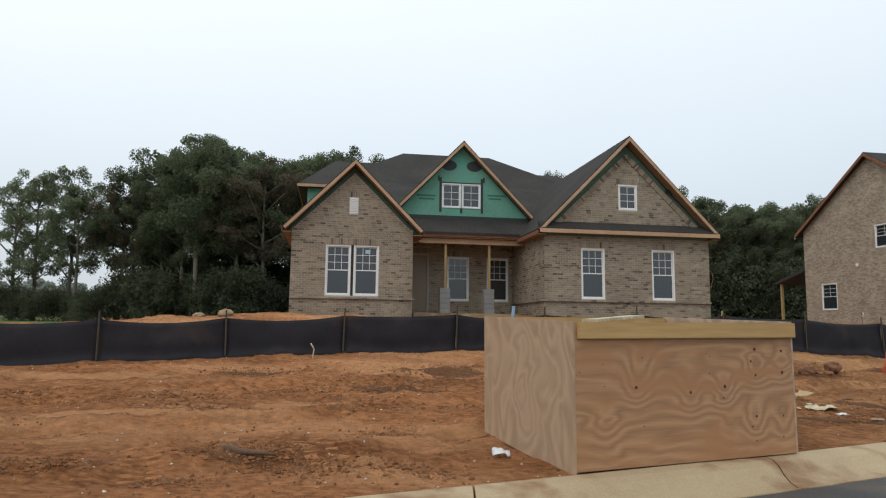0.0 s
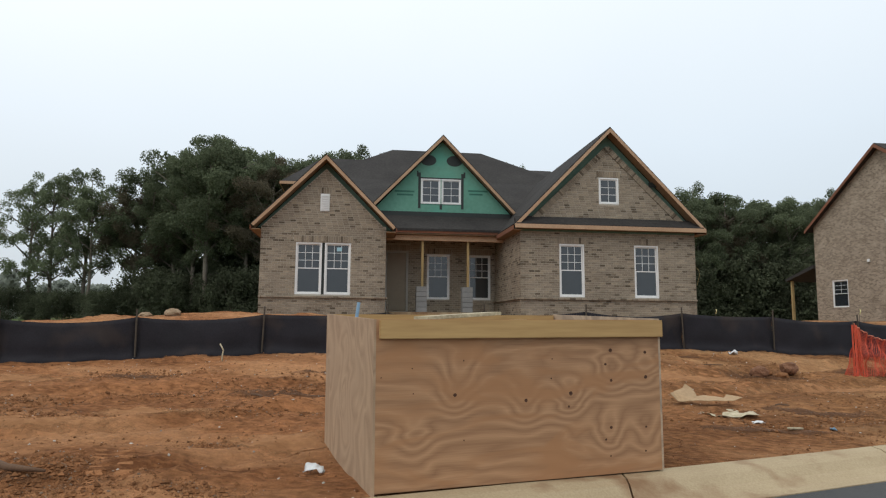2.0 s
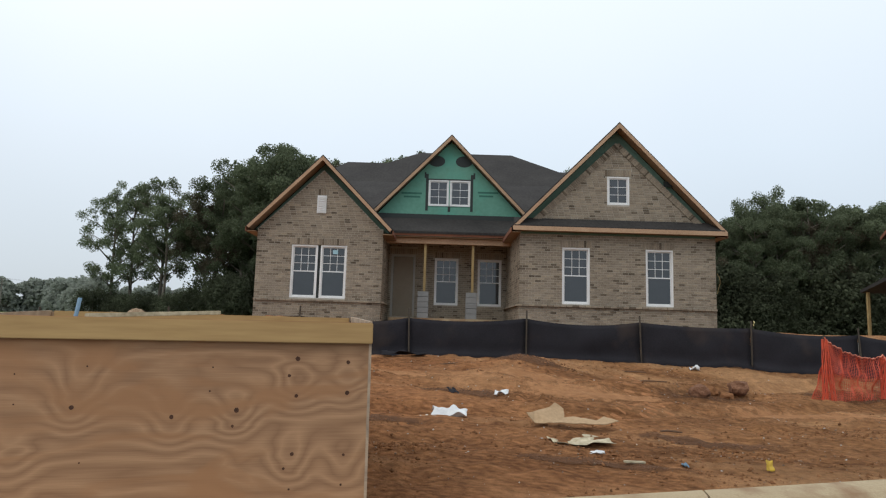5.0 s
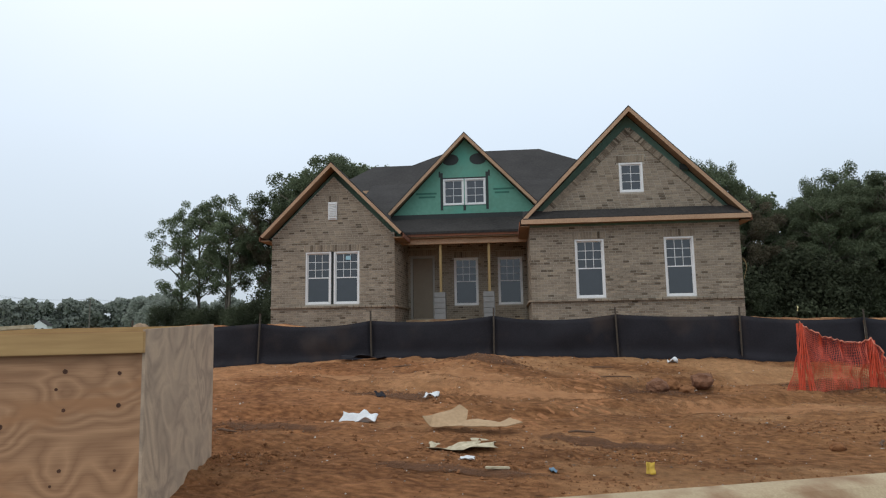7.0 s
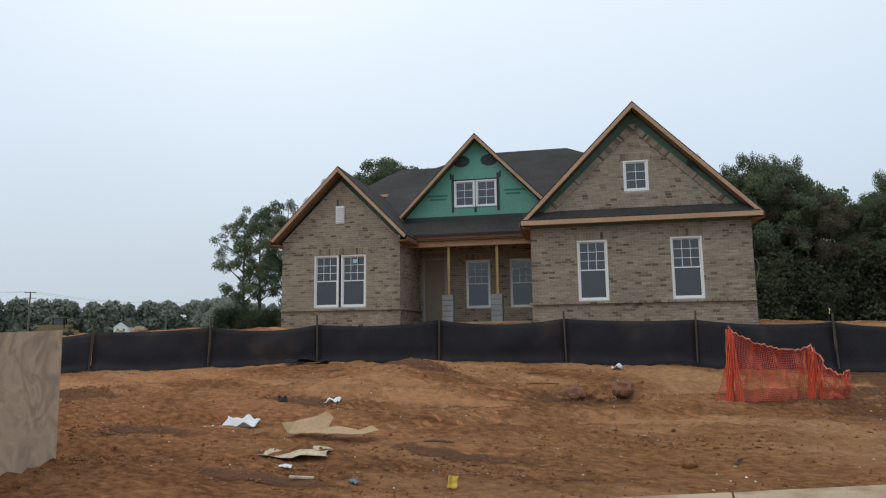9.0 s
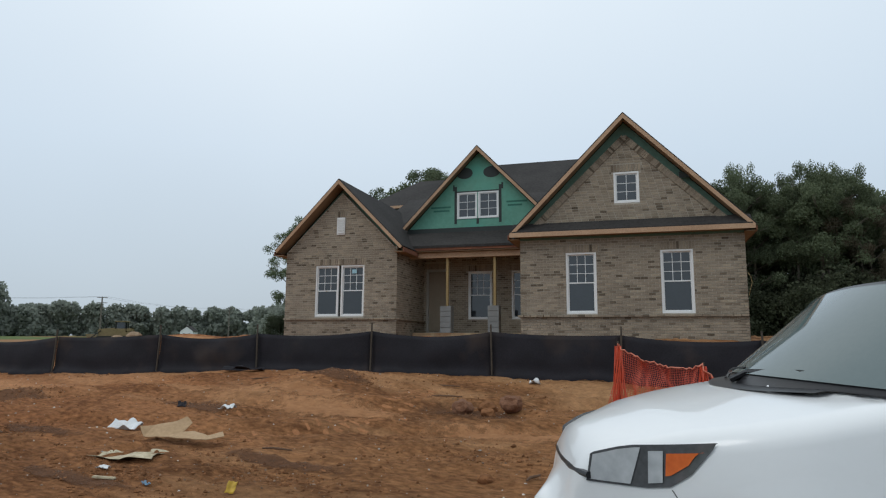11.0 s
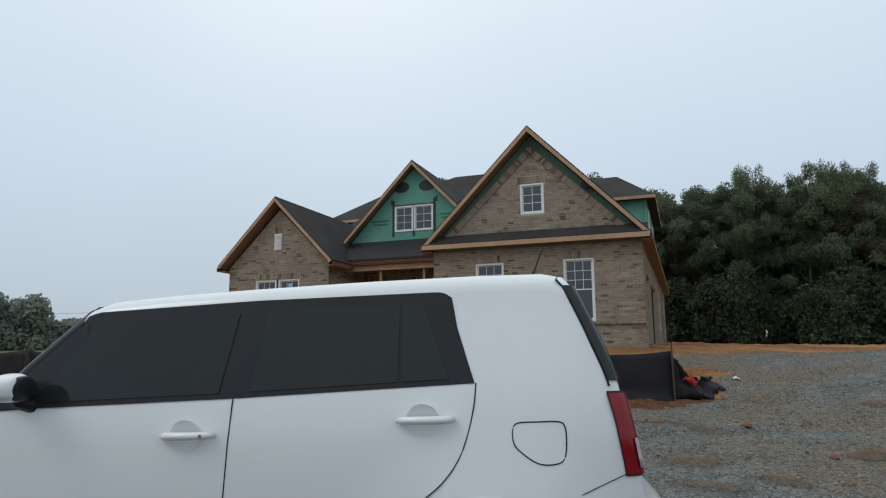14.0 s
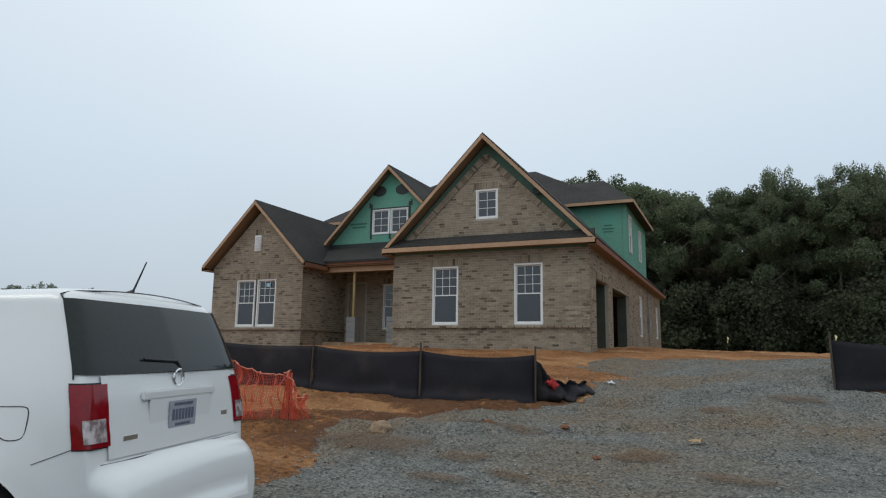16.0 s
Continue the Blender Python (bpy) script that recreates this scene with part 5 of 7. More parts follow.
# ---- silt fence ----
POSTS = [(-16.0, 8.6), (-13.9, 9.2), (-11.9, 9.7), (-9.9, 10.2), (-7.9, 10.75), (-5.85, 11.24), (-3.87, 11.85), (-1.85, 12.3), (0.26, 12.9), (2.12, 13.5), (4.16, 14.1), (6.26, 14.6), (8.30, 15.05), (10.38, 15.5), (12.2, 16.15)]
POSTS2 = [(16.25, 18.5), (18.3, 19.6), (20.2, 20.6), (22.1, 21.5)]


def silt_fence(posts, label):
    root = empty("silt_fence", pose(posts[0][0], posts[0][1], terrain(*posts[0], False)), label, "fence", group="silt fences")
    inv = root.matrix_basis.inverted()
    rnd = random.Random(len(posts))
    tops = []
    for i, (x, y) in enumerate(posts):
        a, b = posts[max(0, i - 1)], posts[min(len(posts) - 1, i + 1)]
        along = Vector((b[0] - a[0], b[1] - a[1], 0)).normalized()
        front = Vector((along.y, -along.x, 0)) * 0.055
        zg = terrain(x, y, False)
        h = 0.77 + 0.05 * rnd.random() + (0.30 if x > 15 else 0.05 if x > 7 else 0.0)
        lean = (rnd.uniform(-0.03, 0.03), rnd.uniform(-0.02, 0.03))
        part("stake", tube([inv @ (Vector((x, y, zg - 0.2)) + front * 1.6), inv @ (Vector((x + lean[0], y + lean[1], zg + h + 0.05)) + front)], 0.016, 5), M_POST, root)
        tops.append((x + lean[0] * 0.85, y + lean[1] * 0.85, zg + h - 0.07 - 0.05 * rnd.random()))
    for (x0, y0, z0), (x1, y1, z1), p0, p1 in zip(tops, tops[1:], posts, posts[1:]):
        n, k = 22, 9
        sag = 0.03 + 0.06 * rnd.random()
        d = Vector((x1 - x0, y1 - y0, 0)).normalized()
        nrm = Vector((d.y, -d.x, 0))
        verts, faces = [], []
        seed = rnd.random() * 50
        for i in range(n + 1):
            f = i / n
            top = Vector((x0 + (x1 - x0) * f, y0 + (y1 - y0) * f, z0 + (z1 - z0) * f - sag * 4 * f * (1 - f)))
            gx, gy = p0[0] + (p1[0] - p0[0]) * f, p0[1] + (p1[1] - p0[1]) * f
            bot = Vector((gx, gy, terrain(gx, gy) - 0.03))
            for j in range(k + 1):
                q = j / k
                bulge = 0.10 * 4 * f * (1 - f) * math.sin(q * 2.4) + 0.035 * noise.noise((f * 5 + seed, q * 1.6, 0)) * 4 * f * (1 - f) + 0.03 * noise.noise((f * 14 + seed, q * 2.0, 4))
                p = top.lerp(bot, q) + nrm * (0.022 + bulge * 0.8 + (0.12 * max(0, q - 0.85) / 0.15))
                verts.append(inv @ p)
        for i in range(n):
            for j in range(k):
                a = i * (k + 1) + j
                faces.append((a, a + 1, a + k + 2, a + k + 1))
        ob = raw("fabric_panel", verts, faces, M_FABRIC, root, smooth=True)
        sol = ob.modifiers.new("thickness", "SOLIDIFY")
        sol.thickness = 0.002
    return root


silt_fence(POSTS, "black silt fence fabric sagging between thin dark stakes")
silt_fence(POSTS2, "black silt fence fabric beside the gravel drive")


def crumpled(name, m, sx, sy, h, mat, label, category, seed, n=16, thick=0.003, folds=2.2):
    verts, faces = [], []
    for i in range(n + 1):
        for j in range(n + 1):
            a, b = i / n - 0.5, j / n - 0.5
            w = noise.noise((a * folds + seed, b * folds, 0)) + 0.5 * noise.noise((a * folds * 2.3, b * folds * 2.3 + seed, 3))
            edge = 1 + 0.25 * noise.noise((a * 3 + seed, b * 3, 7))
            verts.append((a * sx * edge, b * sy * edge, max(0.004, h * (0.35 + 0.9 * w))))
    for i in range(n):
        for j in range(n):
            k = i * (n + 1) + j
            faces.append((k, k + n + 1, k + n + 2, k + 1))
    ob = raw(name, verts, faces, mat, smooth=True)
    ob.modifiers.new("thickness", "SOLIDIFY").thickness = thick
    ob.matrix_basis = m
    return tagged(ob, label, category)


def ground_pose(x, y, dz=0.0, rx=0, ry=0, rz=0):
    return pose(x, y, terrain(x, y) + dz, rx, ry, rz)


def fallen_end(line, tops):
    """The loose end of a fence fabric, slumping from its last stake into a low trailing strip."""
    verts, faces, nf, ng = [], [], 30, 8
    for i in range(nf + 1):
        t = i / nf * (len(line) - 1)
        k = min(len(line) - 2, int(t))
        q = t - k
        x, y = (line[k][c] + (line[k + 1][c] - line[k][c]) * q for c in (0, 1))
        top = tops[k] + (tops[k + 1] - tops[k]) * q + 0.05 * noise.noise((t * 2.1, 5.0, 0))
        for j in range(ng + 1):
            g = j / ng
            sway = 0.16 * min(1, t) * noise.noise((t * 1.9, g * 2.2, 2.0)) + 0.05 * noise.noise((t * 5, g * 5, 8.0))
            px, py = x + sway + 0.16 * min(1, t) * (1 - g), y - sway - 0.10 * min(1, t) * (1 - g)
            verts.append((px, py, terrain(px, py) + 0.015 + max(0.02, top) * g))
    for i in range(nf):
        for j in range(ng):
            k = i * (ng + 1) + j
            faces.append((k, k + ng + 1, k + ng + 2, k + 1))
    ob = raw("loose_fabric", verts, faces, M_FABRIC, smooth=True)
    ob.modifiers.new("thickness", "SOLIDIFY").thickness = 0.004
    return tagged(ob, "crumpled end of black fence fabric slumped on the ground", "fabric")


fallen_end(((12.2, 16.16), (12.40, 16.30), (12.52, 16.70), (12.62, 17.3)), (0.66, 0.36, 0.22, 0.14))
crumpled("red_rag", ground_pose(12.44, 16.26, 0.27, 40, 30, 0), 0.20, 0.15, 0.14, M_RED2, "small red rag on the black fence fabric", "rag", 9.0, n=8)


# ---- orange safety net ----
def safety_net():
    A, B, C = (8.72, 12.78), (9.70, 13.15), (10.1, 13.1)
    root = empty("safety_net", ground_pose(*A), "torn orange plastic safety net sagging between stakes", "net")
    inv = root.matrix_basis.inverted()
    hs = {A: 0.95, B: 0.68, C: 0.34}
    for p in (A, B):
        zg = terrain(*p)
        part("stake", tube([inv @ Vector((p[0], p[1], zg - 0.1)), inv @ Vector((p[0], p[1], zg + hs[p] + 0.04))], 0.016, 5), M_POST, root)
    for P, Q, n in ((A, B, 64), (B, C, 28)):
        k = 30
        pts = []
        for i in range(n + 1):
            f = (i / n) ** (1.35 if P is A else 0.9)
            x, y = P[0] + (Q[0] - P[0]) * f, P[1] + (Q[1] - P[1]) * f
            h = hs[P] + (hs[Q] - hs[P]) * f - 0.14 * 4 * f * (1 - f)
            zg = terrain(x, y)
            row = []
            for j in range(k + 1):
                q = j / k
                off = 0.10 * noise.noise((f * 4, q * 3, 2)) + 0.054 * q * math.sin(f * 9) + 0.028 * math.sin(f * 46 + 3 * noise.noise((f * 3, q * 2, 5)))
                flare = 0.22 * q * q * max(0.0, 1 - f / 0.16) if P is A else 0.0
                row.append(Vector((x - flare + 0.05 * noise.noise((f * 7, q * 4, 9)), y - 0.02 + off, zg + h * (1 - q) + 0.01)))
            pts.append(row)
        bm = bmesh.new()
        w = 0.0025

        def strip(a, b):
            d = (b - a)
            s = d.cross(Vector((0, 1, 0))).normalized() * w
            o = Vector((0, 0.004, 0))
            vs = [bm.verts.new(inv @ v) for v in (a - s, b - s, b + s, a + s)]
            vs2 = [bm.verts.new(inv @ (v + o)) for v in (a - s, b - s, b + s, a + s)]
            bm.faces.new(vs), bm.faces.new(vs2[::-1])
            for q in range(4):
                bm.faces.new((vs[q], vs2[q], vs2[(q + 1) % 4], vs[(q + 1) % 4]))
        for i in range(n + 1):
            for j in range(k + 1):
                if i < n:
                    strip(pts[i][j], pts[i + 1][j])
                if j < k:
                    strip(pts[i][j], pts[i][j + 1])
        part("mesh_panel", bm, M_NET, root)
        rope = [inv @ (pts[i][0] + Vector((0, -0.012, 0.012 * math.sin(i * 1.7)))) for i in range(0, n + 1, 2)]
        part("top_rope", tube(rope, [0.005 + 0.007 * abs(math.sin(i * 2.3)) for i in range(len(rope))], 5), M_ROPE, root, "pale twisted top edge of the net")
        # gathered bunch of net round the stake
    for p in (A, B):
        zg = terrain(*p)
        bm = bmesh.new()
        for q in range(22):
            a = q * 0.9
            tube_into(bm, [inv @ Vector((p[0] + 0.035 * math.cos(a + z * 3), p[1] + 0.035 * math.sin(a + z * 3) - 0.01, zg + hs[p] * z)) + Vector((0.09 * (1 - z) * math.cos(q * 2.1), -0.06 * (1 - z), 0)) for z in (0.02, 0.35, 0.7, 0.98)], 0.006, 4)
        part("gathered_net", bm, M_NET, root)


safety_net()

# ---- rubbish on the lot ----
def torn_carton(m):
    """A flattened carton: panels bent along its creases, one flap standing up."""
    panels = (((0.0, 0.05, 0.115), (0.08, 0.0, 0.01), (0.28, 0.0, 0.015), (0.45, 0.16, 0.05), (0.30, 0.25, 0.15), (0.11, 0.15, 0.11)),
              ((0.30, 0.25, 0.15), (0.45, 0.16, 0.05), (0.48, 0.30, 0.14), (0.38, 0.32, 0.195)),
              ((0.28, 0.0, 0.015), (0.72, -0.02, 0.012), (0.79, 0.09, 0.035), (0.58, 0.18, 0.06), (0.45, 0.16, 0.05)),
              ((0.72, -0.02, 0.012), (0.84, -0.03, 0.01), (1.02, 0.02, 0.04), (0.90, 0.18, 0.06), (0.79, 0.09, 0.035)))
    bm = bmesh.new()
    for poly in panels:
        bm.faces.new([bm.verts.new(q) for q in poly])
    bmesh.ops.remove_doubles(bm, verts=bm.verts[:], dist=1e-4)
    bmesh.ops.triangulate(bm, faces=bm.faces[:])
    bmesh.ops.subdivide_edges(bm, edges=bm.edges[:], cuts=3, use_grid_fill=True)
    for v in bm.verts:
        v.co += Vector((0.012, 0.012, 0.010)) * noise.noise(v.co * 9)
    bmesh.ops.recalc_face_normals(bm, faces=bm.faces[:])
    ob = mesh_ob("cardboard_sheet", bm, M_CARD)
    ob.modifiers.new("thickness", "SOLIDIFY").thickness = 0.008
    ob.matrix_basis = m
    return tagged(ob, "torn brown carton flattened on the clay, one flap up", "cardboard")


torn_carton(ground_pose(4.34, 9.18, 0.02, 0, 0, 14))
crumpled("paper_sheet", ground_pose(4.86, 8.72, 0.02, 0, 0, 20), 0.66, 0.40, 0.05, M_PAPER, "crumpled dirty pale sheet on the clay", "paper", 2.0, n=22, folds=2.4)
crumpled("plastic_bag", ground_pose(3.42, 9.75, 0.0, 0, 0, 10), 0.40, 0.24, 0.12, M_BAG, "white plastic bag lying crumpled on the clay", "bag", 6.5, n=24, folds=1.7)
crumpled("fabric_scrap", ground_pose(2.10, 13.15, 0.02, 0, 0, 15), 0.75, 0.20, 0.07, M_FABRIC, "black strip of silt fabric lying on the clay", "scrap", 22.5, n=10)
crumpled("plastic_scrap", ground_pose(3.32, 10.7, 0.02, 20, 0, 40), 0.11, 0.14, 0.05, M_FABRIC, "dark crumpled scrap stuck in the clay", "scrap", 24.5, n=8)
lath = mesh_ob("wood_lath", box_bm(-0.10, 0.10, -0.02, 0.02, 0, 0.018, 0.004), M_PAPER)
lath.matrix_basis = ground_pose(5.31, 8.09, 0.01, 0, 3, 22)
tagged(lath, "short pale wood lath lying on the clay", "lath")


def survey_flag(x, y, top):
    """A thin wire stake with a strip of ribbon tied near its head."""
    z = terrain(x, y, False)
    root = empty("survey_flag", pose(x, y, z), "thin survey stake with a faded yellow ribbon", "flag", group="survey flags")
    part("wire", tube([(0, 0, -0.1), (0.01, 0, top - z)], 0.008, 5), M_POST, root)
    bm = bmesh.new()
    strip = [[bm.verts.new((0.012 + 0.05 * w + 0.02 * math.sin(k), -0.012 + 0.012 * math.cos(k * 1.7), top - z - 0.01 - 0.05 * k)) for w in (0.0, 0.7 + 0.3 * math.sin(k * 2.0))] for k in range(5)]
    for a, b in zip(strip, strip[1:]):
        bm.faces.new((a[0], a[1], b[1], b[0]))
    part("ribbon", bm, M_RIBBON, root, "faded yellow ribbon")


M_RIBBON = material("faded_yellow_ribbon", (0.72, 0.68, 0.35), 0.6, color2=(0.6, 0.55, 0.25))
survey_flag(12.73, 29.84, 2.2)
survey_flag(16.03, 24.97, 2.12)
crumpled("yellow_scrap", ground_pose(6.5, 8.35, 0.05, 60, 10, 20), 0.075, 0.10, 0.03, M_YEL, "small yellow plastic scrap stuck in the clay", "scrap", 1.5, n=6)
crumpled("blue_scrap", ground_pose(5.75, 8.15, 0.0), 0.06, 0.05, 0.04, M_BLUE, "small blue plastic scrap on the clay", "scrap", 3.5, n=6)
crumpled("white_scrap", ground_pose(5.0, 8.3, 0.0), 0.15, 0.06, 0.03, M_BAG, "small white scrap on the clay", "scrap", 5.5, n=6)
crumpled("white_scrap", ground_pose(7.13, 14.2, 0.0), 0.16, 0.12, 0.10, M_BAG, "small white scrap near the fence", "scrap", 8.5, n=6)
crumpled("plastic_scrap", ground_pose(3.95, 10.9, 0.0), 0.18, 0.14, 0.08, M_BAG, "white scrap of plastic on the clay", "scrap", 12.5, n=6)
crumpled("plastic_wrap", ground_pose(0.55, 6.05, 0.0), 0.16, 0.10, 0.10, M_BAG, "white plastic wrap beside the plywood bin", "scrap", 14.5, n=6)
crumpled("white_scrap", ground_pose(12.95, 17.6, 0.05), 0.12, 0.10, 0.07, M_BAG, "small white scrap on the gravel", "scrap", 18.5, n=6)
crumpled("dry_leaf", ground_pose(15.02, 14.45, 0.07), 0.15, 0.10, 0.05, M_CARD, "pale dry leaf curled on the gravel", "leaf", 20.5, n=6)



M_LUMP = material("dark_red_clay", (0.26, 0.122, 0.064), 0.95, color2=(0.12, 0.052, 0.027), scale=8.0, fine=50.0, bump=0.01)


def rock(x, y, r, label, mat, seed, flat=0.7, dz=0.0):
    bm = bmesh.new()
    bmesh.ops.create_icosphere(bm, subdivisions=3, radius=r)
    for v in bm.verts:
        v.co *= 1 + 0.28 * noise.noise(v.co * (1.6 / r) + Vector((seed, 0, 0))) + 0.12 * noise.noise(v.co * (4 / r) + Vector((0, seed, 0)))
        v.co.z *= flat
    ob = mesh_ob("rock" if mat is M_ROCK else "clay_lump", bm, mat)
    ob.matrix_basis = ground_pose(x, y, r * flat * 0.35 + dz, 0, 0, seed * 40)
    return tagged(ob, label, "rock" if mat is M_ROCK else "clay lump", group="lumps on the lot")


rock(6.78, 12.22, 0.14, "dark red clay lump on the lot", M_LUMP, 1, 0.75, 0.06)
rock(7.38, 12.45, 0.15, "dark red clay lump on the lot", M_LUMP, 2, 0.8, 0.07)
rock(7.15, 12.2, 0.10, "dark red clay lump on the lot", M_CLOD, 3)
rock(7.0, 12.55, 0.13, "dark red clay lump on the lot", M_CLOD, 4)
rock(8.2, 9.6, 0.07, "small brown clay lump by the kerb", M_CLOD, 5)
rock(11.36, 13.2, 0.15, "tan boulder beside the gravel", M_ROCK, 6, 0.7)
rock(-5.6, 17.0, 0.20, "pale boulder on the spoil mound", M_ROCK, 7, 0.6, 0.04)
rock(-6.3, 17.0, 0.16, "pale boulder on the spoil mound", M_ROCK, 8, 0.6)
rock(12.3, 14.4, 0.10, "brown clay lump in the gravel", M_CLOD, 9)
rock(13.34, 14.6, 0.06, "dark brown clay lump in the gravel", M_LUMP, 11, 0.6, 0.05)
rock(14.25, 13.3, 0.045, "dark brown clay lump in the gravel", M_LUMP, 12, 0.6, 0.05)
rock(0.0, 10.0, 0.07, "brown clay lump on the lot", M_CLOD, 10)
pipe = mesh_ob("blue_pipe", tube([(0, 0, -0.5), (0.02, 0.0, -0.1), (0.05, 0.01, 0.14)], 0.016, 8), M_BLUE, smooth=True)
pipe.matrix_basis = pose(0.70, 6.80, 1.50)
tagged(pipe, "light blue plastic pipe sticking out of the plywood bin", "pipe")
whip = mesh_ob("pale_cable", tube([(0, 0, -0.05), (-0.02, 0, 0.08), (0.0, 0.0, 0.2), (-0.06, 0, 0.3)], 0.012, 6), M_PAPER, smooth=True)
whip.matrix_basis = ground_pose(-2.2, 11.4)
tagged(whip, "short pale cable end standing out of the clay", "cable")
M_STICK = material("muddy_wood", (0.17, 0.095, 0.055), 0.9, color2=(0.08, 0.045, 0.026), fine=60.0)
root_log = mesh_ob("tree_root", tube([(-0.26, 0.03, 0.05), (-0.17, 0.0, 0.055), (-0.05, -0.03, 0.04), (0.1, -0.03, 0.035), (0.26, 0.0, 0.02)], [0.028, 0.036, 0.030, 0.022, 0.012], 8), M_STICK, smooth=True)
root_log.matrix_basis = ground_pose(-1.64, 5.70, -0.015, 0, 0, -8)
tagged(root_log, "muddy curved tree root half buried in the clay", "root")
stick_rnd = random.Random(9)
for x, y, L, rz in ((6.2, 12.9, 0.5, 10), (5.9, 13.5, 0.6, -15), (3.0, 12.6, 0.5, 35), (5.9, 9.6, 0.3, 30), (8.6, 9.7, 0.2, 70), (2.2, 9.0, 0.35, -20), (-0.8, 8.9, 0.3, -30)):
    st = mesh_ob("wood_offcut", tube([(-L / 2, 0.0, 0.006), (-L / 6, 0.012, 0.014), (L / 5, -0.008, 0.012), (L / 2, 0.01, 0.006)], [0.009, 0.013, 0.012, 0.007], 6), M_STICK)
    st.matrix_basis = ground_pose(x, y, 0.012, 0, stick_rnd.uniform(-6, 6), rz)
    tagged(st, "muddy brown wood offcut lying on the clay", "offcut", group="offcuts on the lot")


# ---- parked white car (local axes: x to its rear, y across it from the near side, z from the world's zero) ----
CAR = pose(11.951, 7.354, 0, 0, 0, 23.0)
CW = 0.88
TOP = [(-2.37, 0.75), (-2.30, 0.83), (-2.25, 0.90), (-2.225, 1.01), (-2.175, 1.082), (-2.09, 1.118), (-2.0, 1.145), (-1.85, 1.195), (-1.6, 1.245), (-1.38, 1.285), (-1.24, 1.31), (-1.10, 1.325), (-0.90, 1.54), (-0.68, 1.762), (-0.58, 1.80), (-0.3, 1.826),
       (0.1, 1.85), (0.6, 1.875), (1.1, 1.893), (1.40, 1.897), (1.49, 1.88), (1.535, 1.83), (1.61, 1.66), (1.69, 1.46), (1.735, 1.28), (1.765, 1.10), (1.776, 1.00), (1.79, 0.965), (1.85, 0.94), (1.90, 0.90), (1.93, 0.84), (1.945, 0.74), (1.946, 0.60)]
REAR = 20
ZB = 0.40


def car_top(u, c=0.0):
    """Height of the top at u; c runs from 0 at the shoulder to 1 on the centre line, where the windscreen's foot lies further forward."""
    if -1.5 < u < -0.55 and c > 0:
        b, t = -1.10 - 0.27 * c, -0.68 - 0.10 * c
        if u <= b:
            return lerp_table(u, TOP[:11]) if u < -1.24 else 1.31
        if u <= t:
            return 1.318 + (u - b) / (t - b) * 0.447
        return max(lerp_table(u, TOP), 1.765 + (u - t) * 0.2)
    return lerp_table(u, TOP)


def inset(u, z):
    h = z - 0.24
    v = lerp_table(h, [(0.2, 0.045), (0.45, 0.018), (0.75, 0.0), (0.95, 0.002), (1.10, 0.018), (1.20, 0.040), (1.60, 0.145), (1.7, 0.18)])
    for w in (1.16, -1.50):
        f = min(1.0, max(0.0, (0.70 - math.hypot(u - w, z - 0.56)) / 0.26))
        v -= 0.026 * f * f * (3 - 2 * f)
    if u < -1.45:
        v += 0.655 * ((-1.45 - u) / 0.9) ** 1.85
    if u > 1.35:
        v += 0.16 * ((u - 1.35) / 0.6) ** 2.0
    return v


def rear_u(z):
    for (a, za), (b, zb) in zip(TOP[REAR:], TOP[REAR + 1:]):
        if zb <= z <= za:
            return a + (za - z) / (za - zb) * (b - a)
    return 1.96


def car_section(u):
    zt = car_top(u)
    rr = min(0.085, (zt - ZB) * 0.3)
    zs = zt - rr
    pts = [(inset(u, ZB + (zs - ZB) * k / 14), ZB + (zs - ZB) * k / 14) for k in range(15)]
    v0 = inset(u, zs)
    for k in range(1, 6):
        a = k / 5 * math.pi / 2
        pts.append((v0 + 0.11 * (1 - math.cos(a)) + 0.0, zs + rr * math.sin(a)))
    v1 = v0 + 0.11
    for k in range(1, 17):
        f = k / 16
        c = 1 - (1 - f) ** 2
        pts.append((v1 + (CW - v1) * f, car_top(u, c) + (0.028 + 0.022 * min(1.0, max(0.0, (-1.30 - u) / 0.2))) * c))
    return pts


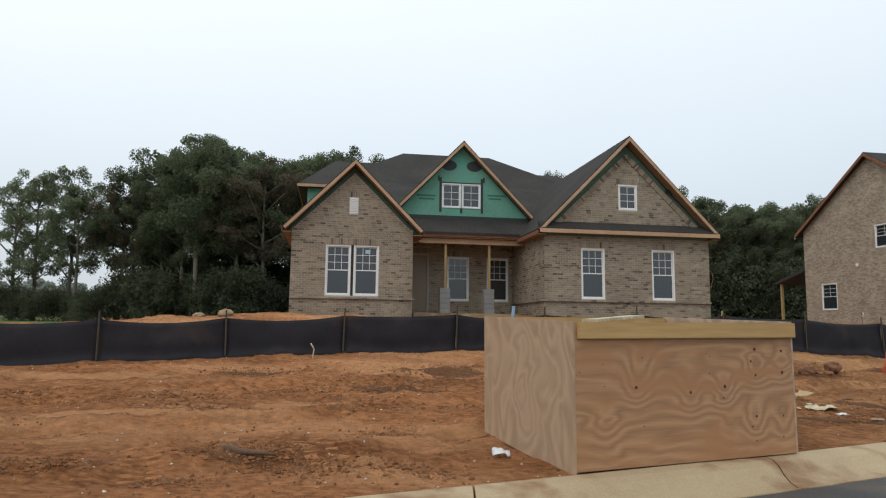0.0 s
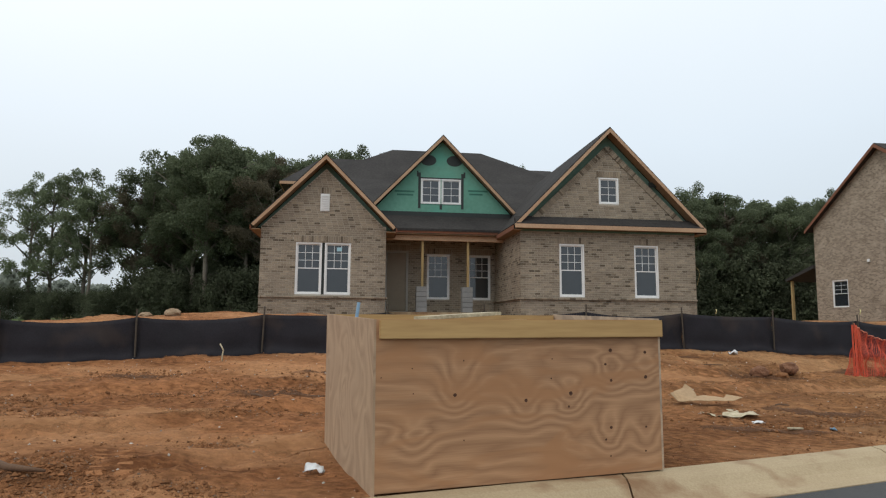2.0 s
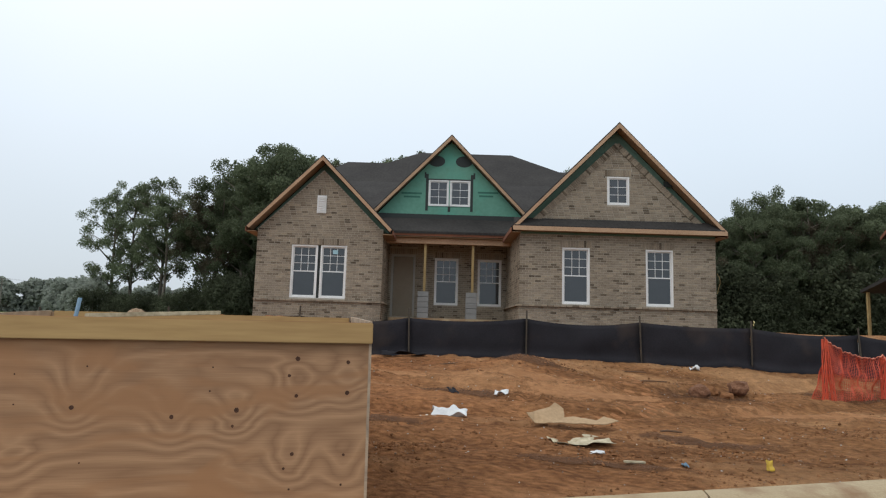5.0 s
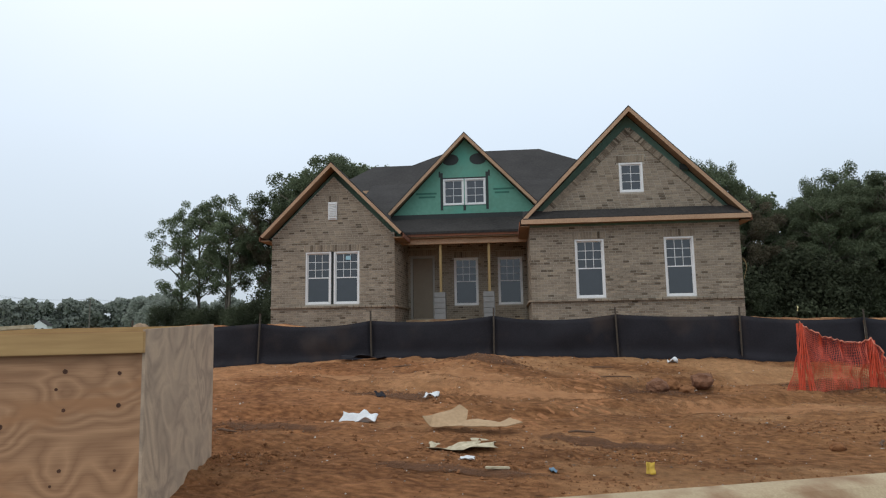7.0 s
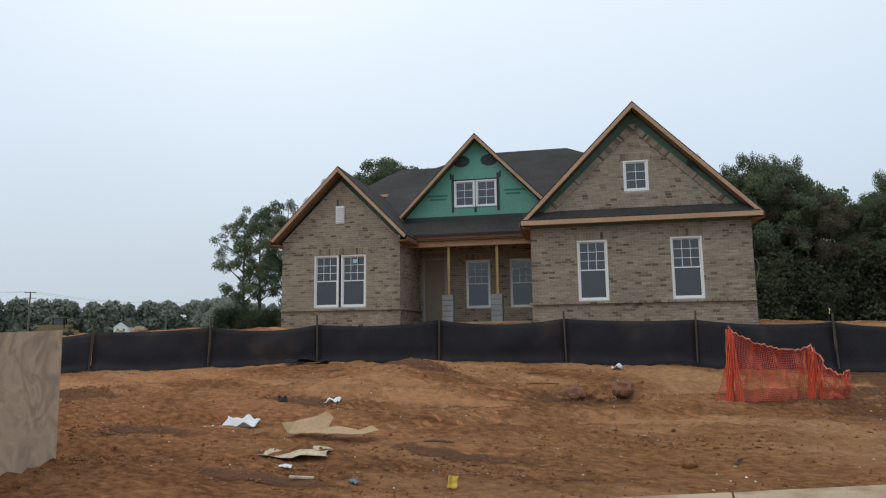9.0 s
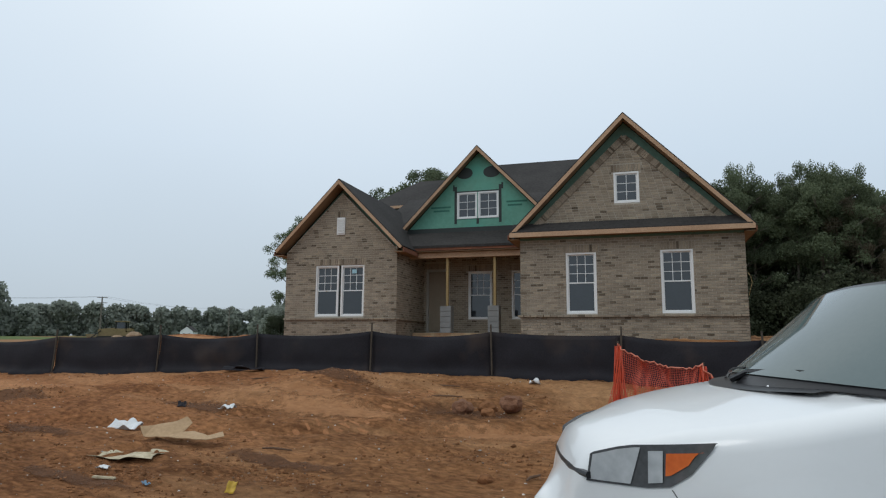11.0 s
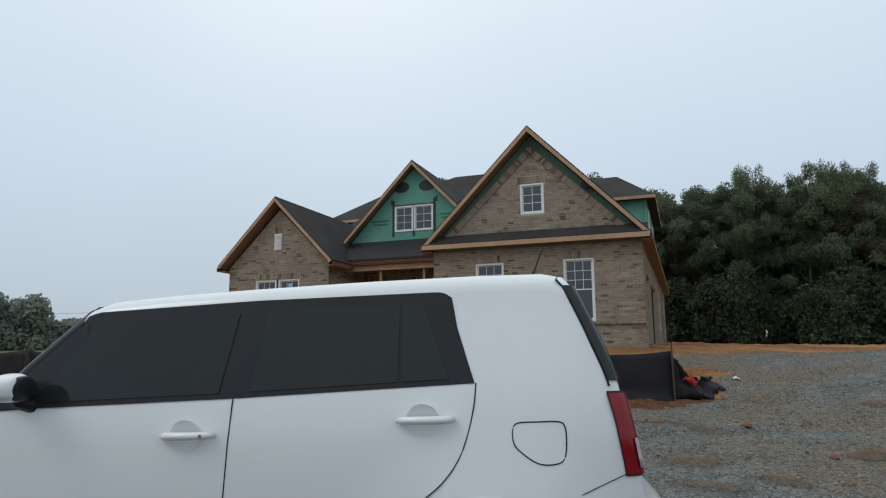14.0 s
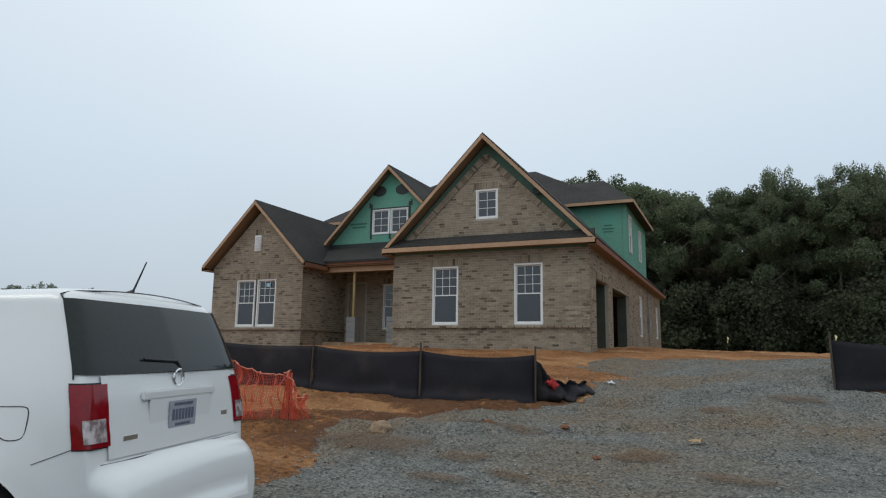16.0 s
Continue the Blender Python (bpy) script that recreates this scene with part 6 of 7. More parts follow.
def build_car():
    car = empty("car", CAR, "white boxy hatchback with black pillars parked at the kerb", "car")
    us = sorted(set([round(a + (b - a) * k / n, 4) for (a, _), (b, _) in zip(TOP, TOP[1:]) for n in [max(1, int((b - a) / 0.045))] for k in range(n + 1)] + [round(-1.46 + 0.022 * k, 4) for k in range(42)]))
    secs = []
    for u in us:
        h = car_section(u)
        secs.append([(u, v, z) for v, z in h] + [(u, 2 * CW - v, z) for v, z in h[-2::-1]])
    n = len(secs[0])
    wheels = (1.16, -1.50)
    verts = [p for s in secs for p in s]
    faces = []
    for i in range(len(us) - 1):
        for k in range(n - 1):
            f = (i * n + k, (i + 1) * n + k, (i + 1) * n + k + 1, i * n + k + 1)
            c = [sum(verts[q][a] for q in f) / 4 for a in range(3)]
            if any((c[0] - w) ** 2 + (c[2] - 0.56) ** 2 < 0.46 ** 2 for w in wheels) and (c[1] < 0.3 or c[1] > 1.46):
                continue
            if -1.05 < c[0] < -0.76 and 0.32 < c[1] < 1.44 and c[2] > 1.38:
                continue
            faces.append(f)
    faces.append(tuple(range(n))[::-1])
    faces.append(tuple((len(us) - 1) * n + k for k in range(n)))
    body = raw("body", verts, faces, M_PAINT, car, smooth=True, label="glossy white painted body")
    for q in body.data.polygons[-2:]:
        q.use_smooth = False

    def patch(name, fn, nu, nv, mat, parent=car, smooth=True, thick=0.0, label=""):
        vs = [fn(i / nu, j / nv) for i in range(nu + 1) for j in range(nv + 1)]
        fs = [(i * (nv + 1) + j, (i + 1) * (nv + 1) + j, (i + 1) * (nv + 1) + j + 1, i * (nv + 1) + j + 1) for i in range(nu) for j in range(nv)]
        ob = raw(name, vs, fs, mat, parent, smooth=smooth, label=label)
        if thick:
            ob.modifiers.new("thickness", "SOLIDIFY").thickness = thick
        return ob

    def belt(u):
        return lerp_table(u, [(-1.1, 1.315), (-0.83, 1.335), (0.07, 1.378), (1.1, 1.44)])

    def glass_top(u):
        return max(belt(u) + 0.004, min(lerp_table(u, [(-0.65, 1.725), (0.13, 1.770), (0.93, 1.795)]), car_top(u) - 0.06))

    def corner(u):
        f = min(1.0, max(0.0, (u - 0.95) / 0.08))
        return 0.075 * (1 - math.sqrt(1 - f * f))

    for far in (False, True):
        def side(u, z, off):
            v = inset(u, z) - off
            return (u, 2 * CW - v if far else v, z)

        def region(u0b, u0t, u1b, u1t, lo, hi, off):
            def fn(f, g):
                ub = u0b + (u1b - u0b) * f
                ut = u0t + (u1t - u0t) * f
                u = ub + (ut - ub) * g
                return side(u, lo(u) + (hi(u) - lo(u)) * g, off)
            return fn
        patch("window_surround", region(-1.09, -0.66, 1.11, 1.01, lambda u: belt(u) - 0.012, lambda u: glass_top(u) + 0.018 - corner(u), 0.003), 60, 8, M_BLACK, label="black window surround and pillars")
        patch("window", region(-0.86, -0.605, 0.02, 0.065, lambda u: belt(u) + 0.012, lambda u: glass_top(u) - 0.036, 0.007), 16, 6, M_CARGLASS, label="tinted side glass")
        patch("window", region(0.155, 0.195, 0.79, 0.785, lambda u: belt(u) + 0.012, lambda u: glass_top(u) - 0.030, 0.007), 12, 6, M_CARGLASS, label="tinted side glass")
        patch("window", region(0.805, 0.80, 1.005, 0.885, lambda u: belt(u) + 0.012, lambda u: glass_top(u) - 0.030, 0.007), 6, 6, M_CARGLASS, label="tinted quarter glass")

        def seam(pts, w=0.0028):
            bm = bmesh.new()
            for _ in range(2):
                pts = [pts[0]] + [(a[0] + (b[0] - a[0]) * f, a[1] + (b[1] - a[1]) * f) for a, b in zip(pts, pts[1:]) for f in (0.25, 0.75)] + [pts[-1]]
            tube_into(bm, [side(u, z, 0.0055 if min(math.hypot(u - w0, z - 0.56) for w0 in wheels) < 0.525 else 0.0005) for u, z in pts], w, 5)
            part("panel_gap", bm, M_BLACK, car)
        seam([(-1.06 - 0.03 * math.sin(k / 12 * 3.1), 1.315 - k * 0.06) for k in range(13)])
        seam([(0.085 - 0.035 * (k / 12) ** 1.2, 1.375 - k * 0.062) for k in range(13)])
        seam([(1.115, 1.43), (1.108, 1.34), (1.085, 1.235), (1.05, 1.135), (0.99, 1.05), (0.905, 0.98), (0.80, 0.905), (0.735, 0.82), (0.69, 0.70)])
        cap = [(1.35, 1.278), (1.45, 1.282), (1.47, 1.262), (1.472, 1.20), (1.465, 1.135), (1.43, 1.116), (1.36, 1.116), (1.30, 1.155), (1.262, 1.19), (1.258, 1.25), (1.275, 1.276), (1.35, 1.278)]
        if not far:
            seam(cap, 0.003)
        seam([(1.70 - 0.035 * k, 1.075 - 0.014 * k) for k in range(6)], 0.002)

        for uh, zh in ((-0.095, 1.217), (0.91, 1.285)):
            h = part("door_handle", tube([side(uh - 0.115, zh - 0.004, 0.008), side(uh - 0.09, zh - 0.002, 0.034), side(uh, zh, 0.040), side(uh + 0.09, zh + 0.002, 0.034), side(uh + 0.115, zh + 0.003, 0.008)], [0.012, 0.016, 0.017, 0.016, 0.012], 8), M_PAINT, car, smooth=True, label="white door handle")
            patch("handle_recess", lambda f, g, uh=uh, zh=zh: side(uh - 0.01 + 0.068 * g * math.cos(f * math.tau), zh + 0.064 * g * math.sin(f * math.tau), 0.003 + 0.030 * max(0.0, g * math.sin(f * math.tau))), 28, 6, M_PAINT)
            if uh < 0 and not far:
                bm = bmesh.new()
                tube_into(bm, [side(uh + 0.075, zh + 0.002, 0.045), side(uh + 0.075, zh + 0.002, 0.056)], 0.008, 8)
                part("key_lock", bm, M_CHROME, h)
        # door mirror
        bm = bmesh.new()
        bmesh.ops.create_uvsphere(bm, u_segments=20, v_segments=14, radius=1)
        sgn = -1 if not far else 1
        base = side(-0.74 if far else -0.86, 1.405, 0)
        for v in bm.verts:
            x, y, z = v.co
            x = math.copysign(abs(x) ** 0.7, x)
            z = math.copysign(abs(z) ** 0.55, z)
            y = math.copysign(abs(y) ** 0.7, y)
            v.co = (base[0] + x * 0.068 + 0.02 * y * sgn, base[1] + sgn * (0.125 + y * sgn * 0.096), base[2] + z * (0.060 - 0.008 * y * sgn) + 0.01)
        mir = part("door_mirror", bm, M_PAINT, car, smooth=True, label="white door mirror")
        bm = bmesh.new()
        tube_into(bm, [(base[0] + 0.03, base[1] + sgn * 0.0, base[2] - 0.075), (base[0] + 0.0, base[1] + sgn * 0.09, base[2] - 0.05)], [0.03, 0.022], 8)
        part("mirror_foot", bm, M_BLACK, mir)
        bm = bmesh.new()
        bmesh.ops.create_uvsphere(bm, u_segments=16, v_segments=10, radius=1)
        for v in bm.verts:
            v.co = (base[0] + 0.058 + v.co.x * 0.026, base[1] + sgn * 0.120 + v.co.y * 0.086, base[2] + 0.008 + v.co.z * 0.054)
        part("mirror_face", bm, M_BLACK, mir, smooth=True)
        # head lamp
        def hl_top(u):
            return min(lerp_table(u, [(-2.2, 1.105), (-1.79, 1.166)]), car_top(u) - 0.004)
        lo = lambda u: lerp_table(u, [(-2.20, 0.962), (-2.0, 0.978), (-1.93, 0.995), (-1.87, 1.045), (-1.79, 1.156)])
        up = lambda d: (lambda u: max(lo(u) + 0.003, hl_top(u) - d))
        dn = lambda d: (lambda u: lo(u) + d)
        head = patch("head_lamp", region(-2.195, -2.18, -1.80, -1.785, lo, hl_top, 0.007), 30, 6, M_BEZEL, label="headlamp with chrome and amber reflectors")
        patch("lens", region(-2.187, -2.172, -2.052, -2.018, dn(0.009), up(0.009), 0.013), 10, 5, M_LAMP, head, label="clear lens")
        patch("reflector", region(-1.998, -1.995, -1.955, -1.950, dn(0.018), up(0.022), 0.016), 5, 5, M_LAMP, head, label="bright silvered reflector")
        patch("turn_lens", region(-1.945, -1.94, -1.875, -1.825, dn(0.04), up(0.032), 0.013), 8, 5, M_AMBER, head, label="amber turn lens")
        seam([(-1.925, 0.985), (-1.90, 0.94), (-1.875, 0.88), (-1.87, 0.80)], 0.002)
        # tail lamp, wrapping the rear corner
        def tail(z0, z1, w0, w1, off):
            def fn(f, g):
                z = z0 + (z1 - z0) * g
                ur = rear_u(z)
                path = [(-0.075, -0.004), (-0.035, 0.004), (-0.008, 0.022), (0.002, 0.05), (0.004, 0.11), (0.004, 0.17)]
                t = (w0 + (w1 - w0) * f) * 5
                i = min(4, int(t))
                q = t - i
                du = path[i][0] + (path[i + 1][0] - path[i][0]) * q
                dv = path[i][1] + (path[i + 1][1] - path[i][1]) * q
                v = inset(ur - 0.05, z) + dv - off * (1 - f)
                return (ur + du + off * 1.2, 2 * CW - v if far else v, z)
            return fn
        patch("lamp_seal", tail(1.068, 1.396, 0.0, 1.0, 0.006), 12, 8, M_BLACK, label="black lamp seal")
        tl = patch("tail_lamp", tail(1.075, 1.388, 0.0, 1.0, 0.010), 12, 8, M_RED, label="red tail lamp with clear lower lens")
        patch("reversing_lens", tail(1.10, 1.215, 0.30, 0.90, 0.014), 6, 4, M_REVERSE, tl, label="clear reversing lens")
        # fender surface round the wheel openings
        for w in wheels:
            patch("fender", lambda f, g, w=w: side(w + (0.43 + 0.09 * g) * math.cos(-0.30 + (math.pi + 0.60) * f), max(ZB, 0.56 + (0.43 + 0.09 * g) * math.sin(-0.30 + (math.pi + 0.60) * f)), 0.002 + 0.006 * (1 - g) ** 2), 48, 5, M_PAINT, label="white fender edge")
        # black front pillar: its side, and the shoulder beside the windscreen
        patch("front_pillar", lambda f, g: side(-1.105 + 0.46 * f, belt(-1.105 + 0.46 * f) - 0.012 + (max(belt(-1.105 + 0.46 * f), car_top(-1.105 + 0.46 * f) - 0.078) + 0.012 - belt(-1.105 + 0.46 * f)) * g, 0.0045), 14, 6, M_BLACK, label="black front pillar")

        def pillar(f, g):
            u = -1.10 + 0.425 * f
            zt = car_top(u)
            a = (math.pi / 2 + 0.12) * g - 0.06
            v = inset(u, zt - 0.085) + 0.11 * (1 - math.cos(a)) - 0.004 * math.cos(a)
            z = max(zt - 0.085 + 0.085 * math.sin(a) + 0.003, belt(u) + 0.004)
            return (u - 0.004, 2 * CW - v if far else v, z)
        patch("pillar_shoulder", pillar, 14, 10, M_BLACK, label="black front pillar")
        # wheels
        for w in wheels:
            vy = 0.03 if not far else 2 * CW - 0.03
            sg = 1 if not far else -1
            bm = bmesh.new()
            rings = []
            prof = [(0.21, 0.02), (0.29, 0.0), (0.315, 0.03), (0.318, 0.10), (0.315, 0.17), (0.29, 0.20), (0.21, 0.18)]
            for r, d in prof:
                rings.append([bm.verts.new((w + r * math.cos(a * math.tau / 36), vy + sg * (0.03 + d), 0.555 + r * math.sin(a * math.tau / 36))) for a in range(36)])
            for r0, r1 in zip(rings, rings[1:]):
                for a in range(36):
                    bm.faces.new((r0[a], r0[(a + 1) % 36], r1[(a + 1) % 36], r1[a]))
            bmesh.ops.recalc_face_normals(bm, faces=bm.faces[:])
            wh = part("wheel", bm, M_RUBBER, car, smooth=True, label="black tyre on an alloy wheel")
            bm = bmesh.new()
            for s in range(7):
                a = s * math.tau / 7
                tube_into(bm, [(w + 0.04 * math.cos(a), vy + sg * 0.05, 0.555 + 0.04 * math.sin(a)), (w + 0.21 * math.cos(a), vy + sg * 0.055, 0.555 + 0.21 * math.sin(a))], 0.022, 6)
            tube_into(bm, [(w, vy + sg * 0.045, 0.555), (w, vy + sg * 0.10, 0.555)], 0.06, 12)
            part("rim", bm, M_STEEL, wh)
            bm = bmesh.new()
            for a0 in range(20):
                a = math.pi * (a0 / 19) * 1.16 - 0.25
                a1 = math.pi * ((a0 + 1) / 19) * 1.16 - 0.25
                if a0 < 19:
                    q = [bm.verts.new((w + 0.43 * math.cos(t), vy + sg * d, 0.56 + 0.43 * math.sin(t))) for t, d in ((a, -0.01), (a1, -0.01), (a1, 0.30), (a, 0.30))]
                    bm.faces.new(q)
            part("wheel_well", bm, M_WELL, car)
            bm = bmesh.new()
            pts = []
            for a0 in range(33):
                a = -0.22 + (math.pi + 0.44) * a0 / 32
                uu, zz = w + 0.435 * math.cos(a), 0.56 + 0.435 * math.sin(a)
                pts.append(side(uu, zz, 0.002))
            tube_into(bm, pts, 0.007, 7)
            part("arch_lip", bm, M_PAINT, car, smooth=True)

    def across(g0, g1, v_edge, mat, name, off, label):
        """A sheet over the windscreen: g0, g1 are fractions of its slope."""
        def fn(f, g):
            s = g0 + (g1 - g0) * f
            u0 = -1.10 + 0.42 * s
            v1 = inset(u0, car_top(u0) - 0.085) + 0.11
            e = v1 + v_edge - 0.09
            v = e + (2 * CW - 2 * e) * g
            q = (min(v, 2 * CW - v) - v1) / (CW - v1)
            c = 1 - (1 - max(0.0, q)) ** 2
            b, t = -1.10 - 0.27 * c, -0.68 - 0.10 * c
            u = b + (t - b) * s
            z = car_top(u, c) if c > 0 else car_top(u) - 0.085 * (1 - math.sqrt(max(0, 1 - min(1, -q * 6.2) ** 2)))
            return (u - off * 0.7, v, z + 0.028 * c + off)
        return patch(name, fn, 28, 48, mat, label=label)
    across(-0.05, 1.0, 0.09, M_BLACK, "windscreen_surround", 0.012, "black windscreen surround")
    across(0.03, 0.95, 0.125, M_SHIELD, "windscreen", 0.018, "clear windscreen reflecting the sky")
    across(-0.18, -0.03, 0.30, M_BLACK, "cowl", 0.019, "black cowl below the windscreen")
    for arm in (((-1.39, 1.0, 1.345), (-1.355, 0.9, 1.385), (-1.27, 0.55, 1.392), (-1.20, 0.35, 1.372)), ((-1.22, 1.5, 1.34), (-1.24, 1.42, 1.365), (-1.285, 1.25, 1.378), (-1.335, 0.97, 1.395))):
        wip = part("wiper", tube(arm[:3], [0.016, 0.013, 0.009], 6), M_BLACK, car, "black windscreen wiper")
        part("wiper_blade", tube([(q[0], q[1], q[2] + 0.008) for q in arm[1:]], [0.006, 0.009, 0.005], 5), M_RUBBER, wip)

    def rear(z0, z1, e0, e1, off):
        def fn(f, g):
            z = z0 + (z1 - z0) * g
            e = e0 + (e1 - e0) * g
            v = e + (2 * CW - 2 * e) * f
            bow = 0.022 * (1 - ((v - CW) / CW) ** 2)
            return (rear_u(z) + off + bow * 0.6, v, z + 0.0)
        return fn
    def rear_glass(f, g):
        z = 1.438 + 0.398 * g
        ur = rear_u(z)
        h = min(f, 1 - f) * 2
        path = [(0.0, -0.052, -0.002), (0.04, -0.022, 0.008), (0.08, -0.004, 0.03), (0.13, 0.006, 0.07), (0.25, 0.012, 0.17), (1.0, 0.034, None)]
        for (a, u0, v0), (b, u1, v1) in zip(path, path[1:]):
            if h <= b:
                q = (h - a) / (b - a)
                i0 = inset(ur - 0.05, z)
                v1 = CW - i0 if v1 is None else v1
                v = i0 + v0 + (v1 - v0) * q
                return (ur + u0 + (u1 - u0) * q + 0.008, v - 0.004 * (1 - h) if f < 0.5 else 2 * CW - v + 0.004 * (1 - h), z)
        return (ur, CW, z)
    patch("rear_window", rear_glass, 50, 10, M_CARGLASS, label="dark tinted rear window wrapping the corners")
    patch("tailgate", rear(1.005, 1.43, 0.22, 0.20, 0.006), 20, 8, M_PAINT, label="white tailgate")
    plate_u = rear_u(1.2)
    part("garnish", box_bm(0, 0.035, 0.50, 1.26, 1.285, 1.335, 0.008, Matrix.Translation((rear_u(1.30) + 0.012, 0, 0))), M_PAINT, car, "white garnish bar above the plate")
    part("plate_recess", box_bm(0, 0.012, 0.56, 1.20, 1.09, 1.285, 0.004, Matrix.Translation((plate_u + 0.014, 0, 0))), M_PAINT, car)
    plate = part("number_plate", box_bm(0, 0.006, 0.735, 1.025, 1.105, 1.265, 0.002, Matrix.Translation((plate_u + 0.030, 0, 0))), M_PLATE, car, "pale number plate with blue bars")
    for k in range(7):
        part("plate_bar", box_bm(0, 0.002, 0.765 + k * 0.034, 0.788 + k * 0.034, 1.15, 1.215, 0, Matrix.Translation((plate_u + 0.0365, 0, 0))), M_PLATEINK, plate)
    part("plate_bar", box_bm(0, 0.002, 0.78, 0.98, 1.235, 1.252, 0, Matrix.Translation((plate_u + 0.0365, 0, 0))), M_PLATEINK, plate)
    part("plate_bar", box_bm(0, 0.002, 0.80, 0.96, 1.117, 1.132, 0, Matrix.Translation((plate_u + 0.0365, 0, 0))), M_PLATEINK, plate)
    bm = bmesh.new()
    ub = rear_u(1.40) + 0.03
    tube_into(bm, [(ub + 0.004 * 0, CW + 0.05 * math.cos(a * math.tau / 20), 1.40 + 0.05 * math.sin(a * math.tau / 20)) for a in range(21)], 0.008, 6)
    part("badge", bm, M_CHROME, car, "round chrome badge")
    part("badge", box_bm(0, 0.006, 0.33, 0.45, 1.085, 1.11, 0, Matrix.Translation((rear_u(1.1) + 0.012, 0, 0))), M_CHROME, car, "small chrome badge")
    part("badge", box_bm(0, 0.006, 1.36, 1.44, 1.13, 1.16, 0, Matrix.Translation((rear_u(1.15) + 0.012, 0, 0))), M_CHROME, car, "small chrome badge")
    part("rear_wiper", tube([(rear_u(1.47) + 0.03, 0.90, 1.455), (rear_u(1.50) + 0.045, 0.86, 1.50), (rear_u(1.505) + 0.04, 0.55, 1.515)], [0.022, 0.013, 0.006], 6), M_BLACK, car)
    part("roof_aerial", tube([(1.36, CW, 1.92), (1.44, CW + 0.01, 2.13)], [0.007, 0.004], 6), M_BLACK, car)
    part("aerial_base", tube([(1.33, CW, 1.915), (1.37, CW, 1.94)], [0.025, 0.012], 8), M_BLACK, car)
    # gap round the tailgate: across the roof and down both edges of the glass
    def gate(far):
        pts = []
        for k in range(15):
            z = 1.86 - 0.445 * k / 14
            v = inset(rear_u(z) - 0.05, z) - 0.001
            pts.append((rear_u(z) - 0.048, 2 * CW - v if far else v, z))
        return pts
    for far in (False, True):
        part("panel_gap", tube(gate(far), 0.005, 5), M_BLACK, car)
    roof_line = [(1.485 + 0.02 * q, 0.26 + 1.24 * k / 12, car_top(1.485) + 0.030 * q + 0.002) for k in range(13) for q in [1 - ((k - 6) / 6) ** 2]]
    g0, g1 = gate(False)[0], gate(True)[0]
    part("panel_gap", tube([g0, (1.465, 0.20, car_top(1.465) - 0.012)] + roof_line + [(1.465, 1.56, car_top(1.465) - 0.012), g1], 0.004, 5), M_BLACK, car)
    part("bumper_gap", tube([(1.775, 0.17, 0.985), (1.786, 0.5, 0.982), (1.796, CW, 0.98), (1.786, 1.26, 0.982), (1.775, 1.59, 0.985)], 0.007, 5), M_BLACK, car)
    part("grille", box_bm(-2.235, -2.18, 0.66, 1.10, 0.915, 0.95, 0.006), M_BLACK, car, "black grille slot")
    mouth = [(-2.186, 0.43, 0.988), (-2.212, 0.53, 0.985), (-2.228, 0.67, 0.983), (-2.234, CW, 0.982)]
    part("mouth_slot", tube(mouth + [(a, 2 * CW - b, c) for a, b, c in mouth[-2::-1]], 0.015, 8), M_BLACK, car, "black slot between bonnet and bumper")
    part("lower_grille", box_bm(-2.378, -2.33, 0.72, 1.04, 0.58, 0.70, 0.006), M_BLACK, car)
    part("floor_pan", box_bm(-2.2, 1.85, 0.12, 1.64, 0.42, 0.47), M_BLACK, car)


build_car()

# ---- neighbouring house ----
NB = pose(26.2, 46.9, 0, 0, 0, 9.3)
nb = empty("neighbour_house", NB, "two-storey grey-brown brick house with a gabled side and rear porch", "house")
NB_POLY = [(-12.4, 1.2), (0, 1.2), (0, 8.45), (-6.2, 12.55), (-12.4, 8.45)]
NB_HOLES = [(-2.95, -1.55, 2.75, 4.55), (-7.75, -6.35, 6.55, 8.0), (-11.2, -9.9, 2.75, 4.55)]
nb_m = Matrix.Rotation(radians(90), 4, "Z") @ Matrix.Diagonal((1, -1, 1, 1))
wall_panel("side_wall", NB_POLY, NB_HOLES, nb_m, 0.25, M_FARBRICK, nb, "grey-brown brick gable wall")
part("body", box_bm(0.26, 10.0, -12.4, 0.0, 1.2, 8.45), M_FARBRICK, nb)
for h in NB_HOLES:
    window(nb_m, *h, 2, 3, nb, sunk=0.03)
for s0, s1 in (((-6.2, 12.75), (0.45, 8.25)), ((-6.2, 12.75), (-12.85, 8.25))):
    dz = -0.16
    part("roof", prism([s0, s1, (s1[0], s1[1] + dz), (s0[0], s0[1] + dz)], "x", -0.35, 10.4), M_ROOF, nb)
    part("rake_board", prism([(s0[0], s0[1] - 0.05), (s1[0], s1[1] - 0.05), (s1[0], s1[1] - 0.27), (s0[0], s0[1] - 0.27)], "x", -0.40, -0.36), M_RUST, nb)
part("porch_roof", prism([(0.0, 5.75), (3.0, 4.95), (3.0, 4.75), (0.0, 5.5)], "x", -0.2, 6.0), M_ROOF, nb, "shingled rear porch roof")
for x in (0.1, 5.6):
    part("porch_post", box_bm(x - 0.08, x + 0.08, 2.6, 2.76, 1.4, 4.8), M_STUD, nb)
part("porch_deck", box_bm(-0.1, 6.0, 0.02, 3.0, 1.3, 1.75), M_CMU, nb)
part("wall_lamp", box_bm(-0.09, 0.0, -4.95, -4.75, 5.5, 5.7, 0.02), M_WHITE, nb, "small white vent hood")


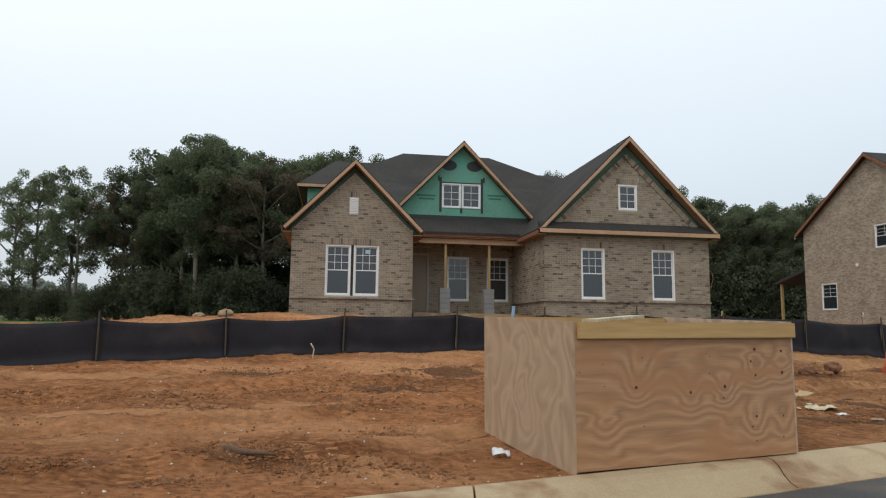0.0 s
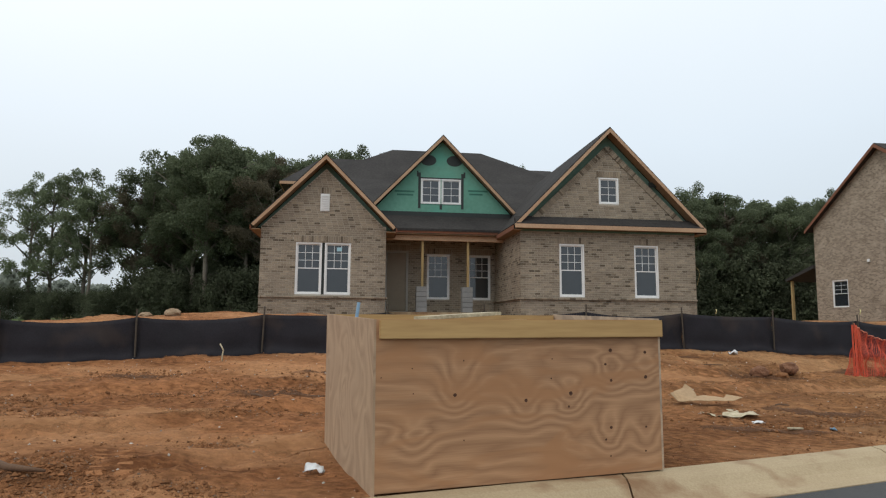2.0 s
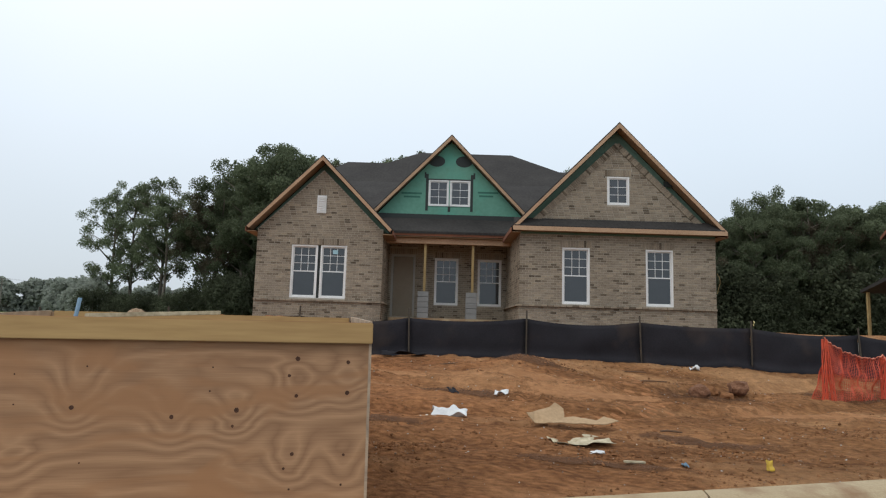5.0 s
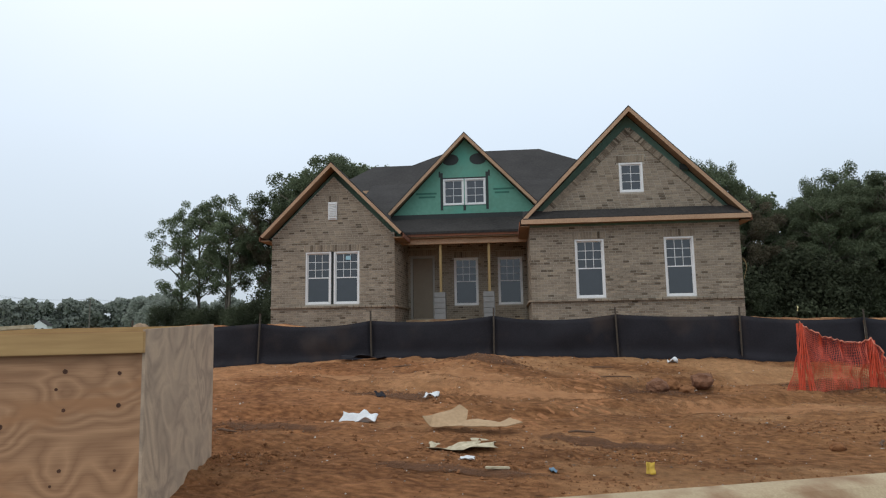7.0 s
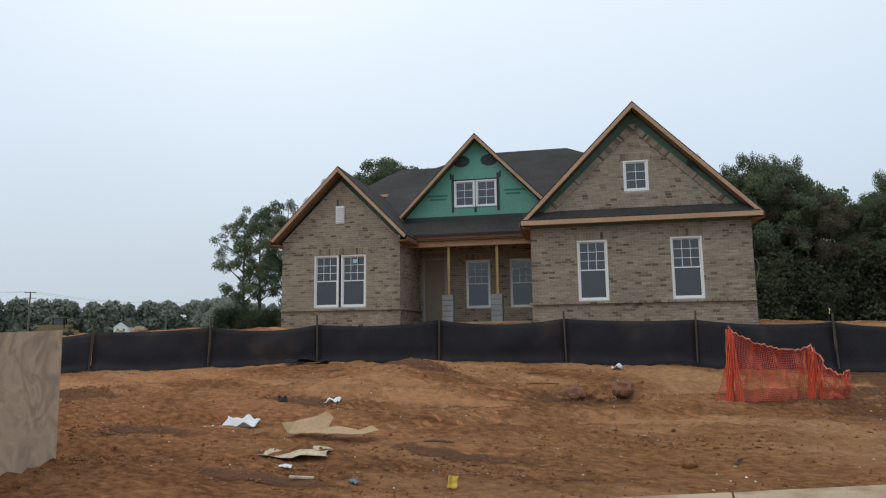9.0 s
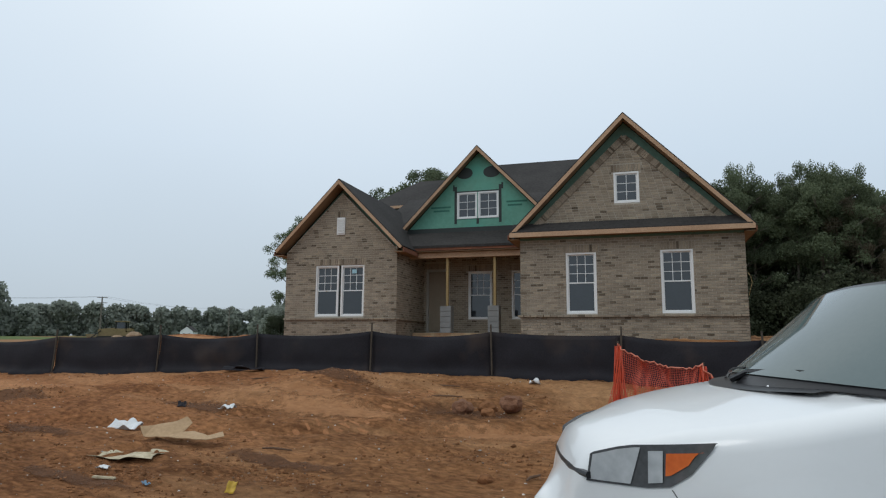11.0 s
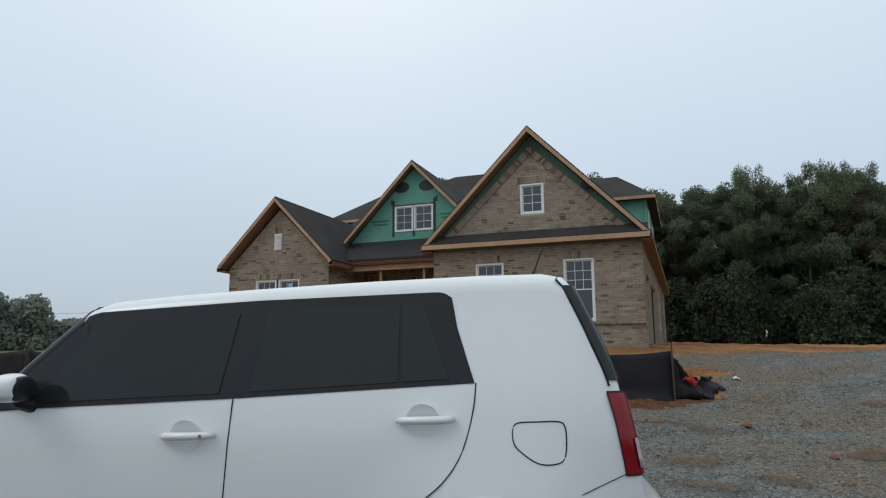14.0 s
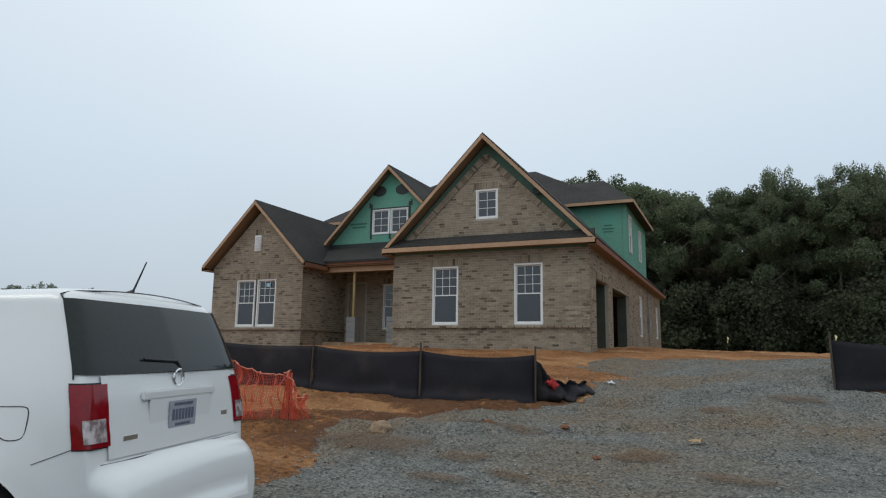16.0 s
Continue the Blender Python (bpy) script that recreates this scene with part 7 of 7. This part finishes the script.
# ---- trees ----
def leaf_cloud(blobs, count, size, rnd, inner=0.28):
    """Small bent leaf clumps over the upper shells of many overlapping lobes."""
    verts, faces = [], []
    weights = [b[1] ** 2 for b in blobs]
    for _ in range(count):
        c, r = rnd.choices(blobs, weights)[0]
        d = Vector((rnd.gauss(0, 1), rnd.gauss(0, 1), rnd.gauss(0.25, 0.8)))
        if d.length < 1e-3:
            continue
        p = Vector(c) + d.normalized() * r * (inner + (1.1 - inner) * rnd.random() ** 0.7)
        n = (d.normalized() * 0.5 + Vector((rnd.uniform(-1, 1), rnd.uniform(-1, 1), rnd.uniform(-.4, 1)))).normalized()
        a = n.orthogonal().normalized()
        a.rotate(Matrix.Rotation(rnd.random() * 6.28, 3, n))
        b = n.cross(a)
        s = size * (0.55 + 0.9 * rnd.random())
        k = len(verts)
        verts += [p - a * s, p - b * s * 0.8 - n * s * 0.25, p + a * s * 0.9 + n * s * 0.1, p + b * s * 0.85 - n * s * 0.3]
        faces += [(k, k + 1, k + 2), (k, k + 2, k + 3)]
    return verts, faces


CROWN_TOP = {}


def make_tree(seed, height, spread, leaf_mat, count, crown_low=0.3, leaf=0.108, limbs=14, clumps=7, fat=1.0):
    """A forked trunk with rising limbs, each carrying a few rounded clumps of leaves."""
    rnd = random.Random(seed)
    root = empty("tree", pose(0, 0, -500), "tall leafy oak with a grey trunk at the wood's edge", "tree", group="trees of the wood")
    bm = bmesh.new()
    lean = (rnd.uniform(-0.9, 0.9), rnd.uniform(-0.6, 0.6))

    def axis_at(f):
        return Vector((lean[0] * f + 0.3 * math.sin(f * 5 + seed), lean[1] * f, height * 0.84 * f))
    tube_into(bm, [axis_at(0) - Vector((0, 0, 0.4))] + [axis_at(f) for f in (0.12, 0.3, 0.5, 0.75, 1.0)], [0.38, 0.28, 0.24, 0.19, 0.12, 0.04], 7)
    blobs = []
    for k in range(limbs):
        f = crown_low + (0.97 - crown_low) * (k + 0.5) / limbs
        base = axis_at(f * 0.9)
        ang = k * 2.4 + rnd.uniform(-0.5, 0.5)
        g = (f - crown_low) / (1 - crown_low)
        env = spread * (0.52 + 0.56 * math.sin(min(1.0, g + 0.20) * math.pi * 0.80)) * rnd.uniform(0.62, 1.1)
        tip = base + Vector((math.cos(ang) * env, math.sin(ang) * env, env * rnd.uniform(0.35, 0.85)))
        bend = base.lerp(tip, 0.5) + Vector((0, 0, 0.35))
        tube_into(bm, [base, bend, tip], [0.13, 0.08, 0.025], 5)
        for q in range(clumps):
            w = rnd.uniform(0.35, 1.08)
            c = base.lerp(tip, w) + Vector((rnd.uniform(-1, 1), rnd.uniform(-1, 1), rnd.uniform(-0.3, 0.9))) * spread * 0.27
            blobs.append((c, fat * spread * rnd.uniform(0.10, 0.23)))
            if q < 3:
                tube_into(bm, [base.lerp(tip, 0.45), c], [0.05, 0.015], 4)
    for q in range(8):
        blobs.append((axis_at(1.0) + Vector((rnd.uniform(-1, 1) * spread * 0.4, rnd.uniform(-1, 1) * spread * 0.4, rnd.uniform(-0.08, 0.035) * height)), fat * spread * rnd.uniform(0.12, 0.22)))
    part("trunk", bm, M_BARK, root, "grey trunk and limbs", smooth=True)
    v, f = leaf_cloud(blobs, count, leaf, rnd)
    CROWN_TOP[root.name] = max(q.z for q in v)
    raw("crown", v, f, leaf_mat, root)
    return root


def make_bush(seed, height, spread, mat, count):
    rnd = random.Random(seed)
    root = empty("shrub", pose(0, 0, -500), "dense dark green undergrowth at the wood's edge", "shrub", group="undergrowth")
    bm = bmesh.new()
    for k in range(5):
        a = k * 1.3
        tube_into(bm, [(0.2 * math.cos(a), 0.2 * math.sin(a), -0.3), (spread * 0.5 * math.cos(a), spread * 0.5 * math.sin(a), height * 0.7)], [0.06, 0.02], 5)
    part("stems", bm, M_BARK, root)
    blobs = [(Vector((rnd.uniform(-1, 1) * spread, rnd.uniform(-0.6, 0.6) * spread, height * rnd.uniform(0.10, 0.88))), height * rnd.uniform(0.10, 0.24)) for _ in range(60)]
    v, f = leaf_cloud(blobs, count, 0.12, rnd, 0.05)
    raw("foliage", v, f, mat, root)
    return root


protos = [make_tree(s, 24, 5.2, m, 25000, cl) for s, m, cl in ((1, M_LEAF, 0.34), (2, M_LEAF, 0.28), (3, M_LEAF, 0.40), (4, M_LEAF, 0.24), (5, M_LEAF2, 0.36))]
backs = [make_tree(s, 24, 5.4, M_LEAF, 7000, 0.2, 0.22) for s in (11, 12, 13)]
crests = [make_tree(s, 24, 4.3, M_LEAF, 15000, 0.60, 0.105, 10, 8, 1.2) for s in (41, 42)]
open_trees = [make_tree(s, 24, 5.4, M_LEAF, 14500, 0.24, 0.108, 15, 5, 0.85) for s in (31, 32)]
bushes = [make_bush(s, 6.0, 3.6, M_LEAF3, 10500) for s in (21, 22, 23)]
t_rnd = random.Random(77)


def far_ground(x, y):
    return terrain(x, y, False)


def plant(proto, x, y, scale, sz=1.0):
    z = far_ground(x, y)
    ob = copy_thing(proto, pose(x, y, z, 0, 0, t_rnd.uniform(0, 360)) @ Matrix.Diagonal((scale, scale, scale * sz, 1)))
    return ob


def plant_to(proto, x, y, top, slim=1.0):
    """Plants a tree whose crown reaches the height top; slim narrows it."""
    sc = (top - far_ground(x, y)) / CROWN_TOP[proto.name]
    return plant(proto, x, y, sc * slim, 1 / slim)


# the wood: a belt along this line, tall at its left, lower towards its right, with a few taller crowns standing out
EDGE = [(-64, 92), (-50, 90), (-36, 86), (-22, 85), (-8, 86), (4, 90), (16, 92), (30, 96), (44, 98), (58, 94), (72, 88), (86, 80)]
CANOPY = [(-64, 21.4), (-58, 23.2), (-53, 24.6), (-50, 21.0), (-47, 20.8), (-44, 23.4), (-40, 24.4), (-36, 25.5), (-32, 26.5), (-27, 25.9), (-20, 25.2), (-15, 25.4), (-8.6, 23.8), (-3.4, 22.2), (6, 22.2), (13, 22.0), (20, 22.2),
          (22, 21.6), (24.6, 20.2), (28, 18.4), (31, 18.6), (36, 19.6), (40, 22.0), (44, 22.6), (50, 21.0), (60, 21.5), (88, 24)]
x = -60.5
k = 0
while x < 88:
    y = lerp_table(x, EDGE)
    p = open_trees[k % 2] if x < -50 else protos[(k * 7 + k // 3) % 4] if k % 6 != 4 else protos[4]
    px, py = x + t_rnd.uniform(-1, 1), y + t_rnd.uniform(-2, 3)
    plant_to(p, px, py, lerp_table(px, CANOPY) * t_rnd.uniform(0.95, 1.01) * (0.9 if p is protos[4] else 1.0))
    if x > -47:
        plant_to(backs[(k + 1) % 3], x + 1.5 + t_rnd.uniform(-1, 1), y + 9 + t_rnd.uniform(-2, 3), lerp_table(x + 1, CANOPY) * 1.05 * t_rnd.uniform(0.93, 0.99))
        if -46 < x < -27:
            if k % 3 == 0:
                plant_to(protos[(k + 2) % 4], (x + 2) * 1.45, y * 1.45 + t_rnd.uniform(-2, 3), lerp_table(x + 2, CANOPY) * 1.38 * t_rnd.uniform(0.94, 1.0))
        else:
            plant_to(backs[(k + 2) % 3], x + 3 + t_rnd.uniform(-1, 1), y + 19 + t_rnd.uniform(-2, 3), lerp_table(x + 2, CANOPY) * 1.14 * t_rnd.uniform(0.93, 0.99))
    for q in range(1 if x < 14 else 2):
        plant(bushes[(k + q) % 3], x + q * 2.2 + t_rnd.uniform(-1, 1), y - 2 + q * 6 + t_rnd.uniform(-1.5, 1.5), t_rnd.uniform(0.6, 0.9) if x < -45 else t_rnd.uniform(0.7, 1.2) if x < -14 else t_rnd.uniform(1.0, 1.7))
    if x > -47:
        plant(bushes[(k + 1) % 3], x + 1.8, y + 13 + t_rnd.uniform(-1.5, 1.5), t_rnd.uniform(1.3, 1.7))
    x += 3.7
    k += 1
for p, px, py, top, slim in ((crests[0], 8.6, 91, 24.4, 0.62), (crests[1], 14.2, 91.6, 23.5, 0.62), (crests[0], 17.6, 92.2, 23.9, 0.7), (crests[1], 20.6, 93.0, 23.1, 0.62),
                             (crests[1], 35.0, 96.8, 22.8, 0.8), (crests[0], 31.8, 96.4, 21.2, 0.66), (crests[0], -32.4, 85.5, 26.6, 0.7)):
    plant_to(p, px, py, top, slim)

for root in protos + backs + crests + open_trees + bushes:
    for o in list(root.children):
        bpy.data.objects.remove(o)
    bpy.data.objects.remove(root)


# ---- far distance: woods across the field, poles, machine, house ----
def far_wood(name, pts, hmin, hmax, count, seed, label):
    rnd = random.Random(seed)
    blobs = []
    for (x0, y0), (x1, y1) in zip(pts, pts[1:]):
        n = int(math.hypot(x1 - x0, y1 - y0) / 3.2)
        for i in range(n):
            f = i / n
            bx, by = x0 + (x1 - x0) * f, y0 + (y1 - y0) * f
            h = hmin + (hmax - hmin) * (0.5 + 0.5 * noise.noise((bx * 0.03, by * 0.03, seed)) + 0.25 * noise.noise((bx * 0.11, by * 0.11, seed)))
            zg = terrain(bx, by, False)
            for q in range(4):
                r = h * rnd.uniform(0.18, 0.33)
                blobs.append((Vector((bx + rnd.uniform(-3, 3), by + rnd.uniform(-4, 4), zg + h * (q + rnd.uniform(0.0, 0.45)) / 4.1)), r))
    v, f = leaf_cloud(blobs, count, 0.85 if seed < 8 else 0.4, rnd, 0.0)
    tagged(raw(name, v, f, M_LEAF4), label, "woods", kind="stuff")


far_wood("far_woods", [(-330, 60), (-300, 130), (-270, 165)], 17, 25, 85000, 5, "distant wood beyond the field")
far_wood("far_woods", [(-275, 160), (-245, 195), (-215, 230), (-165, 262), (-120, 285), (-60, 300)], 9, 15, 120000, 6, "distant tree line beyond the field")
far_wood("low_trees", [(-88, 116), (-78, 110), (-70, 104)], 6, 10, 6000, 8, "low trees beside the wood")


def utility_pole(x, y, h):
    root = empty("utility_pole", pose(x, y, terrain(x, y, False), 0, 0, 40), "wooden utility pole with two crossarms", "pole", group="utility poles")
    part("shaft", tube([(0, 0, -0.5), (0, 0, h)], [0.24, 0.17], 8), M_POLE, root)
    for z in (h - 0.3, h - 1.7):
        part("crossarm", box_bm(-1.3, 1.3, -0.08, 0.08, z, z + 0.16), M_POLE, root)


PPOS = [(-146, 118.6, 11.0), (-171, 190, 11.0), (-178, 64, 11.0), (-150, 255, 11.0)]
for p in PPOS:
    utility_pole(*p)
bm = bmesh.new()
for a, b in ((PPOS[2], PPOS[0]), (PPOS[0], PPOS[1]), (PPOS[1], PPOS[3])):
    for o in (-0.9, 0.9):
        pa, pb = Vector((a[0] + o, a[1] + o, terrain(a[0], a[1], False) + a[2])), Vector((b[0] + o, b[1] + o, terrain(b[0], b[1], False) + b[2]))
        tube_into(bm, [pa.lerp(pb, f) - Vector((0, 0, 1.2 * 4 * f * (1 - f))) for f in (0, .2, .4, .6, .8, 1)], 0.02, 3)
tagged(mesh_ob("power_line", bm, M_WIRE), "thin dark power lines between the poles", "power line", kind="structure")


def bulldozer(x, y, rz):
    root = empty("bulldozer", pose(x, y, terrain(x, y, False), 0, 0, rz), "dusty yellow bulldozer standing in the field", "bulldozer")
    for s in (-1, 1):
        tr = part("track", prism([(-2.3, 0.0), (1.9, 0.0), (2.3, 0.35), (2.25, 0.8), (1.8, 1.1), (-2.2, 1.15), (-2.7, 0.85), (-2.75, 0.4)], "y", s * 1.05 - 0.28, s * 1.05 + 0.28), M_RUBBER, root)
        for k in range(6):
            part("track_roller", tube([(-1.9 + 0.7 * k, s * 1.05 - 0.31, 0.3), (-1.9 + 0.7 * k, s * 1.05 + 0.31, 0.3)], 0.18, 10), M_YELLOWM, tr)
    part("hood", prism([(-0.2, 0.8), (2.1, 0.8), (2.15, 2.0), (1.9, 2.15), (-0.2, 2.3)], "y", -0.62, 0.62), M_YELLOWM, root)
    part("hull", box_bm(-2.3, -0.2, -0.78, 0.78, 0.8, 1.7, 0.08), M_YELLOWM, root)
    part("fuel_tank", box_bm(-2.5, -1.75, -0.7, 0.7, 1.7, 2.25, 0.12), M_YELLOWM, root)
    cab = part("cab", box_bm(-1.7, -0.2, -0.72, 0.72, 1.7, 2.2, 0.05), M_YELLOWM, root)
    for px in (-1.62, -0.3):
        for py in (-0.65, 0.65):
            part("cab_post", box_bm(px - 0.06, px + 0.06, py - 0.06, py + 0.06, 2.2, 3.15), M_RUBBER, cab)
    part("cab_window", box_bm(-1.5, -0.42, -0.60, 0.60, 2.2, 3.1), M_GLASS, cab)
    part("cab_roof", box_bm(-1.85, -0.1, -0.82, 0.82, 3.15, 3.3, 0.05), M_YELLOWM, cab)
    part("blade", prism([(3.0, 0.05), (3.25, 0.0), (3.12, 0.7), (3.3, 1.35), (3.1, 1.38), (2.9, 0.7)], "y", -1.9, 1.9), M_YELLOWM, root)
    for s in (-1, 1):
        part("push_arm", box_bm(-0.2, 3.05, s * 1.5 - 0.08, s * 1.5 + 0.08, 0.4, 0.65), M_YELLOWM, root)
        part("lift_ram", tube([(1.7, s * 0.7, 1.9), (2.95, s * 0.9, 0.8)], 0.07), M_RUBBER, root)
    part("exhaust", tube([(1.2, 0.3, 2.1), (1.2, 0.3, 3.0)], 0.07), M_RUBBER, root)
    part("ripper", prism([(-3.5, 0.2), (-3.3, 0.2), (-3.1, 1.1), (-2.4, 1.3), (-2.4, 1.5), (-3.3, 1.4)], "y", -0.5, 0.5), M_YELLOWM, root)


bulldozer(-75.5, 69.5, 215)
fh = empty("far_house", pose(-187, 186, terrain(-187, 186, False) - 0.4, 0, 0, 30) @ Matrix.Scale(0.6, 4), "small white house far across the field", "house")
part("wall", prism([(-4, 0), (4, 0), (4, 4.2), (0, 7.2), (-4, 4.2)], "y", -5, 5), M_WHITE, fh)
for s in (-1, 1):
    part("roof", prism([(0, 7.4), (s * 4.5, 4.0), (s * 4.5, 4.2), (0, 7.7)], "y", -5.3, 5.3), M_ROOF, fh)
for xw in (-2.2, 1.2):
    part("window", box_bm(xw, xw + 1.1, -5.05, -4.98, 1.3, 2.9), M_GLASS, fh)


# ---- single bricks of the right wing's front, by its first window ----
wall_r = [o for o in house.children if o.name.split(".")[0] == "wall"][0]
shared = {}
for x0, x1, z0, z1, pr in near:
    key = (round(x1 - x0, 3), round(pr, 2))
    if key not in shared:
        w, h, j = x1 - x0, z1 - z0, 0.0025
        vs = [(0, 0.002, 0), (w, 0.002, 0), (w, 0.002, h), (0, 0.002, h), (j, -pr, j), (w - j, -pr, j), (w - j, -pr, h - j), (j, -pr, h - j)]
        me = bpy.data.meshes.new("brick")
        me.from_pydata(vs, [], [(4, 5, 6, 7), (0, 1, 5, 4), (1, 2, 6, 5), (2, 3, 7, 6), (3, 0, 4, 7), (0, 3, 2, 1)])
        me.materials.append(M_BRICKP)
        shared[key] = me
    ob = new("brick", shared[key])
    ob.parent = wall_r
    ob.location = (x0, 0, z0)
